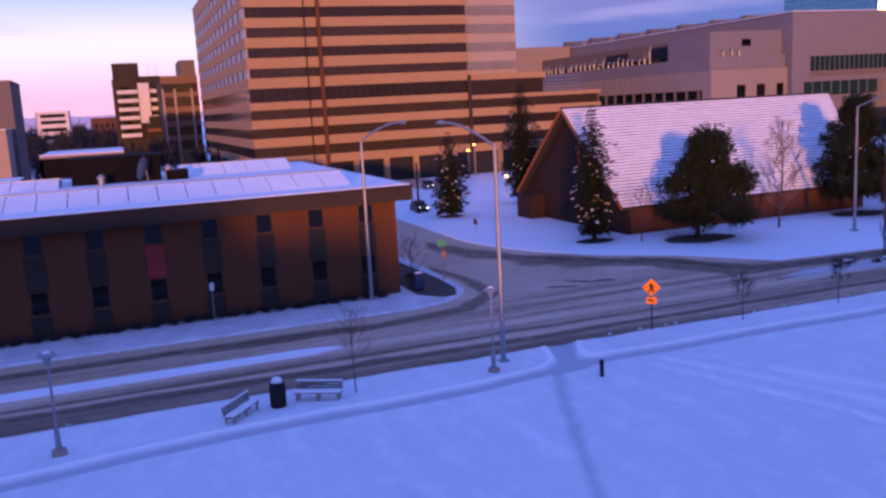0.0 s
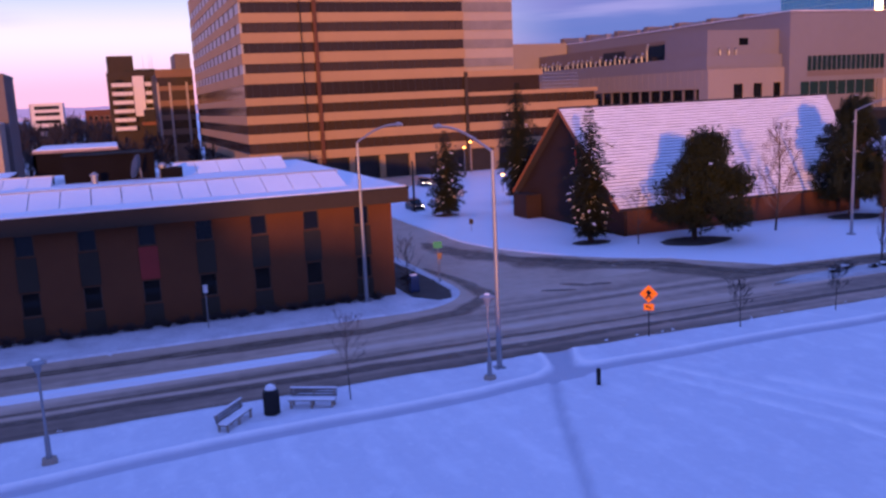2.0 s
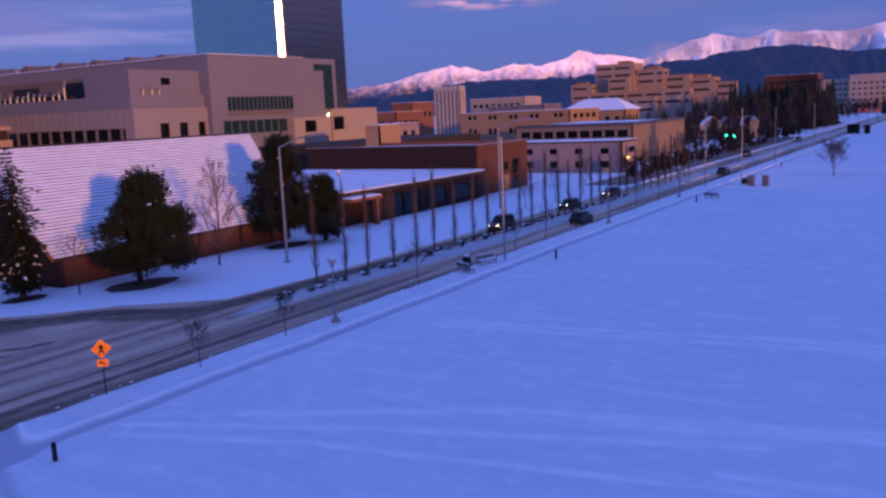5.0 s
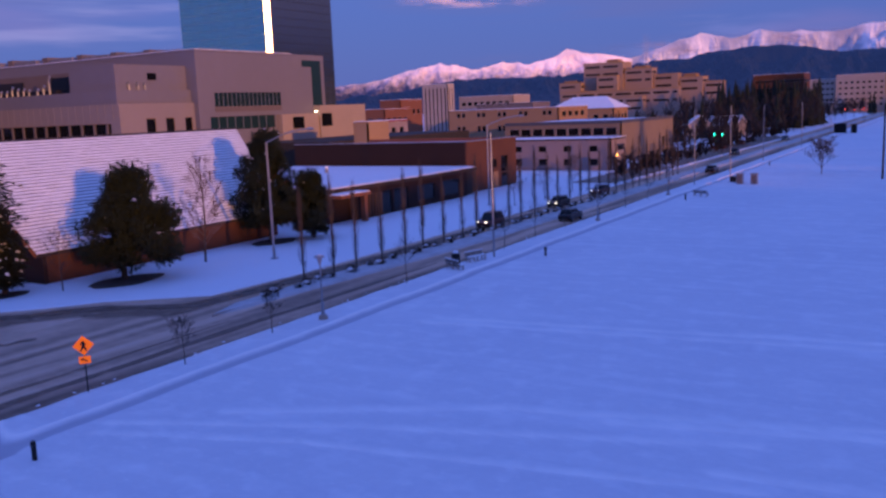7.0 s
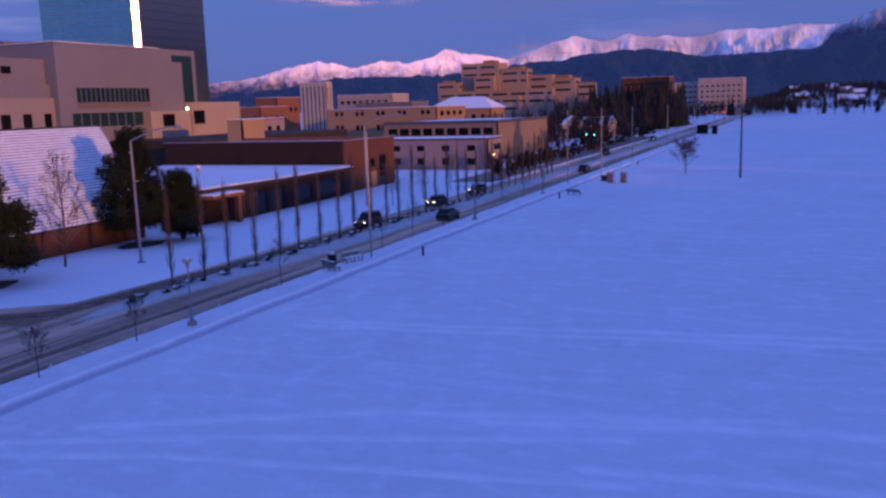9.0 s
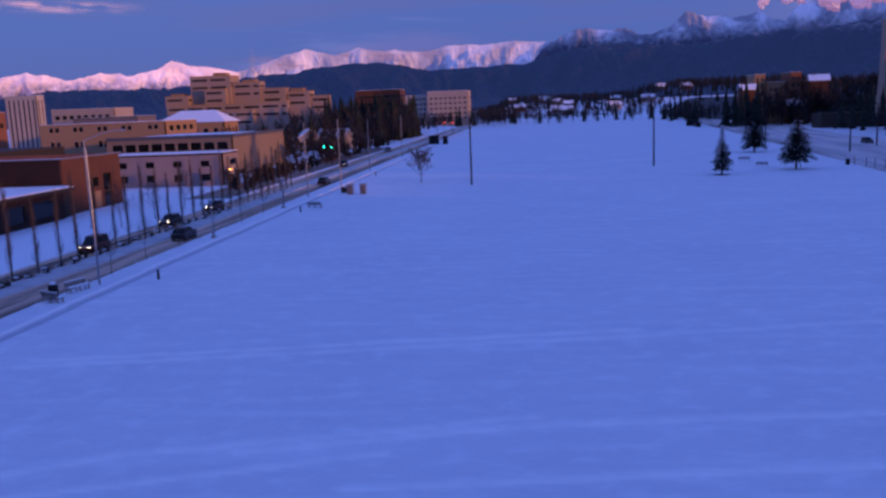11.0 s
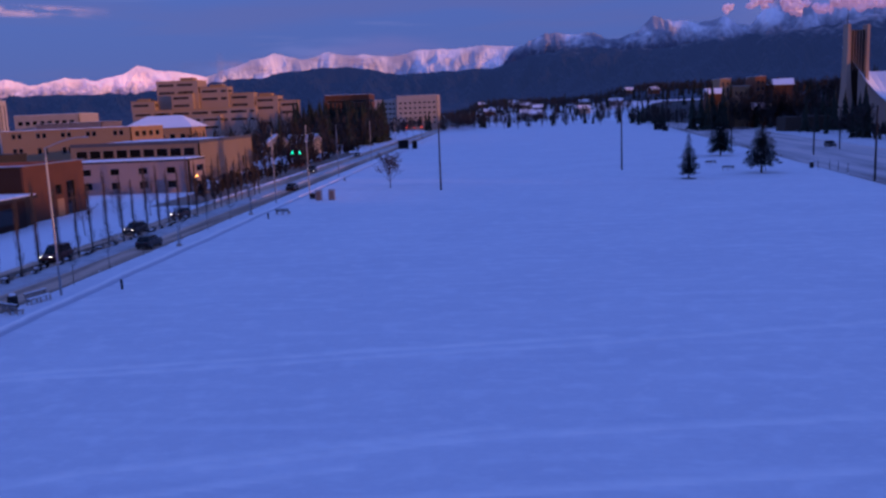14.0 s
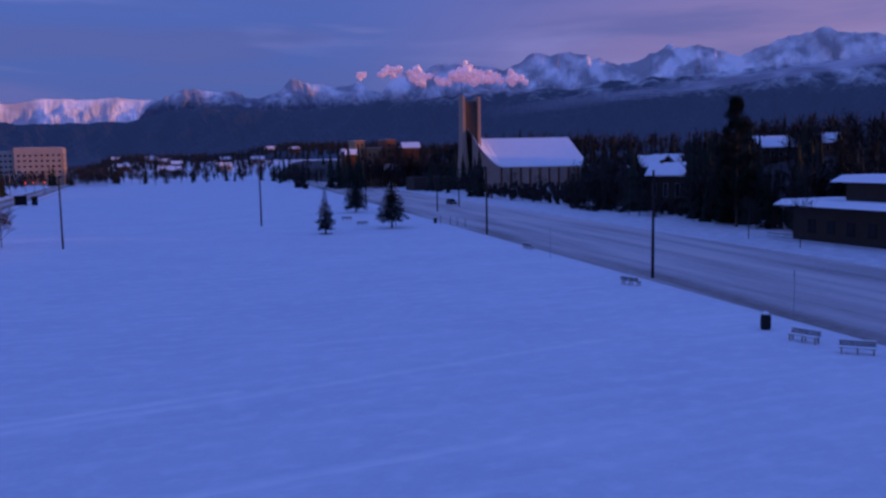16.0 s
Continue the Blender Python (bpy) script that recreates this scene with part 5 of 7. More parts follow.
def bare_tree(name, x, y, h, seed, label, mat=None, spread=0.5, depth=3, trunk=None, group="", fork=0.22, wide=0.3, fine=0.0):
    """Leafless tree: tapered trunk up to the tip, limbs all the way up that fork down to twigs, an oval outline."""
    rnd = random.Random(seed)
    t = thing(name, (x, y, 0), label, "tree", group)
    twigs = []
    trunk = trunk or 0.011 * h

    def grow(p, d, length, rad, level):
        mid = p + d * length * 0.5 + Vector((rnd.uniform(-1, 1), rnd.uniform(-1, 1), 0)) * length * 0.06
        end = p + d * length + Vector((0, 0, 0.08 * length))
        twigs.append(([tuple(p), tuple(mid), tuple(end)], [rad, rad * 0.75, rad * 0.45]))
        if level >= depth:
            return
        for k in range(4 if level == 1 else 3):
            q = rnd.uniform(0.3, 0.95)
            a = rnd.uniform(0, 6.28)
            nd = (d + Vector((math.cos(a), math.sin(a), rnd.uniform(-0.1, 0.6))) * spread).normalized()
            grow(p + (mid - p) * 2 * q if q < 0.5 else mid + (end - mid) * (2 * q - 1), nd, length * rnd.uniform(0.45, 0.7), max(fine or (0.016 if h > 6 else 0.009), rad * 0.55), level + 1)

    lean = Vector((rnd.uniform(-1, 1), rnd.uniform(-1, 1), 0)) * 0.02 * h
    line = [(x, y, -0.2), (x + lean.x, y + lean.y, h * 0.45), (x + lean.x * 0.5, y + lean.y * 0.5, h * 0.94)]
    n = int(10 + 1.9 * h)
    for k in range(n):
        u = (k + rnd.random()) / n
        z = h * (fork + (0.9 - fork) * u)
        f = z / h
        base = Vector(line[0]).lerp(Vector(line[1]), f / 0.45) if f < 0.45 else Vector(line[1]).lerp(Vector(line[2]), (f - 0.45) / 0.49)
        a = k * 2.4 + rnd.uniform(-0.5, 0.5)
        nd = Vector((math.cos(a), math.sin(a), 0.95 + 0.6 * u)).normalized()
        length = h * wide * (0.45 + 0.9 * math.sin(math.pi * min(1, 0.25 + 0.75 * u))) * rnd.uniform(0.7, 1.1)
        grow(base, nd, length * 0.75, trunk * (0.36 - 0.2 * u), 1)
    part("trunk", tubes((line, [trunk, trunk * 0.7, 0.012]), n=7), BARK, t)
    bm = bmesh.new()
    for pts, radii in twigs:
        tube(bm, pts, radii, 3, False)
    part("crown", bm, mat or TWIG, t)
    return t


def poplar(x, y, h, seed):
    """Young columnar street tree: straight trunk and steep, tight twigs from the ground up."""
    rnd = random.Random(seed)
    t = thing("columnar_tree", (x, y, 0), "slender leafless columnar tree in the snowy median", "tree", "trees in the median")
    part("trunk", tubes(([(x, y, -0.1), (x, y, h * 0.6), (x, y, h)], [0.085, 0.06, 0.012]), n=6), BARK, t)
    bm = bmesh.new()
    for k in range(100):
        z = h * rnd.uniform(0.06, 0.85)
        a = rnd.uniform(0, 6.28)
        w = rnd.uniform(0.1, 0.46) * (1 - 0.55 * z / h)
        l = h * rnd.uniform(0.1, 0.22)
        tube(bm, [(x, y, z), (x + w * math.cos(a), y + w * math.sin(a), z + 0.45 * l), (x + w * 1.15 * math.cos(a), y + w * 1.15 * math.sin(a), z + l)], [0.018, 0.015, 0.008], 3, False)
    part("crown", bm, TWIG, t)
    return t


conifer("spruce", 43.1, 72.5, 13.2, 2.05, 11, "tall narrow dark spruce dotted with snow beside the hall", snow=0.22, bare=0.1, taper=2.8, tufts=12)
round_pine("pine", 51.8, 67.8, 9.9, 9.8, 12, "broad dark bushy pine on bare soil ring", 0.14, lumps=105, lean=(0.8, -0.5))
conifer("spruce", 38.9, 100.3, 10.6, 2.5, 13, "dark spruce dusted with snow by the side street", snow=0.12, taper=2.2, tufts=12)
conifer("spruce", 52.2, 106.5, 16.2, 2.6, 14, "tall slim dark spruce behind the hall", snow=0.05, taper=2.8, tufts=13)
bare_tree("birch", 61.6, 67.7, 11.2, 15, "leafless pale birch in front of the snowy roof", BIRCH, 0.4, 5, 0.12, fork=0.14, wide=0.19, fine=0.0065)
bare_tree("birch", 46.3, 69.1, 5.4, 16, "small leafless tree beside the gable", TWIG, 0.6, 3, 0.07)
round_pine("pine", 74.4, 70.4, 12.8, 8.8, 17, "tall bushy dark pine beside the hall's end", 0.1, lumps=80)
round_pine("pine", 78.6, 67.6, 7.6, 6.4, 18, "low bushy dark pine near the canopy", 0.04, lumps=64)
for k in range(30):
    poplar(56.1 + 3.85 * k + 0.3 * math.sin(k * 2.1), 50.0 - 0.02 * k, 8.4 + 0.9 * math.sin(k * 1.7), 100 + k)
for k, (x, y, h) in enumerate(((9.9, 40.0, 4.6), (34.9, 41.3, 2.9), (42.7, 41.5, 2.9), (59.7, 41.8, 4.0), (78, 41.9, 4.2), (85.9, 42.1, 4.2), (94, 42.0, 4.0), (104, 41.5, 4.2), (114, 41.5, 4.2), (124, 41.6, 4.0), (135, 41.6, 4.2))):
    bare_tree("young_tree", x, y, h, 200 + k, "thin young leafless street tree in snow", TWIG, 0.5, 5 if h < 3.5 else 3, 0.035, "young street trees", 0.35, 0.26, fine=0.005)
for k, (x, y, h) in enumerate(((112, 57.5, 6), (121, 56.8, 5.4), (133, 57.2, 6.2), (150, 56.5, 5.5), (163, 57, 6), (172, 57.8, 5.2), (188, 57, 6.4), (199, 56.2, 5.6), (214, 57, 6), (240, 56.5, 6.5), (262, 57, 6), (284, 56, 6.8))):
    bare_tree("street_tree", x, y, h, 260 + k, "leafless street tree on the far pavement", TWIG, 0.5, 3, 0.06, "street trees along the avenue", 0.25, 0.3)
bare_tree("round_bare_tree", 168.1, 23.6, 4.6, 230, "small round leafless tree standing in the park", TWIG, 0.6, 5, 0.1, fork=0.22, wide=0.62, fine=0.018)
conifer("young_spruce", 166.2, -33.2, 8.4, 1.9, 21, "small spruce laden with snow in the park", snow=0.3, bare=0.16, tufts=8, taper=1.25)
conifer("spruce", 231, -55.5, 12.2, 3.4, 22, "dark spruce standing in the park", snow=0.05, bare=0.16, tufts=8, taper=1.3)
conifer("spruce", 172.9, -48.6, 10.4, 3.0, 23, "dark spruce with snow-laden lower boughs", snow=0.3, bare=0.22, tufts=8, taper=1.4)
bare_tree("shrub_tree", 176.5, -50.5, 6.5, 24, "leafless shrub beside the snow-laden spruce", TWIG, 0.55, 3, wide=0.4)
bare_tree("shrub_tree", 21.8, 66.0, 3.4, 25, "leafless shrub by the brick corner", TWIG, 0.6, 3, 0.05, fork=0.06, wide=0.42)
bare_tree("shrub_tree", 20.9, 69.5, 2.8, 26, "leafless shrub by the brick corner", TWIG, 0.6, 3, 0.05, fork=0.06, wide=0.42)

# bare soil rings under the evergreens, and planting bed by the brick corner
for x, y, rx, ry in ((51.6, 67.2, 3.6, 2.4), (43.1, 72.3, 2.0, 1.4), (74.4, 69.8, 3.2, 2.0), (166.2, -33.2, 2.0, 1.4), (38.9, 100.3, 1.6, 1.2)):
    bm = bmesh.new()
    v = [bm.verts.new((x + rx * math.cos(a) * (1 + 0.14 * noise.noise((math.cos(a) * 2, math.sin(a) * 2, x))), y + ry * math.sin(a) * (1 + 0.14 * noise.noise((math.cos(a) * 2, 5, x))), 0.02)) for a in np.linspace(0, 2 * math.pi, 40, endpoint=False)]
    c = bm.verts.new((x, y, 0.09))
    for i in range(40):
        bm.faces.new((v[i], v[(i + 1) % 40], c))
    tagged(mesh_object("soil_ring", bm, MULCH), "bare brown soil under an evergreen", "soil", kind="structure")
verge("planting_bed", [(19.9, 59.6), (21.4, 57.6), (22.6, 57.9), (23.4, 60.2), (23.6, 64.5), (23.2, 74), (19.9, 74)], MULCH, "dark bare planting bed beside the brick building", 0.03, 0.1)


def shrub(x, y, r, seed, label="low snow-capped shrub in the median", group="shrubs in the median", cap=True):
    rnd = random.Random(seed)
    t = thing("shrub", (x, y, 0), label, "shrub", group)
    vs, fs = [], []
    for _ in range(40):
        c = Vector((x + rnd.gauss(0, r * 0.45), y + rnd.gauss(0, r * 0.4), 0.06 + abs(rnd.gauss(0, r * 0.4))))
        i = len(vs)
        vs += [Vector((x - 0.015, y, 0)), Vector((x + 0.015, y, 0)), c + Vector((0.012, 0, 0)), c - Vector((0.012, 0, 0))]
        fs.append((i, i + 1, i + 2, i + 3))
        spike_clump(vs, fs, c, 0.24, rnd, 5, -0.7, 0.6, 0.5)
    from_lists("tuft", vs, fs, WOODS if cap else TWIG, t)
    if not cap:
        return t
    bm = bmesh.new()
    bmesh.ops.create_icosphere(bm, subdivisions=2, radius=r * 0.55, matrix=Matrix.Translation((x - 0.1, y + 0.15, r * 0.55)) @ Matrix.Diagonal((1.2, 0.9, 0.32, 1)))
    part("snow_cap", bm, SNOW_ROOF, t, "cap of snow")
    return t


for k in range(46):
    shrub(51.0 + 1.75 * k + 0.5 * math.sin(k * 3.3), 49.7 - 0.012 * k + 0.45 * math.sin(k * 1.9), 0.5 + 0.12 * math.sin(k * 2.3), 300 + k)
for k in range(48):
    shrub(-9.5 + 0.58 * k + 0.2 * math.sin(k * 2.9), 60.55 + 0.2 * math.sin(k * 1.7), 0.46 + 0.1 * math.sin(k * 5), 400 + k, "low dry shrub along the brick wall", "shrubs by the brick wall", False)
for k in range(5):
    shrub(20.6 + 0.5 * (k % 3), 61.5 + 2.2 * k, 0.6, 460 + k, "dark bare shrub in the planting bed", "shrubs in the bed", False)


# ---- street furniture ----
def davit_lamp(x, y, h, reach, heading, label):
    """Tall steel street lamp with a curved arm and cobra-head lantern."""
    t = thing("street_lamp", (x, y, 0), label, "street lamp", "tall street lamps")
    part("pole", tubes(([(x, y, 0), (x, y, h * 0.5), (x, y, h)], [0.15, 0.12, 0.085]), n=10), STEEL, t)
    part("base_plate", boxes((x - 0.28, x + 0.28, y - 0.28, y + 0.28, -0.05, 0.12)), STEEL, t)
    dx, dy = math.cos(radians(heading)), math.sin(radians(heading))
    pts = [(x + dx * reach * u, y + dy * reach * u, h - 0.05 + 1.25 * math.sin(u * math.pi / 2)) for u in np.linspace(0, 1, 9)]
    part("arm", tubes((pts, [0.07] * 9)), STEEL, t)
    ex, ey, ez = pts[-1]
    bm = bmesh.new()
    tube(bm, [(ex, ey, ez), (ex + dx * 0.3, ey + dy * 0.3, ez + 0.02), (ex + dx * 0.8, ey + dy * 0.8, ez)], [0.07, 0.16, 0.08], 8)
    part("lantern", bm, STEEL, t, "cobra-head lantern")
    return t


davit_lamp(16.6, 60.2, 11.8, 5.2, -75, "tall galvanised street lamp with curved arm beside brick office")
davit_lamp(18.5, 41.0, 11.8, 5.0, 100, "tall galvanised street lamp with curved arm beside the park path")
davit_lamp(65.3, 61.7, 11.8, 5.0, -85, "tall galvanised street lamp with curved arm on snowy lawn")
davit_lamp(112.6, 62.0, 11.8, 5.0, -85, "tall galvanised street lamp with curved arm on snowy lawn")


def straight_pole(x, y, h, label, mat, group, r=0.14, name="utility_pole"):
    t = thing(name, (x, y, 0), label, "pole", group)
    part("pole", tubes(([(x, y, -0.2), (x, y, h)], [r, r * 0.7]), n=8), mat, t)
    part("pole_cap", tubes(([(x, y, h), (x, y, h + 0.12)], [r * 0.9, r * 0.5]), n=8), mat, t)
    return t


for x, y, h in ((73.4, 40.7, 11.9), (147.0, 40.8, 12.6), (160.5, 37.9, 12.8), (205, 40.6, 12.2), (262, 41.0, 12.2), (330, 41.5, 12.2)):
    straight_pole(x, y, h, "slim straight steel lamp pole along the avenue", STEEL, "steel poles along the avenue", 0.1, "lamp_pole")
for x, y, h in ((160.0, 13.2, 12.2), (193.9, -24.7, 12.5), (87.4, -54.8, 12.3), (151.2, -60.8, 12.3), (260, -66, 12), (300, -70, 12), (242, -90, 11), (222, -76, 11)):
    straight_pole(x, y, h, "weathered dark pole standing in the snow", WOODPOLE, "poles in the park", 0.19)


def park_lamp(x, y, h=4.55):
    """Pedestrian lamp: fluted foot, slim post, wide disc hat with snow on it."""
    t = thing("park_lamp", (x, y, 0), "grey park lamp with snow-topped disc shade", "lamp", "park lamps")
    part("foot", tubes(([(x, y, -0.1), (x, y, 0.3)], [0.34, 0.3]), n=12), STONE_PALE, t, "concrete footing")
    part("post", tubes(([(x, y, 0.3), (x, y, 1.25), (x, y, 1.27), (x, y, h - 0.5)], [0.13, 0.11, 0.062, 0.052]), n=10), STEEL, t)
    part("lantern", tubes(([(x, y, h - 0.5), (x, y, h - 0.1)], [0.1, 0.22]), n=10), STEEL, t)
    sh = part("shade", tubes(([(x, y, h - 0.1), (x, y, h - 0.04), (x, y, h + 0.06)], [0.38, 0.4, 0.24]), n=18), STEEL, t, "wide disc shade")
    part("snow_cap", tubes(([(x, y, h + 0.03), (x, y, h + 0.1), (x, y, h + 0.13)], [0.2, 0.13, 0.04]), n=14), SNOW_ROOF, sh)
    return t


for x, y in ((-3.7, 38.6), (17.2, 39.4), (46.9, 40.5), (100, 40.2), (130, 40.3)):
    park_lamp(x, y)


def bench(x, y, rz, label, length=2.35):
    """Slatted park bench with cast supports, snow on the seat."""
    t = thing("park_bench", (0, 0, 0), label, "bench", "park benches")
    half = length / 2
    for i in range(4):
        part("seat_slat", boxes((-half, half, -0.22 + 0.12 * i, -0.12 + 0.12 * i, 0.42, 0.46)), BENCHWOOD, t)
    for i in range(3):
        bm = boxes((-half, half, 0, 0.035, 0, 0.1))
        bm.transform(pose(0, 0.28 + 0.03 * i, 0.52 + 0.13 * i, -12))
        part("back_slat", bm, BENCHWOOD, t)
    for u in (-half + 0.15, 0, half - 0.15):
        part("support", boxes((u - 0.05, u + 0.05, -0.24, 0.3, 0.36, 0.42), (u - 0.05, u + 0.05, -0.22, -0.13, -0.1, 0.36), (u - 0.05, u + 0.05, 0.22, 0.3, -0.1, 0.42), (u - 0.04, u + 0.04, 0.32, 0.37, 0.42, 0.9)), STONE_PALE, t)
    bm = slab(bmesh.new(), [(-half + 0.02, -0.2), (half - 0.02, -0.2), (half - 0.02, 0.24), (-half + 0.02, 0.24)], 0.462, 0.53, 0.06)
    part("seat_snow", bm, SNOW_ROOF, t, "snow lying on the seat")
    bm = slab(bmesh.new(), [(-half, 0.31), (half, 0.31), (half, 0.4), (-half, 0.4)], 0.9, 0.97, 0.02)
    part("back_snow", bm, SNOW_ROOF, t)
    t.matrix_basis = pose(x, y, 0, 0, 0, rz)
    return t


for x, y, rz, lab in ((7.95, 39.9, -28, "snow-covered slatted bench beside the bin"), (4.2, 39.3, 52, "snow-covered slatted bench turned towards the bin"), (70.9, 41.3, -16, "slatted bench beside a bin along the path"),
                      (66.6, 41.1, 62, "slatted bench turned towards the bin"), (129.6, 35.2, 75, "bench half buried in snow"), (83.4, -49.4, 20, "bench half buried in snow near the southern avenue"), (53.2, -45.2, 196, "snow-topped slatted bench facing the park"),
                      (48.5, -45.6, 226, "snow-topped slatted bench turned towards the park"), (122, -55.5, 10, "bench half buried in snow near the southern avenue"), (183.2, -44.9, 78, "bench beside the spruces in the park"), (200.4, -45.6, 70, "bench beside the spruces in the park")):
    bench(x, y, rz, lab)


def bin_can(x, y, label, h=1.15, r=0.36):
    t = thing("litter_bin", (x, y, 0), label, "bin", "litter bins")
    part("body", tubes(([(x, y, -0.05), (x, y, 0.08), (x, y, h * 0.82)], [r * 0.92, r, r]), n=16), BLACKPLASTIC, t)
    for k in range(16):
        a = 2 * math.pi * k / 16
        part("stave", boxes((x + r * math.cos(a) - 0.03, x + r * math.cos(a) + 0.03, y + r * math.sin(a) - 0.03, y + r * math.sin(a) + 0.03, 0.06, h * 0.8)), BLACKPLASTIC, t)
    lid = part("lid", tubes(([(x, y, h * 0.82), (x, y, h * 0.9), (x, y, h)], [r * 1.08, r * 1.02, r * 0.45]), n=16), BLACKPLASTIC, t)
    part("lid_snow", tubes(([(x, y, h * 0.93), (x, y, h * 1.06), (x, y, h * 1.12)], [r * 0.8, r * 0.62, r * 0.2]), n=12), SNOW_ROOF, lid, "snow on the lid")
    return t


for x, y, lab in ((6.0, 40.0, "black slatted litter bin with snow on its lid"), (67.9, 41.8, "black slatted litter bin beside the bench"), (58.1, -45.9, "black litter bin near the southern avenue"), (180.5, -60.8, "black litter bin by the southern avenue")):
    bin_can(x, y, lab, 1.35 if x < 50 else 1.3)


def bollard(x, y):
    t = thing("bollard", (x, y, 0), "short dark post standing in the snow", "bollard", "bollards in the park")
    part("post", tubes(([(x, y, -0.1), (x, y, 0.86), (x, y, 0.92)], [0.11, 0.11, 0.07]), n=12), BLACKPLASTIC, t)
    part("collar", tubes(([(x, y, 0.7), (x, y, 0.76)], [0.125, 0.125]), n=12), DARKMETAL, t)


for x, y in ((21.7, 36.1), (75.3, 36.1), (124, 36.0), (190, 36.5)):
    bollard(x, y)


def crossing_sign(x, y, face):
    """Orange diamond warning sign with a small plaque below, on a square post."""
    t = thing("crossing_sign", (0, 0, 0), "orange diamond crossing sign with arrow plaque on post", "road sign")
    part("post", boxes((-0.035, 0.035, -0.03, 0.03, -0.1, 3.05)), DARKMETAL, t)
    bm = bmesh.new()
    s = 0.54
    slab(bm, [(s, 0), (0, s), (-s, 0), (0, -s)], 0, 0.02, 0)
    bm.transform(pose(0, -0.035, 2.62, 90))
    d = part("diamond", bm, SIGNORANGE, t, "orange diamond board")
    bm = bmesh.new()
    for a, b, w in (((-0.02, 0.24), (0.0, -0.02), 0.07), ((0.0, 0.0), (-0.16, -0.3), 0.05), ((0.0, 0.0), (0.14, -0.3), 0.05), ((-0.02, 0.2), (0.15, 0.02), 0.035), ((-0.02, 0.2), (-0.16, 0.04), 0.035)):
        v = Vector((b[0] - a[0], b[1] - a[1])).normalized()
        nx, ny = -v.y * w, v.x * w
        slab(bm, [(a[0] - nx, a[1] - ny), (b[0] - nx, b[1] - ny), (b[0] + nx, b[1] + ny), (a[0] + nx, a[1] + ny)], 0.021, 0.026, 0)
    bm.transform(pose(0, -0.035, 2.62, 90))
    part("symbol", bm, BLACKPLASTIC, d, "dark striding symbol of plain bars")
    q = part("plaque", boxes((-0.3, 0.3, -0.055, -0.035, 1.62, 2.02)), SIGNORANGE, t)
    bm = boxes((-0.16, 0.16, -0.003, 0, -0.04, 0.04), (-0.2, -0.08, -0.003, 0, -0.1, -0.02))
    bm.transform(pose(0, -0.058, 1.82, 0, 35))
    part("arrow", bm, BLACKPLASTIC, q)
    t.matrix_basis = pose(x, y, 0, 0, 0, face)


crossing_sign(28.9, 42.2, -36)


def small_sign(x, y, h, face, plate, mat, label):
    t = thing("street_sign", (0, 0, 0), label, "sign")
    part("post", tubes(([(0, 0, -0.1), (0, 0, h)], [0.035, 0.03]), n=6), STEEL, t)
    part("plate", boxes((-plate[0] / 2, plate[0] / 2, -0.04, -0.02, h - plate[1], h)), mat, t)
    t.matrix_basis = pose(x, y, 0, 0, 0, face)


GREENPLATE = material("green_plate", (0.02, 0.32, 0.2), 0.5, (0.015, 0.25, 0.16), 2, 0.8, 8)
BLUEPAINT = material("blue_paint", (0.02, 0.05, 0.14), 0.5, (0.015, 0.04, 0.11), 2, 0.8, 8)
WHITEPLATE = material("white_plate", (0.7, 0.7, 0.72), 0.5, (0.6, 0.6, 0.62), 2, 0.8, 8)
small_sign(23.7, 63.7, 3.3, -20, (0.7, 0.55), GREENPLATE, "green street sign on a thin post")
small_sign(23.75, 63.5, 2.4, -20, (0.35, 0.5), TAN, "small tan parking sign on a post")
small_sign(5.0, 58.5, 3.0, 10, (0.3, 0.55), WHITEPLATE, "white parking sign on thin post")
small_sign(36.2, 86.2, 1.4, -30, (0.45, 0.6), BLACKPLASTIC, "small dark sign at the kerb")
small_sign(110.6, -53.4, 4.2, 150, (0.45, 0.6), STEEL, "grey road sign on a tall post beside the southern avenue")
small_sign(60.4, -50.8, 4.2, 150, (0.45, 0.6), STEEL, "grey road sign on a tall post beside the southern avenue")
small_sign(246.0, -118.6, 3.0, -30, (0.9, 0.9), REDPAINT, "red sign on a post across the southern avenue")
for x, y in ((176.5, -60.6), (172.6, -61.4), (169.0, -61.6), (165.2, -61.9)):
    t = thing("marker_post", (x, y, 0), "thin dark marker post in the snow beside the southern avenue", "post", "marker posts")
    part("post", tubes(([(x, y, -0.1), (x, y, 1.9), (x, y, 2.0)], [0.07, 0.06, 0.02]), n=6), WOODPOLE, t)
    part("foot", tubes(([(x, y, -0.1), (x, y, 0.12)], [0.12, 0.09]), n=6), SNOW_ROOF, t)
t = thing("letter_box", (20.6, 61.0, 0), "blue street letter box in snow", "letter box")
part("body", boxes((20.3, 20.95, 60.7, 61.3, 0.15, 1.1)), BLUEPAINT, t)
part("hood", tubes(([(20.3, 61.0, 1.1), (20.95, 61.0, 1.1)], [0.3, 0.3]), n=14), BLUEPAINT, t)
for u in (20.33, 20.86):
    part("leg", boxes((u, u + 0.06, 60.75, 61.25, -0.05, 0.15)), BLUEPAINT, t)
part("snow_cap", tubes(([(20.35, 61.0, 1.32), (20.9, 61.0, 1.32)], [0.15, 0.15]), n=10), SNOW_ROOF, t)

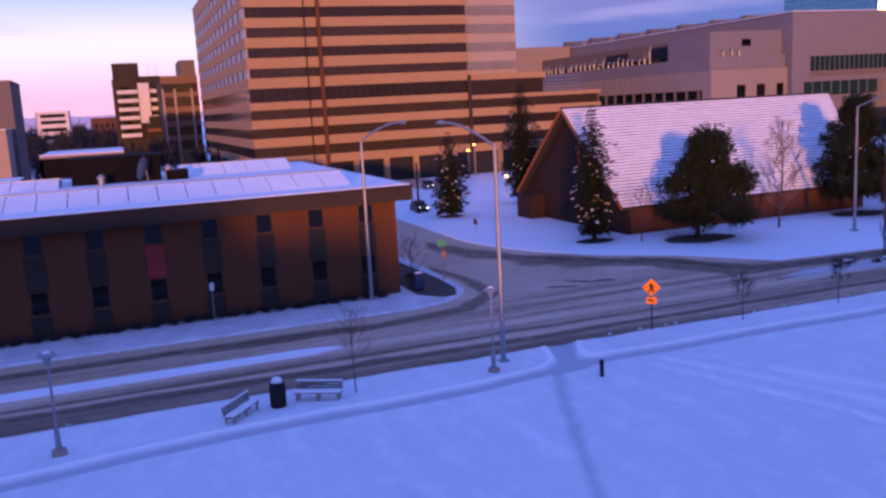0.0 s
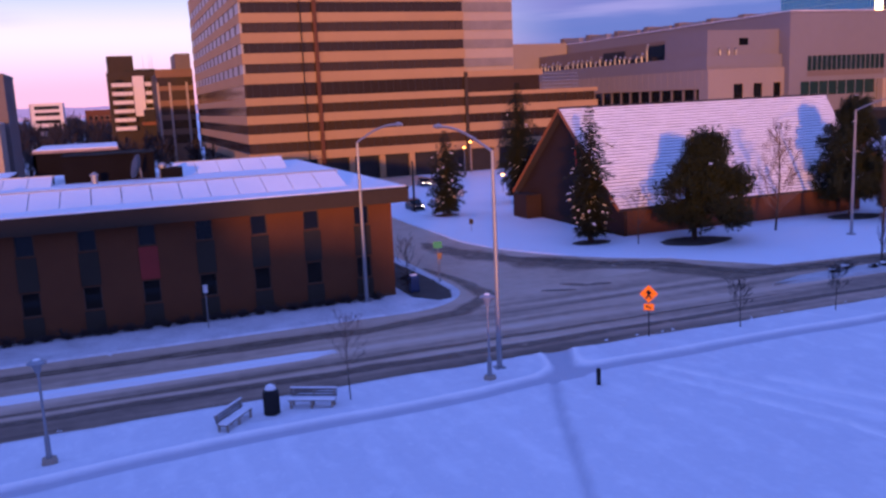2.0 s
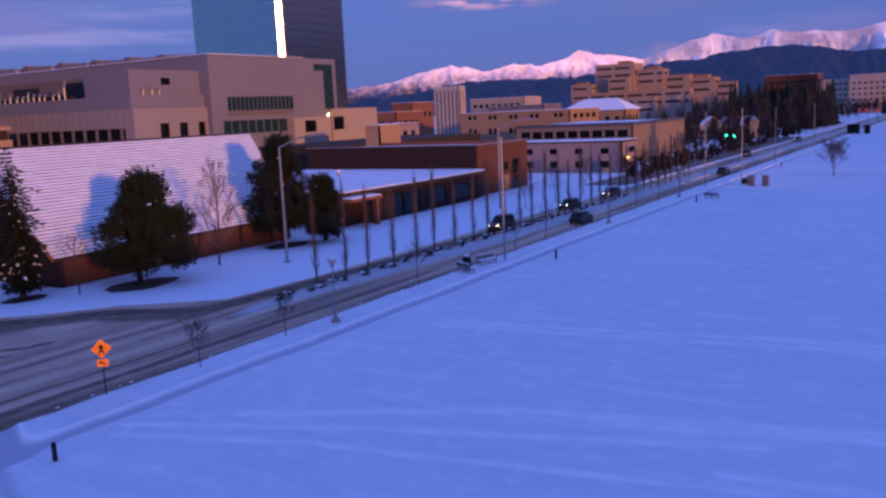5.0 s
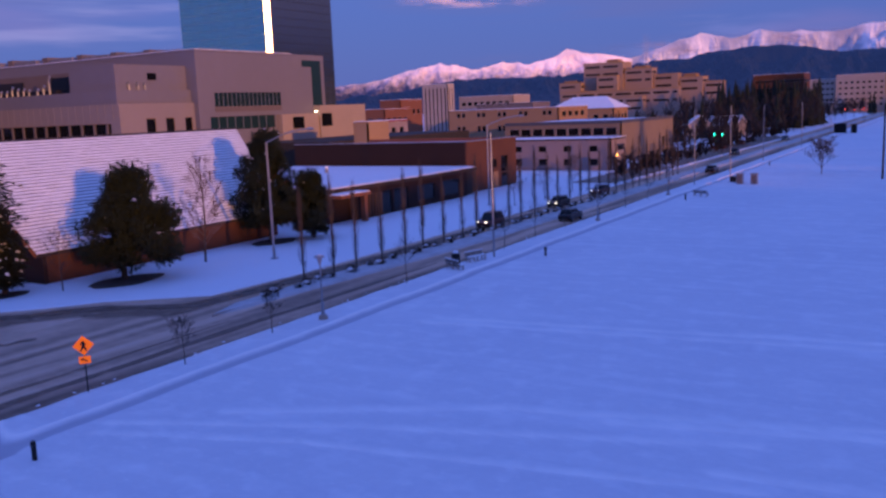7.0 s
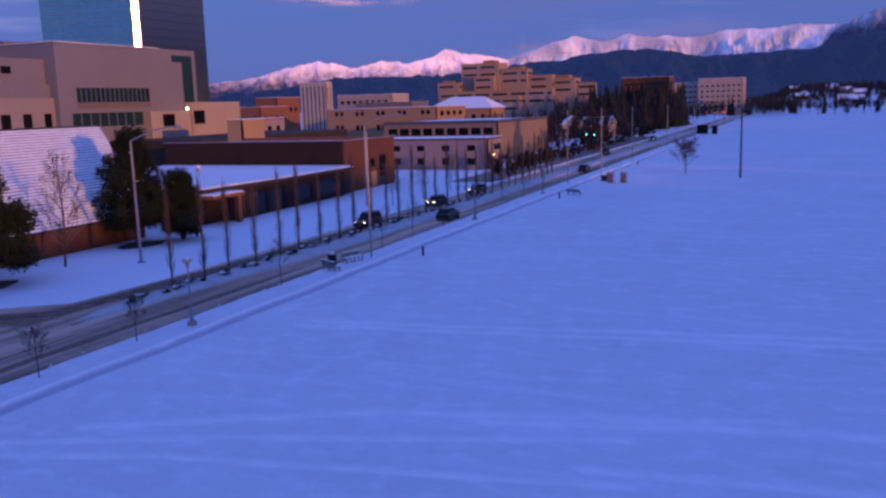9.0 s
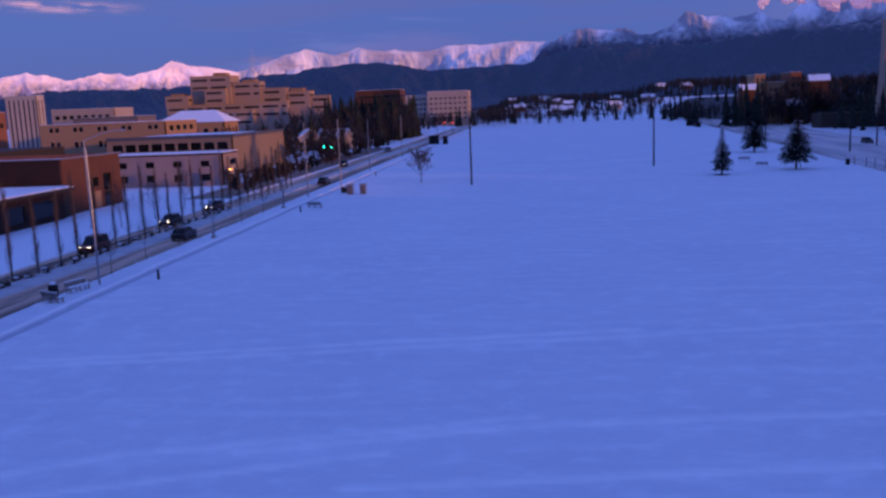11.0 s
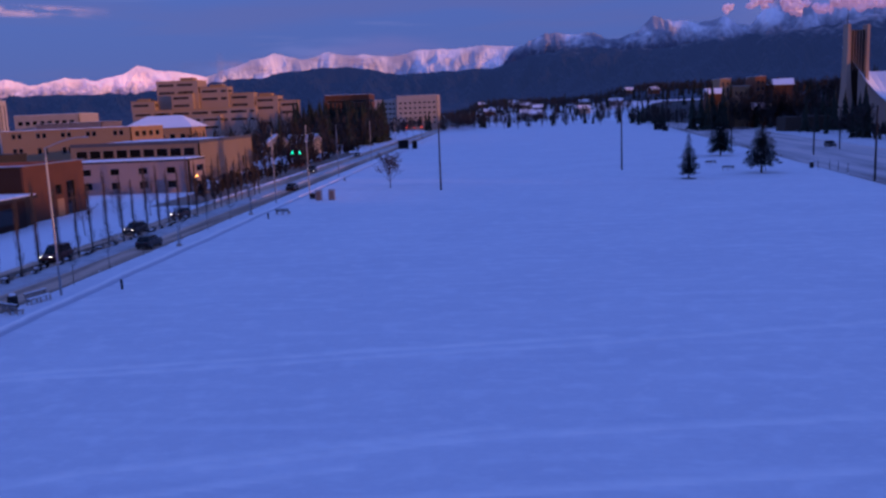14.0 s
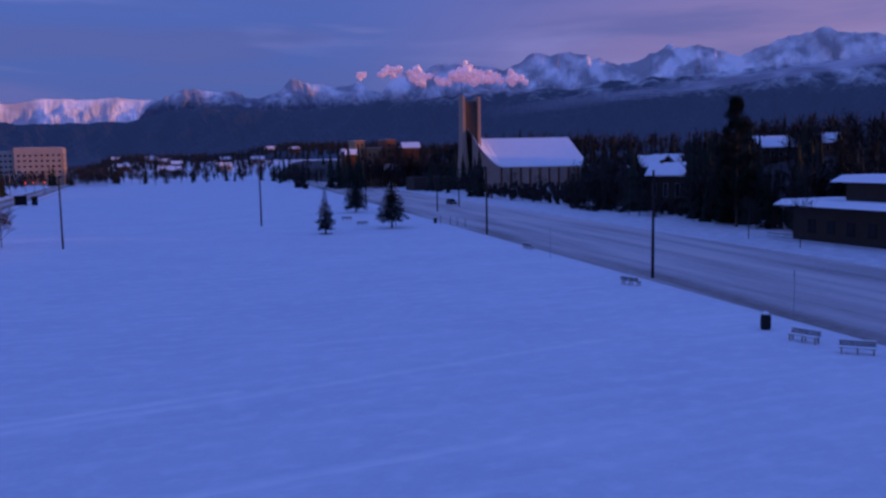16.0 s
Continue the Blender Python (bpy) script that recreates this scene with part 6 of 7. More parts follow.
for x, y, lab in ((149.3, 33.8, "grey cabinet standing in the snow"), (149.3, 31.5, "grey cabinet standing in the snow")):
    t = thing("utility_cabinet", (x, y, 0), lab, "cabinet", "grey cabinets")
    part("body", boxes((x - 0.55, x + 0.55, y - 0.5, y + 0.5, -0.1, 1.7)), STEEL, t)
    part("door", boxes((x - 0.58, x - 0.55, y - 0.42, y + 0.42, 0.1, 1.55)), MAUVE, t)
    part("cap", boxes((x - 0.62, x + 0.62, y - 0.57, y + 0.57, 1.704, 1.8)), STEEL, t)
t = thing("dark_box", (153, 35.5, 0), "low dark chest beside the path", "box")
part("body", boxes((152.2, 153.8, 34.9, 36.1, -0.1, 0.8)), BLACKPLASTIC, t)
part("lid", boxes((152.1, 153.9, 34.8, 36.2, 0.804, 0.9)), BLACKPLASTIC, t)
for x, y, w, h, lab in ((345, 40.2, 2.0, 3.3, "dark park shelter beside the avenue"), (342.5, 35.4, 0.9, 3.0, "narrow dark kiosk beside the avenue"), (463, -83, 3.0, 3.0, "dark shelter at the southern edge of the park"), (440, -81.5, 1.2, 2.2, "narrow dark kiosk at the southern edge of the park")):
    t = thing("park_shelter", (x, y, 0), lab, "shelter", "dark shelters")
    part("wall", boxes((x + 1.0, x + 1.2, y - w, y + w, -0.1, h)), BLACKPLASTIC, t)
    part("roof", boxes((x - 1.3, x + 1.4, y - w - 0.25, y + w + 0.25, h + 0.004, h + 0.2)), DARKMETAL, t)
    for v in (-w, w - 0.15):
        part("side_panel", boxes((x - 0.4, x + 0.99, y + v, y + v + 0.15, -0.1, h)), BLACKPLASTIC, t)
        part("post", boxes((x - 1.1, x - 0.95, y + v, y + v + 0.15, -0.1, h)), BLACKPLASTIC, t)


# ---- cars ----
def car(x, y, rz, paint, label, lights=True, big=False):
    """Parked-looking car or estate: shaped body, glazed cabin, wheels, lamps."""
    t = thing("car", (0, 0, 0), label, "car", "cars on the avenue")
    top = 1.72 if big else 1.46
    L, W = (4.6, 0.92) if big else (4.5, 0.88)

    def loft(sections, name, mat, parent, lab=""):
        bm = bmesh.new()
        rings = []
        for u, hw, z0, z1 in sections:
            rings.append([bm.verts.new(p) for p in ((u, -hw, z0), (u, hw, z0), (u, hw * 1.02, (z0 + z1) / 2), (u, hw * 0.93, z1), (u, -hw * 0.93, z1), (u, -hw * 1.02, (z0 + z1) / 2))])
        for a, c in zip(rings, rings[1:]):
            for k in range(6):
                bm.faces.new((a[k], a[(k + 1) % 6], c[(k + 1) % 6], c[k]))
        bm.faces.new(rings[0][::-1])
        bm.faces.new(rings[-1])
        bmesh.ops.bevel(bm, geom=bm.edges[:], offset=0.04, segments=2, profile=0.5, affect="EDGES")
        for f in bm.faces:
            f.smooth = True
        return part(name, bm, mat, parent, lab)

    h = L / 2
    loft([(-h, W * 0.86, 0.42, 0.86), (-h + 0.25, W, 0.28, 0.95), (-h * 0.3, W, 0.26, 0.98), (h * 0.42, W, 0.26, 0.95), (h - 0.35, W * 0.97, 0.28, 0.84), (h, W * 0.82, 0.4, 0.72)], "body", paint, t)
    rear = -h + (0.12 if big else 0.35)
    loft([(rear, W * 0.8, 0.92, 1.1), (rear + 0.35, W * 0.82, 0.93, top - 0.06), (-0.2, W * 0.84, 0.93, top), (0.45, W * 0.83, 0.93, top - 0.04), (h * 0.58, W * 0.8, 0.9, 0.98)], "cabin", GLASS_DARK, t, "dark glazed cabin")
    part("roof", boxes((rear + 0.4, 0.42, -W * 0.74, W * 0.74, top - 0.015, top + 0.03)), paint, t)
    for u in (-h * 0.62, h * 0.62):
        for s in (-1, 1):
            w = part("wheel", tubes(([(u, s * W * 0.78, 0.32), (u, s * (W + 0.01), 0.32)], [0.32, 0.32]), n=16), BLACKPLASTIC, t)
            part("rim", tubes(([(u, s * (W + 0.005), 0.32), (u, s * (W + 0.02), 0.32)], [0.19, 0.17]), n=10), STEEL, w)
    for s in (-1, 1):
        part("headlight", boxes((h - 0.12, h - 0.02, s * W * 0.62 - 0.13, s * W * 0.62 + 0.13, 0.62, 0.76)), HEADGLOW if lights else STEEL, t)
        part("tail_light", boxes((-h + 0.0, -h + 0.08, s * W * 0.66 - 0.1, s * W * 0.66 + 0.1, 0.7, 0.86)), PANEL_RED, t)
        part("mirror", boxes((h * 0.42, h * 0.42 + 0.14, s * (W + 0.1) - 0.08, s * (W + 0.1) + 0.08, 0.95, 1.08)), paint, t)
    t.matrix_basis = pose(x, y, ROAD_Z, 0, 0, rz)
    return t


REDCAR = material("dark_red_paint", (0.09, 0.02, 0.018), 0.35, (0.07, 0.016, 0.015), 1, 0.8, 8, spec=0.5)
BLACKCAR = material("black_car_paint", (0.015, 0.015, 0.018), 0.3, (0.012, 0.012, 0.014), 1, 0.8, 8, spec=0.5)
GREYCAR = material("grey_car_paint", (0.12, 0.12, 0.13), 0.35, (0.09, 0.09, 0.1), 1, 0.8, 8, spec=0.5)
car(93.3, 51.6, 180, REDCAR, "dark red estate car with headlights on", True, True)
car(114.3, 51.6, 180, BLACKCAR, "black car with headlights on", True)
car(101.0, 44.2, 0, BLACKCAR, "dark saloon car driving along the avenue", False)
car(131.0, 51.6, 180, REDCAR, "dark red car with headlights on", True)
car(173, 44.2, 0, BLACKCAR, "dark car far down the avenue", False)
car(226, 51.6, 180, BLACKCAR, "dark car with headlights far down the avenue", True, True)
car(300, 51.6, 180, GREYCAR, "grey car with headlights far down the avenue", True)
car(253.8, -92, 186, BLACKCAR, "dark car on the southern avenue", False, True)
car(205, 69, 90, GREYCAR, "grey car parked beside the pale block", False)
car(208.5, 70, 90, BLACKCAR, "dark car parked beside the pale block", False)
car(212, 70.5, 90, REDCAR, "dark red car parked beside the tan block", False)
for k, (x, y, rz) in enumerate(((216, 60, 0), (222, 60.5, 4), (252, 62, 90), (256, 62, 92), (262, 63, 88), (275, 60, 0), (290, 60, 5), (168, 61, 2))):
    car(x, y, rz, (BLACKCAR, GREYCAR, REDCAR)[k % 3], "parked car on a snowy lot by the avenue", False, k % 2 == 0)
car(37.6, 109, -95, BLACKCAR, "dark car with headlights on the side street", True)
car(49.5, 138, -100, GREYCAR, "grey car with headlights beyond the hall", True)


def signal(x, y, h, mat, label, face=-90):
    t = thing("traffic_signal", (0, 0, 0), label, "traffic light", "traffic lights")
    part("pole", tubes(([(0, 0, -0.1), (0, 0, h)], [0.1, 0.08]), n=8), DARKMETAL, t)
    hd = part("signal_head", boxes((-0.2, 0.2, -0.35, -0.1, h - 1.1, h)), BLACKPLASTIC, t)
    part("lens", boxes((-0.16, 0.16, -0.38, -0.352, h - 0.5, h - 0.12)), mat, hd)
    t.matrix_basis = pose(x, y, 0, 0, 0, face)


signal(232, 56, 5.2, GREENGLOW, "traffic signal showing green over the crossing", -76)
signal(236, 59, 5.2, GREENGLOW, "traffic signal showing green over the crossing", -76)
signal(480, 44, 6, REDGLOW, "red traffic signal far down the avenue", -90)
signal(490, 50, 6, REDGLOW, "red traffic signal far down the avenue", -90)
signal(500, 55, 6, REDGLOW, "red traffic signal far down the avenue", -90)
signal(505, 47, 6, REDGLOW, "red traffic signal far down the avenue", -90)
straight_pole(36.6, 106.3, 6.6, "dark post beside the side street", WOODPOLE, "", 0.16, "dark_post")


def sodium_lamp(x, y, h):
    t = thing("lit_lamp", (x, y, 0), "lit orange street lamp on a post", "street lamp", "lit lamps")
    part("pole", tubes(([(x, y, -0.1), (x, y, h)], [0.09, 0.07]), n=8), STEEL, t)
    part("lantern", tubes(([(x, y, h - 0.12), (x, y, h + 0.12)], [0.22, 0.22]), n=10), LAMPGLOW, t)


# the first lamp is added for an orange spot of light at the motel
for x, y, h in ((171, 63, 3.6), (57.5, 149, 4.2), (63, 152, 5.2), (56, 120, 2.6), (66, 156, 6.0)):
    sodium_lamp(x, y, h)

# ---- southern side: second church, houses, woods ----
def fin_church():
    bd = thing("modern_church", (366, -165, 0), "modern church with twin-finned tower and swooping snowy roof", "church")

    def fin(y, top, foot, spread):
        """A curved concrete fin, leaning out towards its foot."""
        bm = bmesh.new()
        rings = []
        for i in range(11):
            u = i / 10
            z = -0.2 + (top + 0.2) * u
            w, out = 0.55 + foot * (1 - u) ** 3, spread * (1 - u) ** 2
            rings.append([bm.verts.new(p) for p in ((374 - out, y - w, z), (379, y - w, z), (379, y + w, z), (374 - out, y + w, z))])
        for a, c in zip(rings, rings[1:]):
            for k in range(4):
                bm.faces.new((a[k], a[(k + 1) % 4], c[(k + 1) % 4], c[k]))
        bm.faces.new(rings[-1])
        return bm

    part("tower_fin", fin(-143.6, 43.0, 2.6, 3.0), SANDSTONE, bd, "pale concrete tower fin")
    part("tower_fin", fin(-151.4, 42.5, 0.5, 0.5), SANDSTONE, bd, "pale concrete tower fin")
    part("tower_screen", boxes((376, 377, -150.6, -144.4, -0.2, 40.5)), FASCIA, bd, "dark slatted screen")
    for i in range(5):
        part("screen_slat", boxes((375.6, 376, -149.6 + 1.1 * i, -149.4 + 1.1 * i, 24, 40.5)), SANDSTONE, bd)
    part("cross_mast", tubes(([(376, -143.5, 43.0), (376, -143.5, 49)], [0.2, 0.1]), n=6), DARKMETAL, bd)
    bm = bmesh.new()
    n = 20
    top, low, under = [], [], []
    for i in range(n + 1):
        u = i / n
        y, x = -145.5 - 50.5 * u, 374 - 17 * u
        ridge = 23.5 + 12 * max(0, 1 - u * 4.2) ** 2
        eave = 10.4 + 14 * max(0, 1 - u * 4.0) ** 1.6
        top.append(bm.verts.new((x + 14, y, ridge)))
        low.append(bm.verts.new((x - 6, y, eave)))
        under.append((x - 5.2, y, eave - 0.5))
    for i in range(n):
        bm.faces.new((low[i], low[i + 1], top[i + 1], top[i]))
    edge = [bm.verts.new((v.co.x, v.co.y, v.co.z - 0.7)) for v in low]
    for i in range(n):
        bm.faces.new((edge[i], edge[i + 1], low[i + 1], low[i]))
    part("roof", bm, SNOW_ROOF, bd, "swooping snow-covered roof")
    bm = bmesh.new()
    up = [bm.verts.new(p) for p in under]
    foot = [bm.verts.new((p[0], p[1], -0.2)) for p in under]
    for i in range(n):
        bm.faces.new((foot[i], foot[i + 1], up[i + 1], up[i]))
    part("nave_wall", bm, SANDSTONE, bd, "brown concrete nave wall")
    for y in np.arange(-158, -192, -4.2):
        x = 374 - 17 * (-145.5 - y) / 50.5 - 5.4
        part("buttress", boxes((x - 0.4, x + 0.4, y - 0.3, y + 0.3, -0.2, 9.6)), DARKRUST, bd)
    part("nave_core", boxes((376, 388, -194, -150, -0.2, 10)), BRICK, bd)
    part("low_hall", boxes((372, 384, -138, -118, -0.2, 6)), FASCIA, bd)


fin_church()
plain_block("sunlit_flats", "tan block of flats catching the low sun", 457, 475, -118, -112.5, 24.5, TAN, [], grid_windows(0.4, 5, 2, 1.2, [(14, 16), (18, 20), (21.5, 23)]), group="flats in low sun")
plain_block("sunlit_flats", "lower tan block of flats in the sun", 455, 475, -127, -118.4, 20.5, TAN, [], grid_windows(0.5, 8, 3, 1.2, [(12, 14), (16, 18)]), group="flats in low sun")
plain_block("sunlit_flats", "rust-coloured block of flats glowing in low sun", 453, 470, -134.5, -129, 24.8, ORANGE, [], grid_windows(0.5, 5, 2, 1.2, [(14, 16), (18, 20), (21.5, 23)]), group="flats in low sun")
plain_block("sunlit_flats", "brown block of flats under snowy roof", 451, 468, -145, -135, 20.5, DARKRUST, [], grid_windows(0.5, 9, 3, 1.4, [(12, 14), (16, 18)]), group="flats in low sun")


def hill(x, y):
    """The wooded slope that rises south of the park."""
    u = max(0.0, min(1.0, (-118 - 85 * math.exp(-((x - 362) / 75) ** 2) - y) / 110))
    return 15 * u * u * (3 - 2 * u) * max(0.0, min(1.0, (x - 100) / 60))


def rise_east(x, y):
    """The ground that climbs gently beyond the end of the park."""
    u = max(0.0, min(1.0, (x - 820) / 480)) * max(0.0, min(1.0, (75 - y) / 60))
    return 17 * u * u * (3 - 2 * u)


bm = bmesh.new()
rows = [[bm.verts.new((x, y, rise_east(x, y) - (0.25 if x < 821 else 0))) for y in range(-420, 90, 15)] for x in range(820, 1500, 20)]
for a, c in zip(rows, rows[1:]):
    for j in range(len(a) - 1):
        bm.faces.new((a[j], c[j], c[j + 1], a[j + 1]))
tagged(mesh_object("hillside", bm, SNOW), "snowy suburb rising beyond the park", "ground", kind="structure")
bm = bmesh.new()
rows = [[bm.verts.new((x, y, hill(x, y) - 0.3 * max(0.0, 1 - hill(x, y)))) for y in range(-118, -700, -12)] for x in range(100, 1300, 25)]
for a, c in zip(rows, rows[1:]):
    for j in range(len(a) - 1):
        bm.faces.new((a[j], a[j + 1], c[j + 1], c[j]))
tagged(mesh_object("hillside", bm, BRUSH), "dark brushy wooded hillside south of the park", "ground", kind="structure")


def gable_house(x, y, w, d, h, rise, rz, mat, label, group="houses south of the park"):
    t = thing("house", (0, 0, 0), label, "house", group)
    part("wall", boxes((-w / 2, w / 2, -d / 2, d / 2, -0.3, h)), mat, t)
    for s in (-1, 1):
        bm = bmesh.new()
        a = [bm.verts.new(p) for p in ((-w / 2 - 0.5, s * (d / 2 + 0.6), h - 0.3), (w / 2 + 0.5, s * (d / 2 + 0.6), h - 0.3), (w / 2 + 0.5, 0, h + rise), (-w / 2 - 0.5, 0, h + rise))]
        c = [bm.verts.new(v.co + Vector((0, 0, 0.35))) for v in a]
        bm.faces.new(c)
        bm.faces.new(a[::-1])
        for i in range(4):
            j = (i + 1) % 4
            bm.faces.new((a[i], a[j], c[j], c[i]))
        part("roof", bm, SNOW_ROOF, t, "snow-covered roof slope")
    for s in (-1, 1):
        bm = bmesh.new()
        a = [bm.verts.new(p) for p in ((s * w / 2, -d / 2, h), (s * w / 2, d / 2, h), (s * w / 2, 0, h + rise))]
        bm.faces.new(a)
        part("gable", bm, mat, t)
    for u in np.arange(-w / 2 + 1.5, w / 2 - 1, 3.0):
        wnd = part("window", boxes((u, u + 1.2, d / 2, d / 2 + 0.06, h * 0.35, h * 0.75)), STEEL, t)
        part("pane", boxes((u + 0.08, u + 1.12, d / 2 + 0.02, d / 2 + 0.07, h * 0.35 + 0.08, h * 0.75 - 0.08)), GLASS_DARK, wnd)
    part("chimney", boxes((w * 0.2, w * 0.2 + 0.8, -0.4, 0.4, h, h + rise + 1.0)), BRICK, t)
    t.matrix_basis = pose(x, y, hill(x, y) + rise_east(x, y), 0, 0, rz)


# long two-tier house facing the avenue
t = thing("long_house", (104, -106, 0), "long dark house with two snow-covered roof tiers", "house")
part("wall", boxes((80, 116, -112, -101, -0.3, 5.6)), FASCIA, t)
part("upper_wall", boxes((80, 108, -112, -104, 5.6, 9.4)), FASCIA, t)
part("lower_roof", slab(bmesh.new(), [(79, -113), (118, -113), (118, -98.5), (79, -98.5)], 5.6, 6.5, 1.4), SNOW_ROOF, t, "snow-covered lower roof")
part("upper_roof", slab(bmesh.new(), [(79, -113), (110, -113), (110, -102.5), (79, -102.5)], 9.4, 10.5, 2.0), SNOW_ROOF, t, "snow-covered upper roof")
for x in np.arange(83, 114, 4):
    part("window", boxes((x, x + 1.6, -101, -100.9, 1.2, 3.4)), GLASS_DARK, t)
part("railing", boxes((80, 118, -97.6, -97.5, 0.9, 1.0), (80, 118, -97.6, -97.5, 0.4, 0.46)), DARKMETAL, t)
SOUTH_HOUSES = [(192, -130, 10, 9, 8.6, 2.8, 40, FASCIA), (253, -165, 13, 9, 6.6, 3.4, 12, FASCIA), (306, -208, 15, 9, 6.5, 3.0, 64, FASCIA), (231, -196, 12, 9, 5, 3.2, 75, FASCIA), (220, -208, 7, 7, 4.0, 2.6, 30, DARKRUST), (184, -142, 6, 6, 6.5, 2.2, 10, FASCIA)]
for x, y, w, d, h, r, rz, mt in SOUTH_HOUSES:
    gable_house(x, y, w, d, h, r, rz, mt, "dark house with snow-covered gable roof among bare trees")
for x, y, w, d, h, r, rz in ((330, 87.5, 13, 10, 4.4, 3.6, 20), (340, 79.5, 12, 9, 4.0, 3.4, 75)):
    gable_house(x, y, w, d, h, r, rz, CREAM, "pale house with snow-covered roof beside the avenue", "houses beside the avenue")
rnd = random.Random(57)
for k in range(13):
    x, y = 930 + 30 * k + rnd.uniform(-8, 8), rnd.uniform(-150, 45)
    gable_house(x, y * x / 800, rnd.uniform(9, 16), 9, rnd.uniform(4, 6.5), rnd.uniform(2.6, 4), rnd.uniform(60, 120), (FASCIA, PINKWALL, CREAM, DARKRUST)[k % 4], "low house with snow-covered roof beyond the park", "houses beyond the park")


CLEAR = [(362, -172, 3.3), (192, -130, 0.9), (253, -165, 1.0), (306, -208, 0.8), (231, -196, 0.9), (220, -208, 0.5)]


def opens(x, y):
    """Gaps in the trees through which the nearest houses show."""
    for cx, cy, w in CLEAR:
        if x * x + y * y < cx * cx + cy * cy + 900 and abs(math.degrees(math.atan2(y, x) - math.atan2(cy, cx))) < w:
            return True
    return False


def woods(name, label, regions, seed, conifers, mat):
    """Far trees, too many to count: stacked ragged cones, or trunks with sprays of twigs."""
    rnd = random.Random(seed)
    vs, fs = [], []
    for x0, x1, y0, y1, n, ha, hb in regions:
        for _ in range(n):
            x, y, h = rnd.uniform(x0, x1), rnd.uniform(y0, y1), rnd.uniform(ha, hb)
            if y < -60 and opens(x, y):
                h = min(h, 3.4)
            i = len(vs)
            g = hill(x, y) + rise_east(x, y)
            first = len(vs)
            if not conifers:
                vs += [Vector((x - 0.012 * h, y, -0.2)), Vector((x + 0.012 * h, y + 0.01 * h, -0.2)), Vector((x, y, h * 0.8))]
                fs.append((i, i + 1, i + 2))
            if conifers:
                r = h * rnd.uniform(0.13, 0.2)
                for k in range(7):
                    u = k / 7
                    z, rr = h * (0.04 + 0.88 * u), r * (1 - u) + 0.15
                    i = len(vs)
                    m = 9
                    vs.append(Vector((x, y, z + h * 0.2)))
                    for j in range(m):
                        a = 6.283 * j / m + rnd.uniform(-0.2, 0.2)
                        q = rr * rnd.uniform(0.6, 1.2)
                        vs.append(Vector((x + q * math.cos(a), y + q * math.sin(a), z - rnd.uniform(0, 0.06) * h)))
                    fs += [(i, i + 1 + j, i + 1 + (j + 1) % m) for j in range(m)]
            else:
                r = h * rnd.uniform(0.18, 0.3)
                for k in range(44):
                    a, e = rnd.uniform(0, 6.283), rnd.uniform(0.1, 1.3)
                    b = Vector((x, y, h * rnd.uniform(0.2, 0.75)))
                    d = Vector((math.cos(a) * math.cos(e), math.sin(a) * math.cos(e), math.sin(e))) * r * rnd.uniform(0.7, 1.5)
                    s = Vector((-math.sin(a), math.cos(a), 0)) * rnd.uniform(0.05, 0.22)
                    i = len(vs)
                    vs += [b - s * 0.5, b + s * 0.5, b + d + s * 1.5, b + d * 1.15 - s]
                    fs.append((i, i + 1, i + 2, i + 3))
            for v in vs[first:]:
                v.z += g
    ob = from_lists(name, vs, fs, mat, None)
    return tagged(ob, label, "woods", kind="stuff")


# unseen blocks added to keep low sun off park and street
for k, (x0, x1, h) in enumerate(((-330, -250, 23), (-248, -170, 24), (-168, -110, 23.5), (-108, -76, 23.0), (-74, -65, 19.5), (-63, -46, 15.6), (-44, 14, 16.6), (16, 44, 18.5), (46, 74, 16.5))):
    plain_block("shade_block", "unseen brick block added to shade the park", x0, x1, -128, -114, h, BRICK, [], [], group="apartment blocks south of the park")
# the wooded south side, whose trees also keep low sun off the park
BARE_SOUTH = [(118, 300, -150, -114, 380, 8, 14), (300, 420, -140, -122, 40, 5, 9), (80, 140, -140, -116, 90, 9, 15), (122, 180, -117, -108, 30, 4, 9), (175, 270, -124, -114, 40, 4, 9), (260, 300, -134, -122, 40, 4, 9), (120, 520, -230, -150, 900, 8, 14), (120, 900, -330, -230, 800, 9, 15)]
BARE_EAST = [(470, 700, -118, -96, 60, 7, 12), (720, 830, -100, 40, 90, 5, 10), (800, 960, -190, 60, 70, 6, 12), (960, 1420, -360, 70, 1100, 8, 14), (418, 450, -150, -112, 56, 13, 20), (600, 720, 8, 44, 60, 8, 14)]
SPRUCE_SOUTH = [(84, 130, -140, -116, 26, 12, 17), (126, 175, -118, -110, 18, 7, 13), (175, 300, -126, -116, 34, 7, 14), (130, 200, -150, -116, 60, 12, 18), (150, 330, -240, -118, 120, 10, 17), (320, 520, -260, -118, 120, 11, 20)]
SPRUCE_EAST = [(560, 720, -120, -88, 18, 9, 16), (820, 980, -200, 50, 16, 8, 14), (980, 1400, -330, 50, 220, 8, 17), (640, 800, -80, 40, 12, 7, 13), (425, 446, -108, -94, 6, 20, 26)]
woods("bare_trees", "dark leafless trees along the southern avenue", BARE_SOUTH, 31, False, WOODS)
woods("bare_trees", "dark leafless trees at the far end of the park", BARE_EAST, 36, False, WOODS)
woods("conifers", "dark spruces along the southern avenue", SPRUCE_SOUTH, 32, True, NEEDLE)
woods("conifers", "dark spruces at the far end of the park", SPRUCE_EAST, 37, True, NEEDLE)
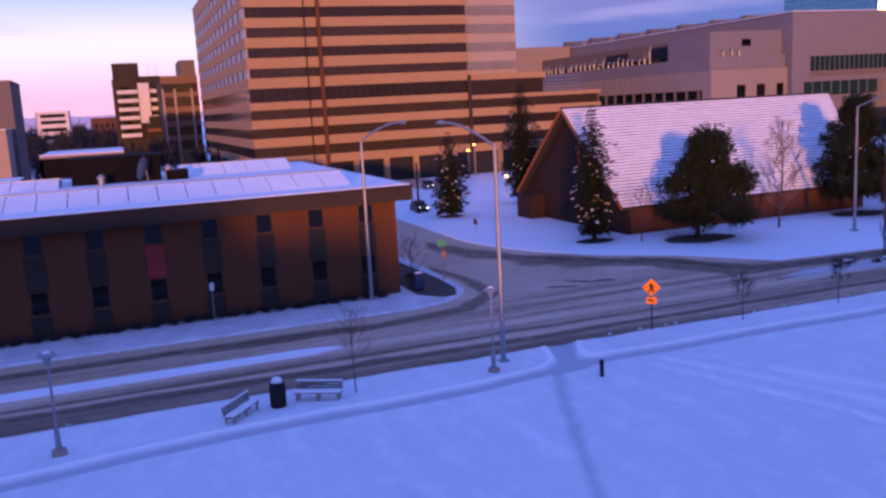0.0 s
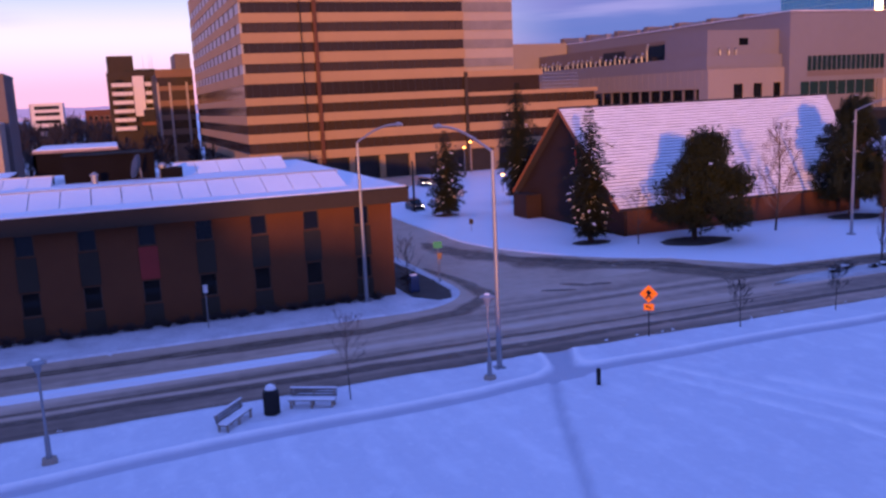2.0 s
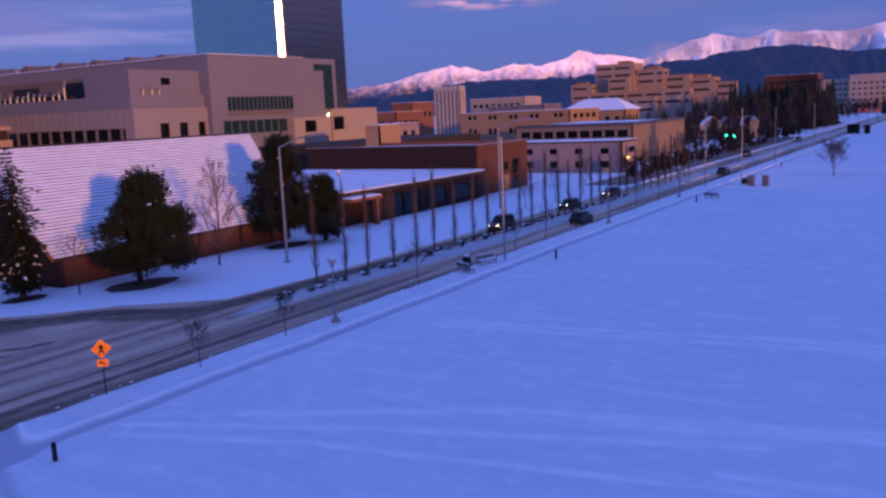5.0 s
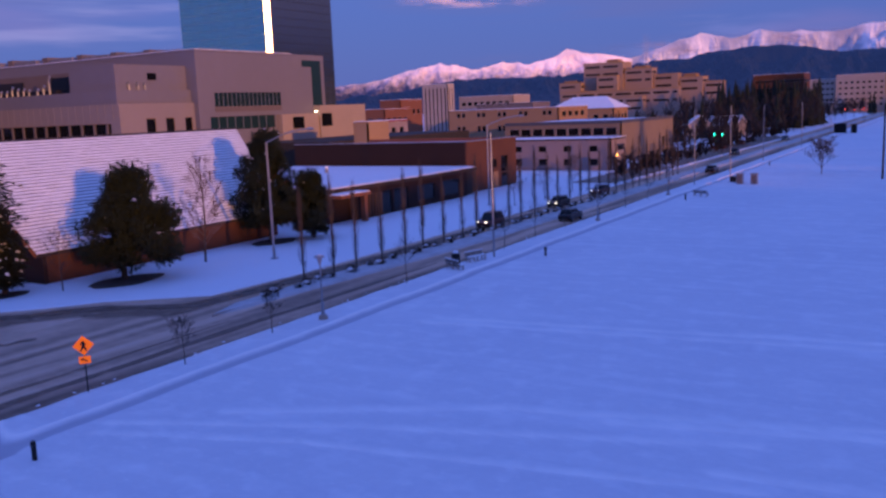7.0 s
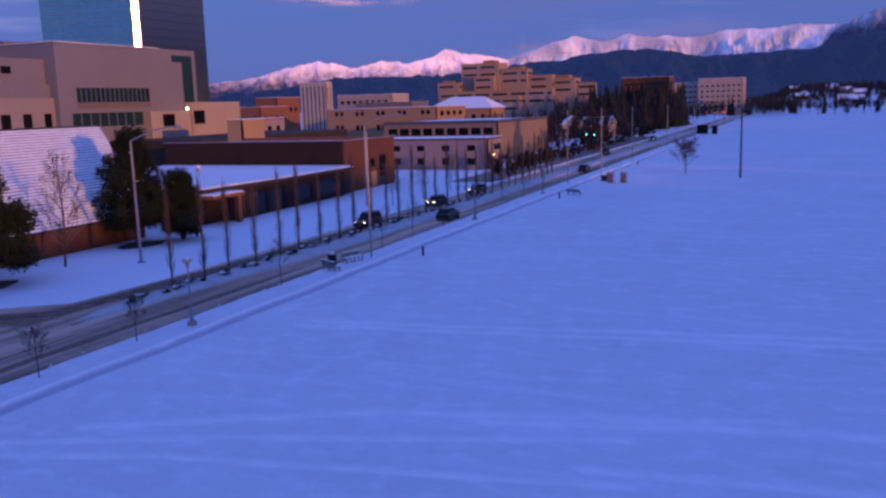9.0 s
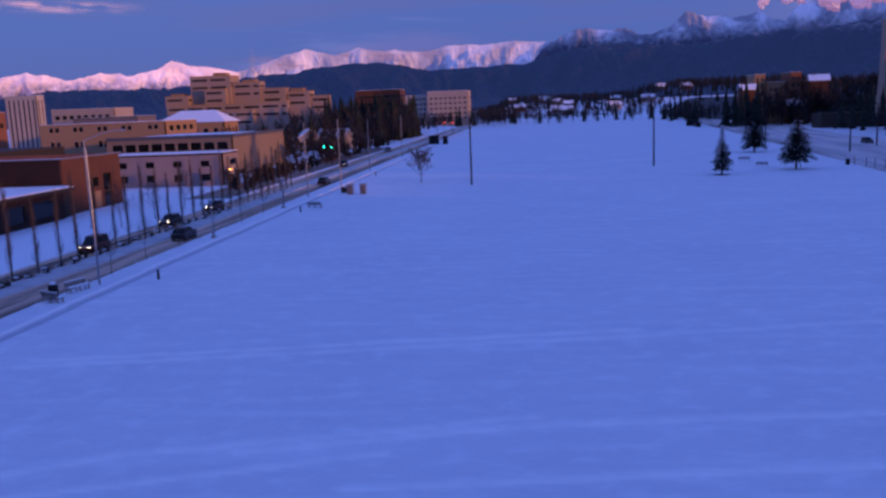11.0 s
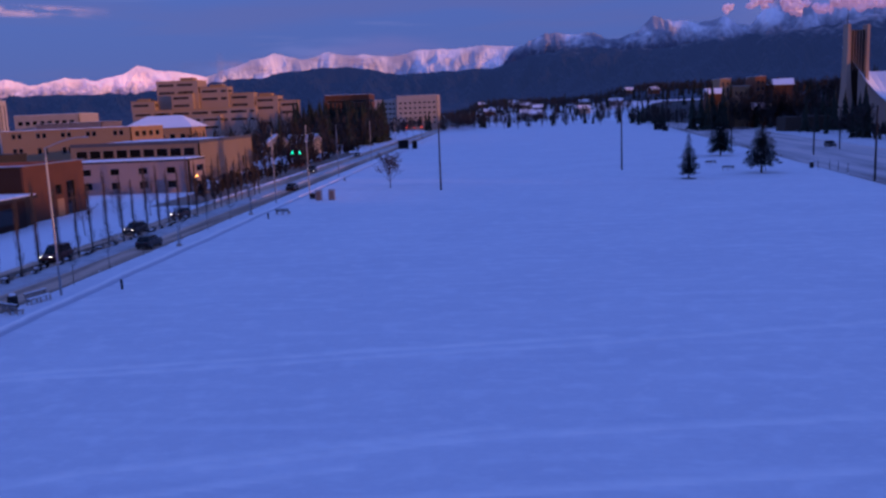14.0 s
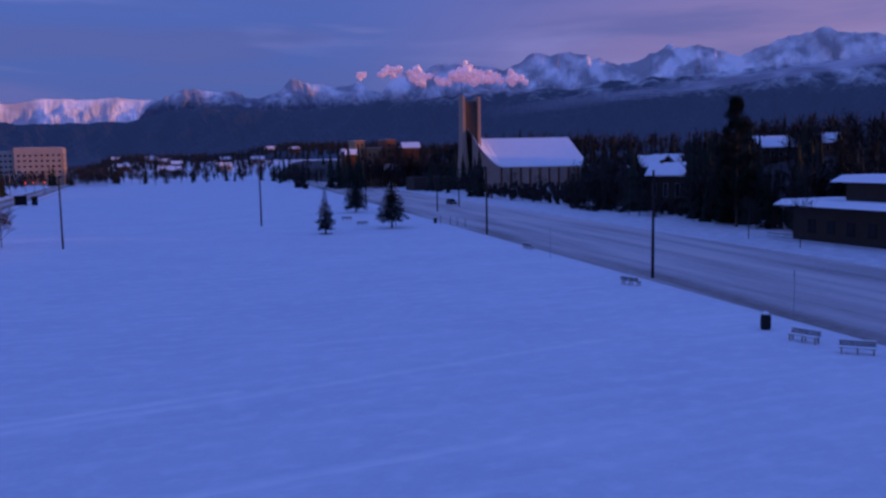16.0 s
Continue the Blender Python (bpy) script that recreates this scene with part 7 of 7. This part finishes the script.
woods("bare_trees", "dark leafless trees beyond the avenue", [(232, 330, 62, 76, 26, 6, 10), (150, 206, 54.5, 57.5, 40, 2.5, 5), (206, 330, 55, 62, 70, 3, 7), (330, 470, 58, 104, 120, 9, 17), (255, 330, 76, 110, 30, 7, 12), (470, 700, 60, 75, 40, 7, 12), (700, 1300, 60, 300, 160, 8, 15)], 33, False, WOODS)
woods("conifers", "dark spruces beyond the avenue", [(345, 470, 62, 100, 60, 10, 18), (425, 468, 62, 106, 110, 14, 24), (280, 330, 84, 108, 14, 9, 14), (640, 720, 40, 60, 8, 10, 16)], 34, True, NEEDLE)
woods("bare_trees", "bare trees among the western rooftops", [(-60, 20, 175, 290, 190, 6, 10), (-70, 20, 330, 445, 240, 8, 14), (-110, 30, 480, 900, 420, 9, 16)], 35, False, WOODS)


for k, (x, y, h, r) in enumerate(((146, -112, 19, 3.6), (133, -110.5, 14, 3.4), (153, -116, 20, 3.8), (121, -108, 9, 2.4), (206, -119, 15, 3.2), (231, -123, 13, 3), (127, -122, 22, 3.6), (160, -125, 21, 3.4), (112, -118, 21, 3.5))):
    conifer("spruce", x, y, h, r, 500 + k, "tall dark spruce beside the southern avenue", bare=0.06, layers=int(h * 1.6), tufts=7, taper=2.6, group="spruces beside the southern avenue")
round_pine("pine", 139.5, -108.5, 25.6, 9.4, 590, "tall broad dark pine beside the southern avenue", 0.1, NEEDLE, 80, 0.0)
for k, (x, y, h) in enumerate(((119, -94.5, 6.5), (104, -91.5, 7), (177, -108, 8.5), (186, -111, 9), (197, -112.5, 8), (214, -114, 9), (240, -116, 8), (266, -119, 9))):
    bare_tree("garden_tree", x, y, h, 520 + k, "leafless garden tree beside the southern avenue", WOODS, 0.55, 3, 0.09, "garden trees", 0.2, 0.4)

# low dark hedges on the southern verge
for k, (ax, ay, bx, by) in enumerate(((322, -135, 300, -132), (279, -127, 258, -122.5), (232, -120, 186, -112.6), (212, -111.4, 194, -109.6))):
    t = thing("hedge", ((ax + bx) / 2, (ay + by) / 2, 0), "low dark leafless hedge in snow beside the southern avenue", "hedge", "hedges beside the southern avenue")
    rnd = random.Random(700 + k)
    vs, fs = [], []
    for i in range(260):
        u = rnd.random()
        c = Vector((ax + (bx - ax) * u + rnd.gauss(0, 0.3), ay + (by - ay) * u + rnd.gauss(0, 0.5), rnd.uniform(0.1, 1.0)))
        spike_clump(vs, fs, c, 0.5, rnd, 6, -0.3, 0.8)
    from_lists("twigs", vs, fs, WOODS, t)

# single trees along the far end of the park
rnd = random.Random(91)
for k in range(22):
    x, y = rnd.uniform(600, 740), -92 + 6.2 * k + rnd.uniform(-3, 3)
    if k % 5 == 2:
        conifer("spruce", x, y, rnd.uniform(11, 17), 2.6, 600 + k, "dark spruce at the far end of the park", layers=18, tufts=6, group="trees at the far end of the park")
    else:
        bare_tree("bare_tree", x, y, rnd.uniform(8, 13), 600 + k, "leafless tree at the far end of the park", WOODS, 0.6, 3, 0.2, "trees at the far end of the park", 0.15, 0.4)


for x, y, w, d, h, r, rz in ((448, -141, 9, 7, 20.6, 2.6, 80), (452, -108, 8, 7, 17.5, 2.4, 95), (440, -128, 9, 8, 9, 3, 85)):
    gable_house(x, y, w, d, h, r, rz, DARKRUST, "tall brown house with snow-covered gable roof", "houses beside the flats")


# ---- mountains ----
def mountain_material(name, snow_from, snow_to, rock, haze, bare=0.0, sun_glow=0.0):
    m = bpy.data.materials.new(name)
    m.use_nodes = True
    n, l = m.node_tree.nodes, m.node_tree.links
    b = n["Principled BSDF"]
    tc, sep, nz, big = n.new("ShaderNodeTexCoord"), n.new("ShaderNodeSeparateXYZ"), n.new("ShaderNodeTexNoise"), n.new("ShaderNodeTexNoise")
    l.new(tc.outputs["Object"], sep.inputs[0])
    for t, s in ((nz, 0.03), (big, 0.008)):
        t.inputs["Scale"].default_value, t.inputs["Detail"].default_value = s, 8
        l.new(tc.outputs["Object"], t.inputs["Vector"])
    add = n.new("ShaderNodeMath")
    add.operation = "MULTIPLY_ADD"
    l.new(nz.outputs[0], add.inputs[0])
    add.inputs[1].default_value = 160
    l.new(sep.outputs["Z"], add.inputs[2])
    r = n.new("ShaderNodeMapRange")
    r.inputs["From Min"].default_value, r.inputs["From Max"].default_value = snow_from + 80, snow_to + 80
    l.new(add.outputs[0], r.inputs[0])
    patch, both = n.new("ShaderNodeMapRange"), n.new("ShaderNodeMath")
    patch.inputs["From Min"].default_value, patch.inputs["From Max"].default_value, patch.inputs["To Min"].default_value = 0.42, 0.6, bare
    l.new(big.outputs[0], patch.inputs[0])
    both.operation = "MULTIPLY"
    l.new(r.outputs[0], both.inputs[0])
    l.new(patch.outputs[0], both.inputs[1])
    mix = n.new("ShaderNodeMix")
    mix.data_type = "RGBA"
    mix.inputs[6].default_value, mix.inputs[7].default_value = (*rock, 1), (0.93, 0.89, 0.88, 1)
    l.new(both.outputs[0], mix.inputs[0])
    l.new(mix.outputs[2], b.inputs["Base Color"])
    b.inputs["Roughness"].default_value, b.inputs["Specular IOR Level"].default_value = 0.9, 0.1
    # distance haze added over the whole range as emission
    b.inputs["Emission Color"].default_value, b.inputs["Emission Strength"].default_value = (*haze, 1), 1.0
    # pink of the low sun put into the snow's emission
    if sun_glow:
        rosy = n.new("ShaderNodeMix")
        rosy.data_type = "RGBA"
        rosy.inputs[6].default_value, rosy.inputs[7].default_value = (*haze, 1), (sun_glow, sun_glow * 0.36, sun_glow * 0.44, 1)
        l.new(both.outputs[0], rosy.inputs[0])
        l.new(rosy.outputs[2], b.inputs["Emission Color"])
    return m


def range_of(name, label, radius, h0, h1, peaks, rough, seed, mat, depth=500, jag=0.3, relief=0.0):
    """A mountain range as seen round the horizon: summits and saddles by heading and elevation in degrees, broken up by ridged noise."""
    bm = bmesh.new()
    n, m = 760, 30
    hs, es = [p[0] for p in peaks], [p[1] for p in peaks]
    rows = []
    for i in range(n + 1):
        h = h0 + (h1 - h0) * i / n
        e = float(np.interp(h, hs, es))
        crest = e + jag * (noise.ridged_multi_fractal((h * 0.33, seed, 0.5), 0.8, 2.1, 6, 1.0, 2.0) - 1.15)
        col = []
        for j in range(m + 1):
            u = j / m
            rr = radius - depth * (1 - u)
            spur = noise.ridged_multi_fractal((h * 0.4 + 0.6 * u, u * 1.6 + seed, 1.7), 0.85, 2.0, 6, 1.0, 2.0) - 1.1
            z = 14 + radius * math.tan(radians(max(0.1, crest))) * (u ** 1.5) + rough * spur * math.sin(math.pi * min(1, u * 1.02)) * u - (30 if j == 0 else 0)
            if relief:
                q = noise.ridged_multi_fractal((h * 0.42 + 0.5 * u, u * 1.5 - h * 0.12 + seed, 4.2), 0.85, 2.2, 6, 1.0, 2.0) - 1.1
                rr -= relief * q * math.sin(math.pi * min(1, 0.12 + 0.88 * u))
            a = radians(h + 0.35 * noise.noise((u * 3, h * 0.4, seed)))
            col.append(bm.verts.new((rr * math.cos(a), rr * math.sin(a), z)))
        rows.append(col)
    for a, c in zip(rows, rows[1:]):
        for j in range(m):
            bm.faces.new((a[j], a[j + 1], c[j + 1], c[j]))
    return tagged(mesh_object(name, bm, mat), label, "mountains", kind="structure")


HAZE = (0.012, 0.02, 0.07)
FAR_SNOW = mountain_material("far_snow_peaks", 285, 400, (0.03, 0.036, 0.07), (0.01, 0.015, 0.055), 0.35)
# this snow gets its sunlit pink partly from added emission
LIT_SNOW = mountain_material("pink_glow_snow_peaks", 120, 230, (0.09, 0.09, 0.13), (0.012, 0.016, 0.06), 0.8, 0.36)
# dimmer copy of the sunlit snow: cloud shade put into its colours
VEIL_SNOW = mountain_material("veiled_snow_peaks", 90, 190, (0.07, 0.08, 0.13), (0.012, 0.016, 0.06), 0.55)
# mauve haze put into both base colour and emission here
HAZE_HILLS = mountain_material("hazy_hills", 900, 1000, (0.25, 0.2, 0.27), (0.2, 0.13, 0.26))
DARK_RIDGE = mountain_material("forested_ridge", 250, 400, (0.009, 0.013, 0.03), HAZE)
range_of("backdrop_mountains", "bright snow-covered range with pink sun glow added", 4700, 18.8, 62,
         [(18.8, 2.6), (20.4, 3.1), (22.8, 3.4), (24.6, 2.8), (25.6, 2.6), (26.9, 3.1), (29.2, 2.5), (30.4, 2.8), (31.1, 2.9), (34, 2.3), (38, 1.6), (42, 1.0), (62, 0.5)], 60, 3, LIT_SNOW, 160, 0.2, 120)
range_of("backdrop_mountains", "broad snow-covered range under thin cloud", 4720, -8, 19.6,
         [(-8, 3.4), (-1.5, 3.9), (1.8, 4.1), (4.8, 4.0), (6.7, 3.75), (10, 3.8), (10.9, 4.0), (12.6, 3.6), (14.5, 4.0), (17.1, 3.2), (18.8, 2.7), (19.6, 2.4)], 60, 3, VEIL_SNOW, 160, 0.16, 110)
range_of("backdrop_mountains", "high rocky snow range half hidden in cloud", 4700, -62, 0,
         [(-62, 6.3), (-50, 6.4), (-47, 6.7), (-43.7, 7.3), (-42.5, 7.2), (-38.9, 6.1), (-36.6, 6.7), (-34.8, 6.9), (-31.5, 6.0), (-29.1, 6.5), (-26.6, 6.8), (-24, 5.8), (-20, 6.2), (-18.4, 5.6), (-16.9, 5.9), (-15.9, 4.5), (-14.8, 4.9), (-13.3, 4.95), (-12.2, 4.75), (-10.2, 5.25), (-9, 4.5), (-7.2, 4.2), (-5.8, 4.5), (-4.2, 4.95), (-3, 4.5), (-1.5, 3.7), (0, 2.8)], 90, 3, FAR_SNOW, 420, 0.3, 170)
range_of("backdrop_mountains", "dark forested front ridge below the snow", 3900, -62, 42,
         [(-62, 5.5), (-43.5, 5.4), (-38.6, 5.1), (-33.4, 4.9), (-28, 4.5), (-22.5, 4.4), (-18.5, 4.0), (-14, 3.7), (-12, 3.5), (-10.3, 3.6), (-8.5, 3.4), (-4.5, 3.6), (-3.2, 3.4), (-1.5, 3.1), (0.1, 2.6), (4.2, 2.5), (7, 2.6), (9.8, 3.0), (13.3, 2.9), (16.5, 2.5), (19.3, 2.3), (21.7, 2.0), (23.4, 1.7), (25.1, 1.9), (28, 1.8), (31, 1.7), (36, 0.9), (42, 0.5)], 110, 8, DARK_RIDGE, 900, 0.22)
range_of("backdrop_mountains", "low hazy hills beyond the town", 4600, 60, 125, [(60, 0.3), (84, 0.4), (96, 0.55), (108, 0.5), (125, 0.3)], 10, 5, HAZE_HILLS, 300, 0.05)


# ---- clouds lying against the mountains ----
def cloud_material(name, colour, scale, low, high, rim):
    m = bpy.data.materials.new(name)
    m.use_nodes = True
    n, l = m.node_tree.nodes, m.node_tree.links
    n.clear()
    out, mix, clear, body = (n.new("ShaderNode" + k) for k in ("OutputMaterial", "MixShader", "BsdfTransparent", "BsdfDiffuse"))
    body.inputs["Color"].default_value = (*colour, 1)
    tc, mp, tex, r = n.new("ShaderNodeTexCoord"), n.new("ShaderNodeMapping"), n.new("ShaderNodeTexNoise"), n.new("ShaderNodeMapRange")
    mp.inputs["Scale"].default_value = scale
    l.new(tc.outputs["UV"], mp.inputs[0])
    l.new(mp.outputs[0], tex.inputs["Vector"])
    tex.inputs["Scale"].default_value, tex.inputs["Detail"].default_value = 1.0, 7
    r.inputs["From Min"].default_value, r.inputs["From Max"].default_value, r.inputs["To Max"].default_value = low, high, 0.9
    l.new(tex.outputs[0], r.inputs[0])
    sep = n.new("ShaderNodeSeparateXYZ")
    l.new(tc.outputs["UV"], sep.inputs[0])
    last = r.outputs[0]
    for axis in ("X", "Y"):
        a, b, c = n.new("ShaderNodeMath"), n.new("ShaderNodeMath"), n.new("ShaderNodeMath")
        a.operation, b.operation, c.operation = "PINGPONG", "MULTIPLY", "MULTIPLY"
        a.inputs[1].default_value, b.inputs[1].default_value, b.use_clamp = 0.5, rim, True
        l.new(sep.outputs[axis], a.inputs[0])
        l.new(a.outputs[0], b.inputs[0])
        l.new(b.outputs[0], c.inputs[0])
        l.new(last, c.inputs[1])
        last = c.outputs[0]
    l.new(last, mix.inputs[0])
    l.new(clear.outputs[0], mix.inputs[1])
    l.new(body.outputs[0], mix.inputs[2])
    l.new(mix.outputs[0], out.inputs[0])
    return m


def cloud_bank(name, label, radius, h0, h1, e0, e1, thick, mat):
    bm = bmesh.new()
    uv = bm.loops.layers.uv.new("UVMap")
    n = 40
    cols = []
    for i in range(n + 1):
        h, e = radians(h0 + (h1 - h0) * i / n), e0 + (e1 - e0) * i / n
        cols.append([(bm.verts.new((radius * math.cos(h), radius * math.sin(h), 14 + radius * math.tan(radians(e + s * thick)))), i / n, (s + 1) / 2) for s in (-1, 1)])
    for a, c in zip(cols, cols[1:]):
        q = (a[0], c[0], c[1], a[1])
        f = bm.faces.new([k[0] for k in q])
        for loop, k in zip(f.loops, q):
            loop[uv].uv = (k[1], k[2])
    ob = mesh_object(name, bm, mat)
    ob.visible_shadow = False
    return tagged(ob, label, "cloud", kind="structure")


# puffs against the high range, their sunlit pink added as emission: heaps of lumpy balls of cloud
CLOUD = material("pink_glow_cloud", (0.95, 0.93, 0.94), 1.0, (0.9, 0.88, 0.9), 0.004, 0.9, 6, spec=0.0)
_c = CLOUD.node_tree.nodes["Principled BSDF"].inputs  # far backdrop, the last sun's pink put in as emission
_c["Emission Color"].default_value, _c["Emission Strength"].default_value = (1.0, 0.3, 0.3, 1), 0.2
rnd = random.Random(71)
for h, e, size, n in ((-16.7, 5.75, 0.34, 7), (-18.3, 5.4, 0.42, 9), (-21.4, 5.6, 0.46, 9), (-22.4, 5.2, 0.34, 7), (-23.4, 5.3, 0.3, 6), (-24.7, 5.2, 0.3, 7), (-14.6, 5.5, 0.2, 5), (-20.0, 5.1, 0.28, 6)):
    bm = bmesh.new()
    for k in range(3 * n):
        a, up, r = radians(h + rnd.gauss(0, 0.95 * size)), e + rnd.gauss(0.0, 0.5 * size), 84 * size * rnd.uniform(0.2, 0.6)
        c = Vector((3930 * math.cos(a), 3930 * math.sin(a), 14 + 3930 * math.tan(radians(up))))
        ball = bmesh.ops.create_icosphere(bm, subdivisions=3, radius=r, matrix=Matrix.Translation(c))["verts"]
        for v in ball:
            d = v.co - c
            v.co = c + d * (1 + 0.6 * noise.fractal(v.co * (1.6 / r), 0.8, 2.1, 4))
    for f in bm.faces:
        f.smooth = True
    tagged(mesh_object("backdrop_clouds", bm, CLOUD), "cloud puffs against the mountains with pink sun glow added", "cloud", kind="structure")
cloud_bank("backdrop_clouds", "long low fog bank along the mountain foot", 2900, -22, -62, 2.9, 7.0, 0.45, cloud_material("fog", (0.5, 0.52, 0.6), (2.2, 0.6, 1), 0.25, 0.6, 3.0))
cloud_bank("backdrop_clouds", "thin cloud veil over the distant range", 4000, 21, 3, 3.2, 3.4, 0.6, cloud_material("veil_cloud", (0.5, 0.47, 0.6), (5, 1.0, 1), 0.46, 0.7, 3.0))
cloud_bank("backdrop_clouds", "pink-edged cloud high over the distant range", 4600, 34, 24, 6.9, 6.7, 0.42, cloud_material("rosy_cloud", (0.85, 0.82, 0.85), (3.2, 1.2, 1), 0.42, 0.6, 3.0))
cloud_bank("backdrop_clouds", "thin white steam plume rising from the town", 3400, 18.1, 17.5, 3.0, 3.0, 1.3, cloud_material("steam", (0.5, 0.5, 0.56), (1.2, 3.0, 1), 0.3, 0.75, 2.2))
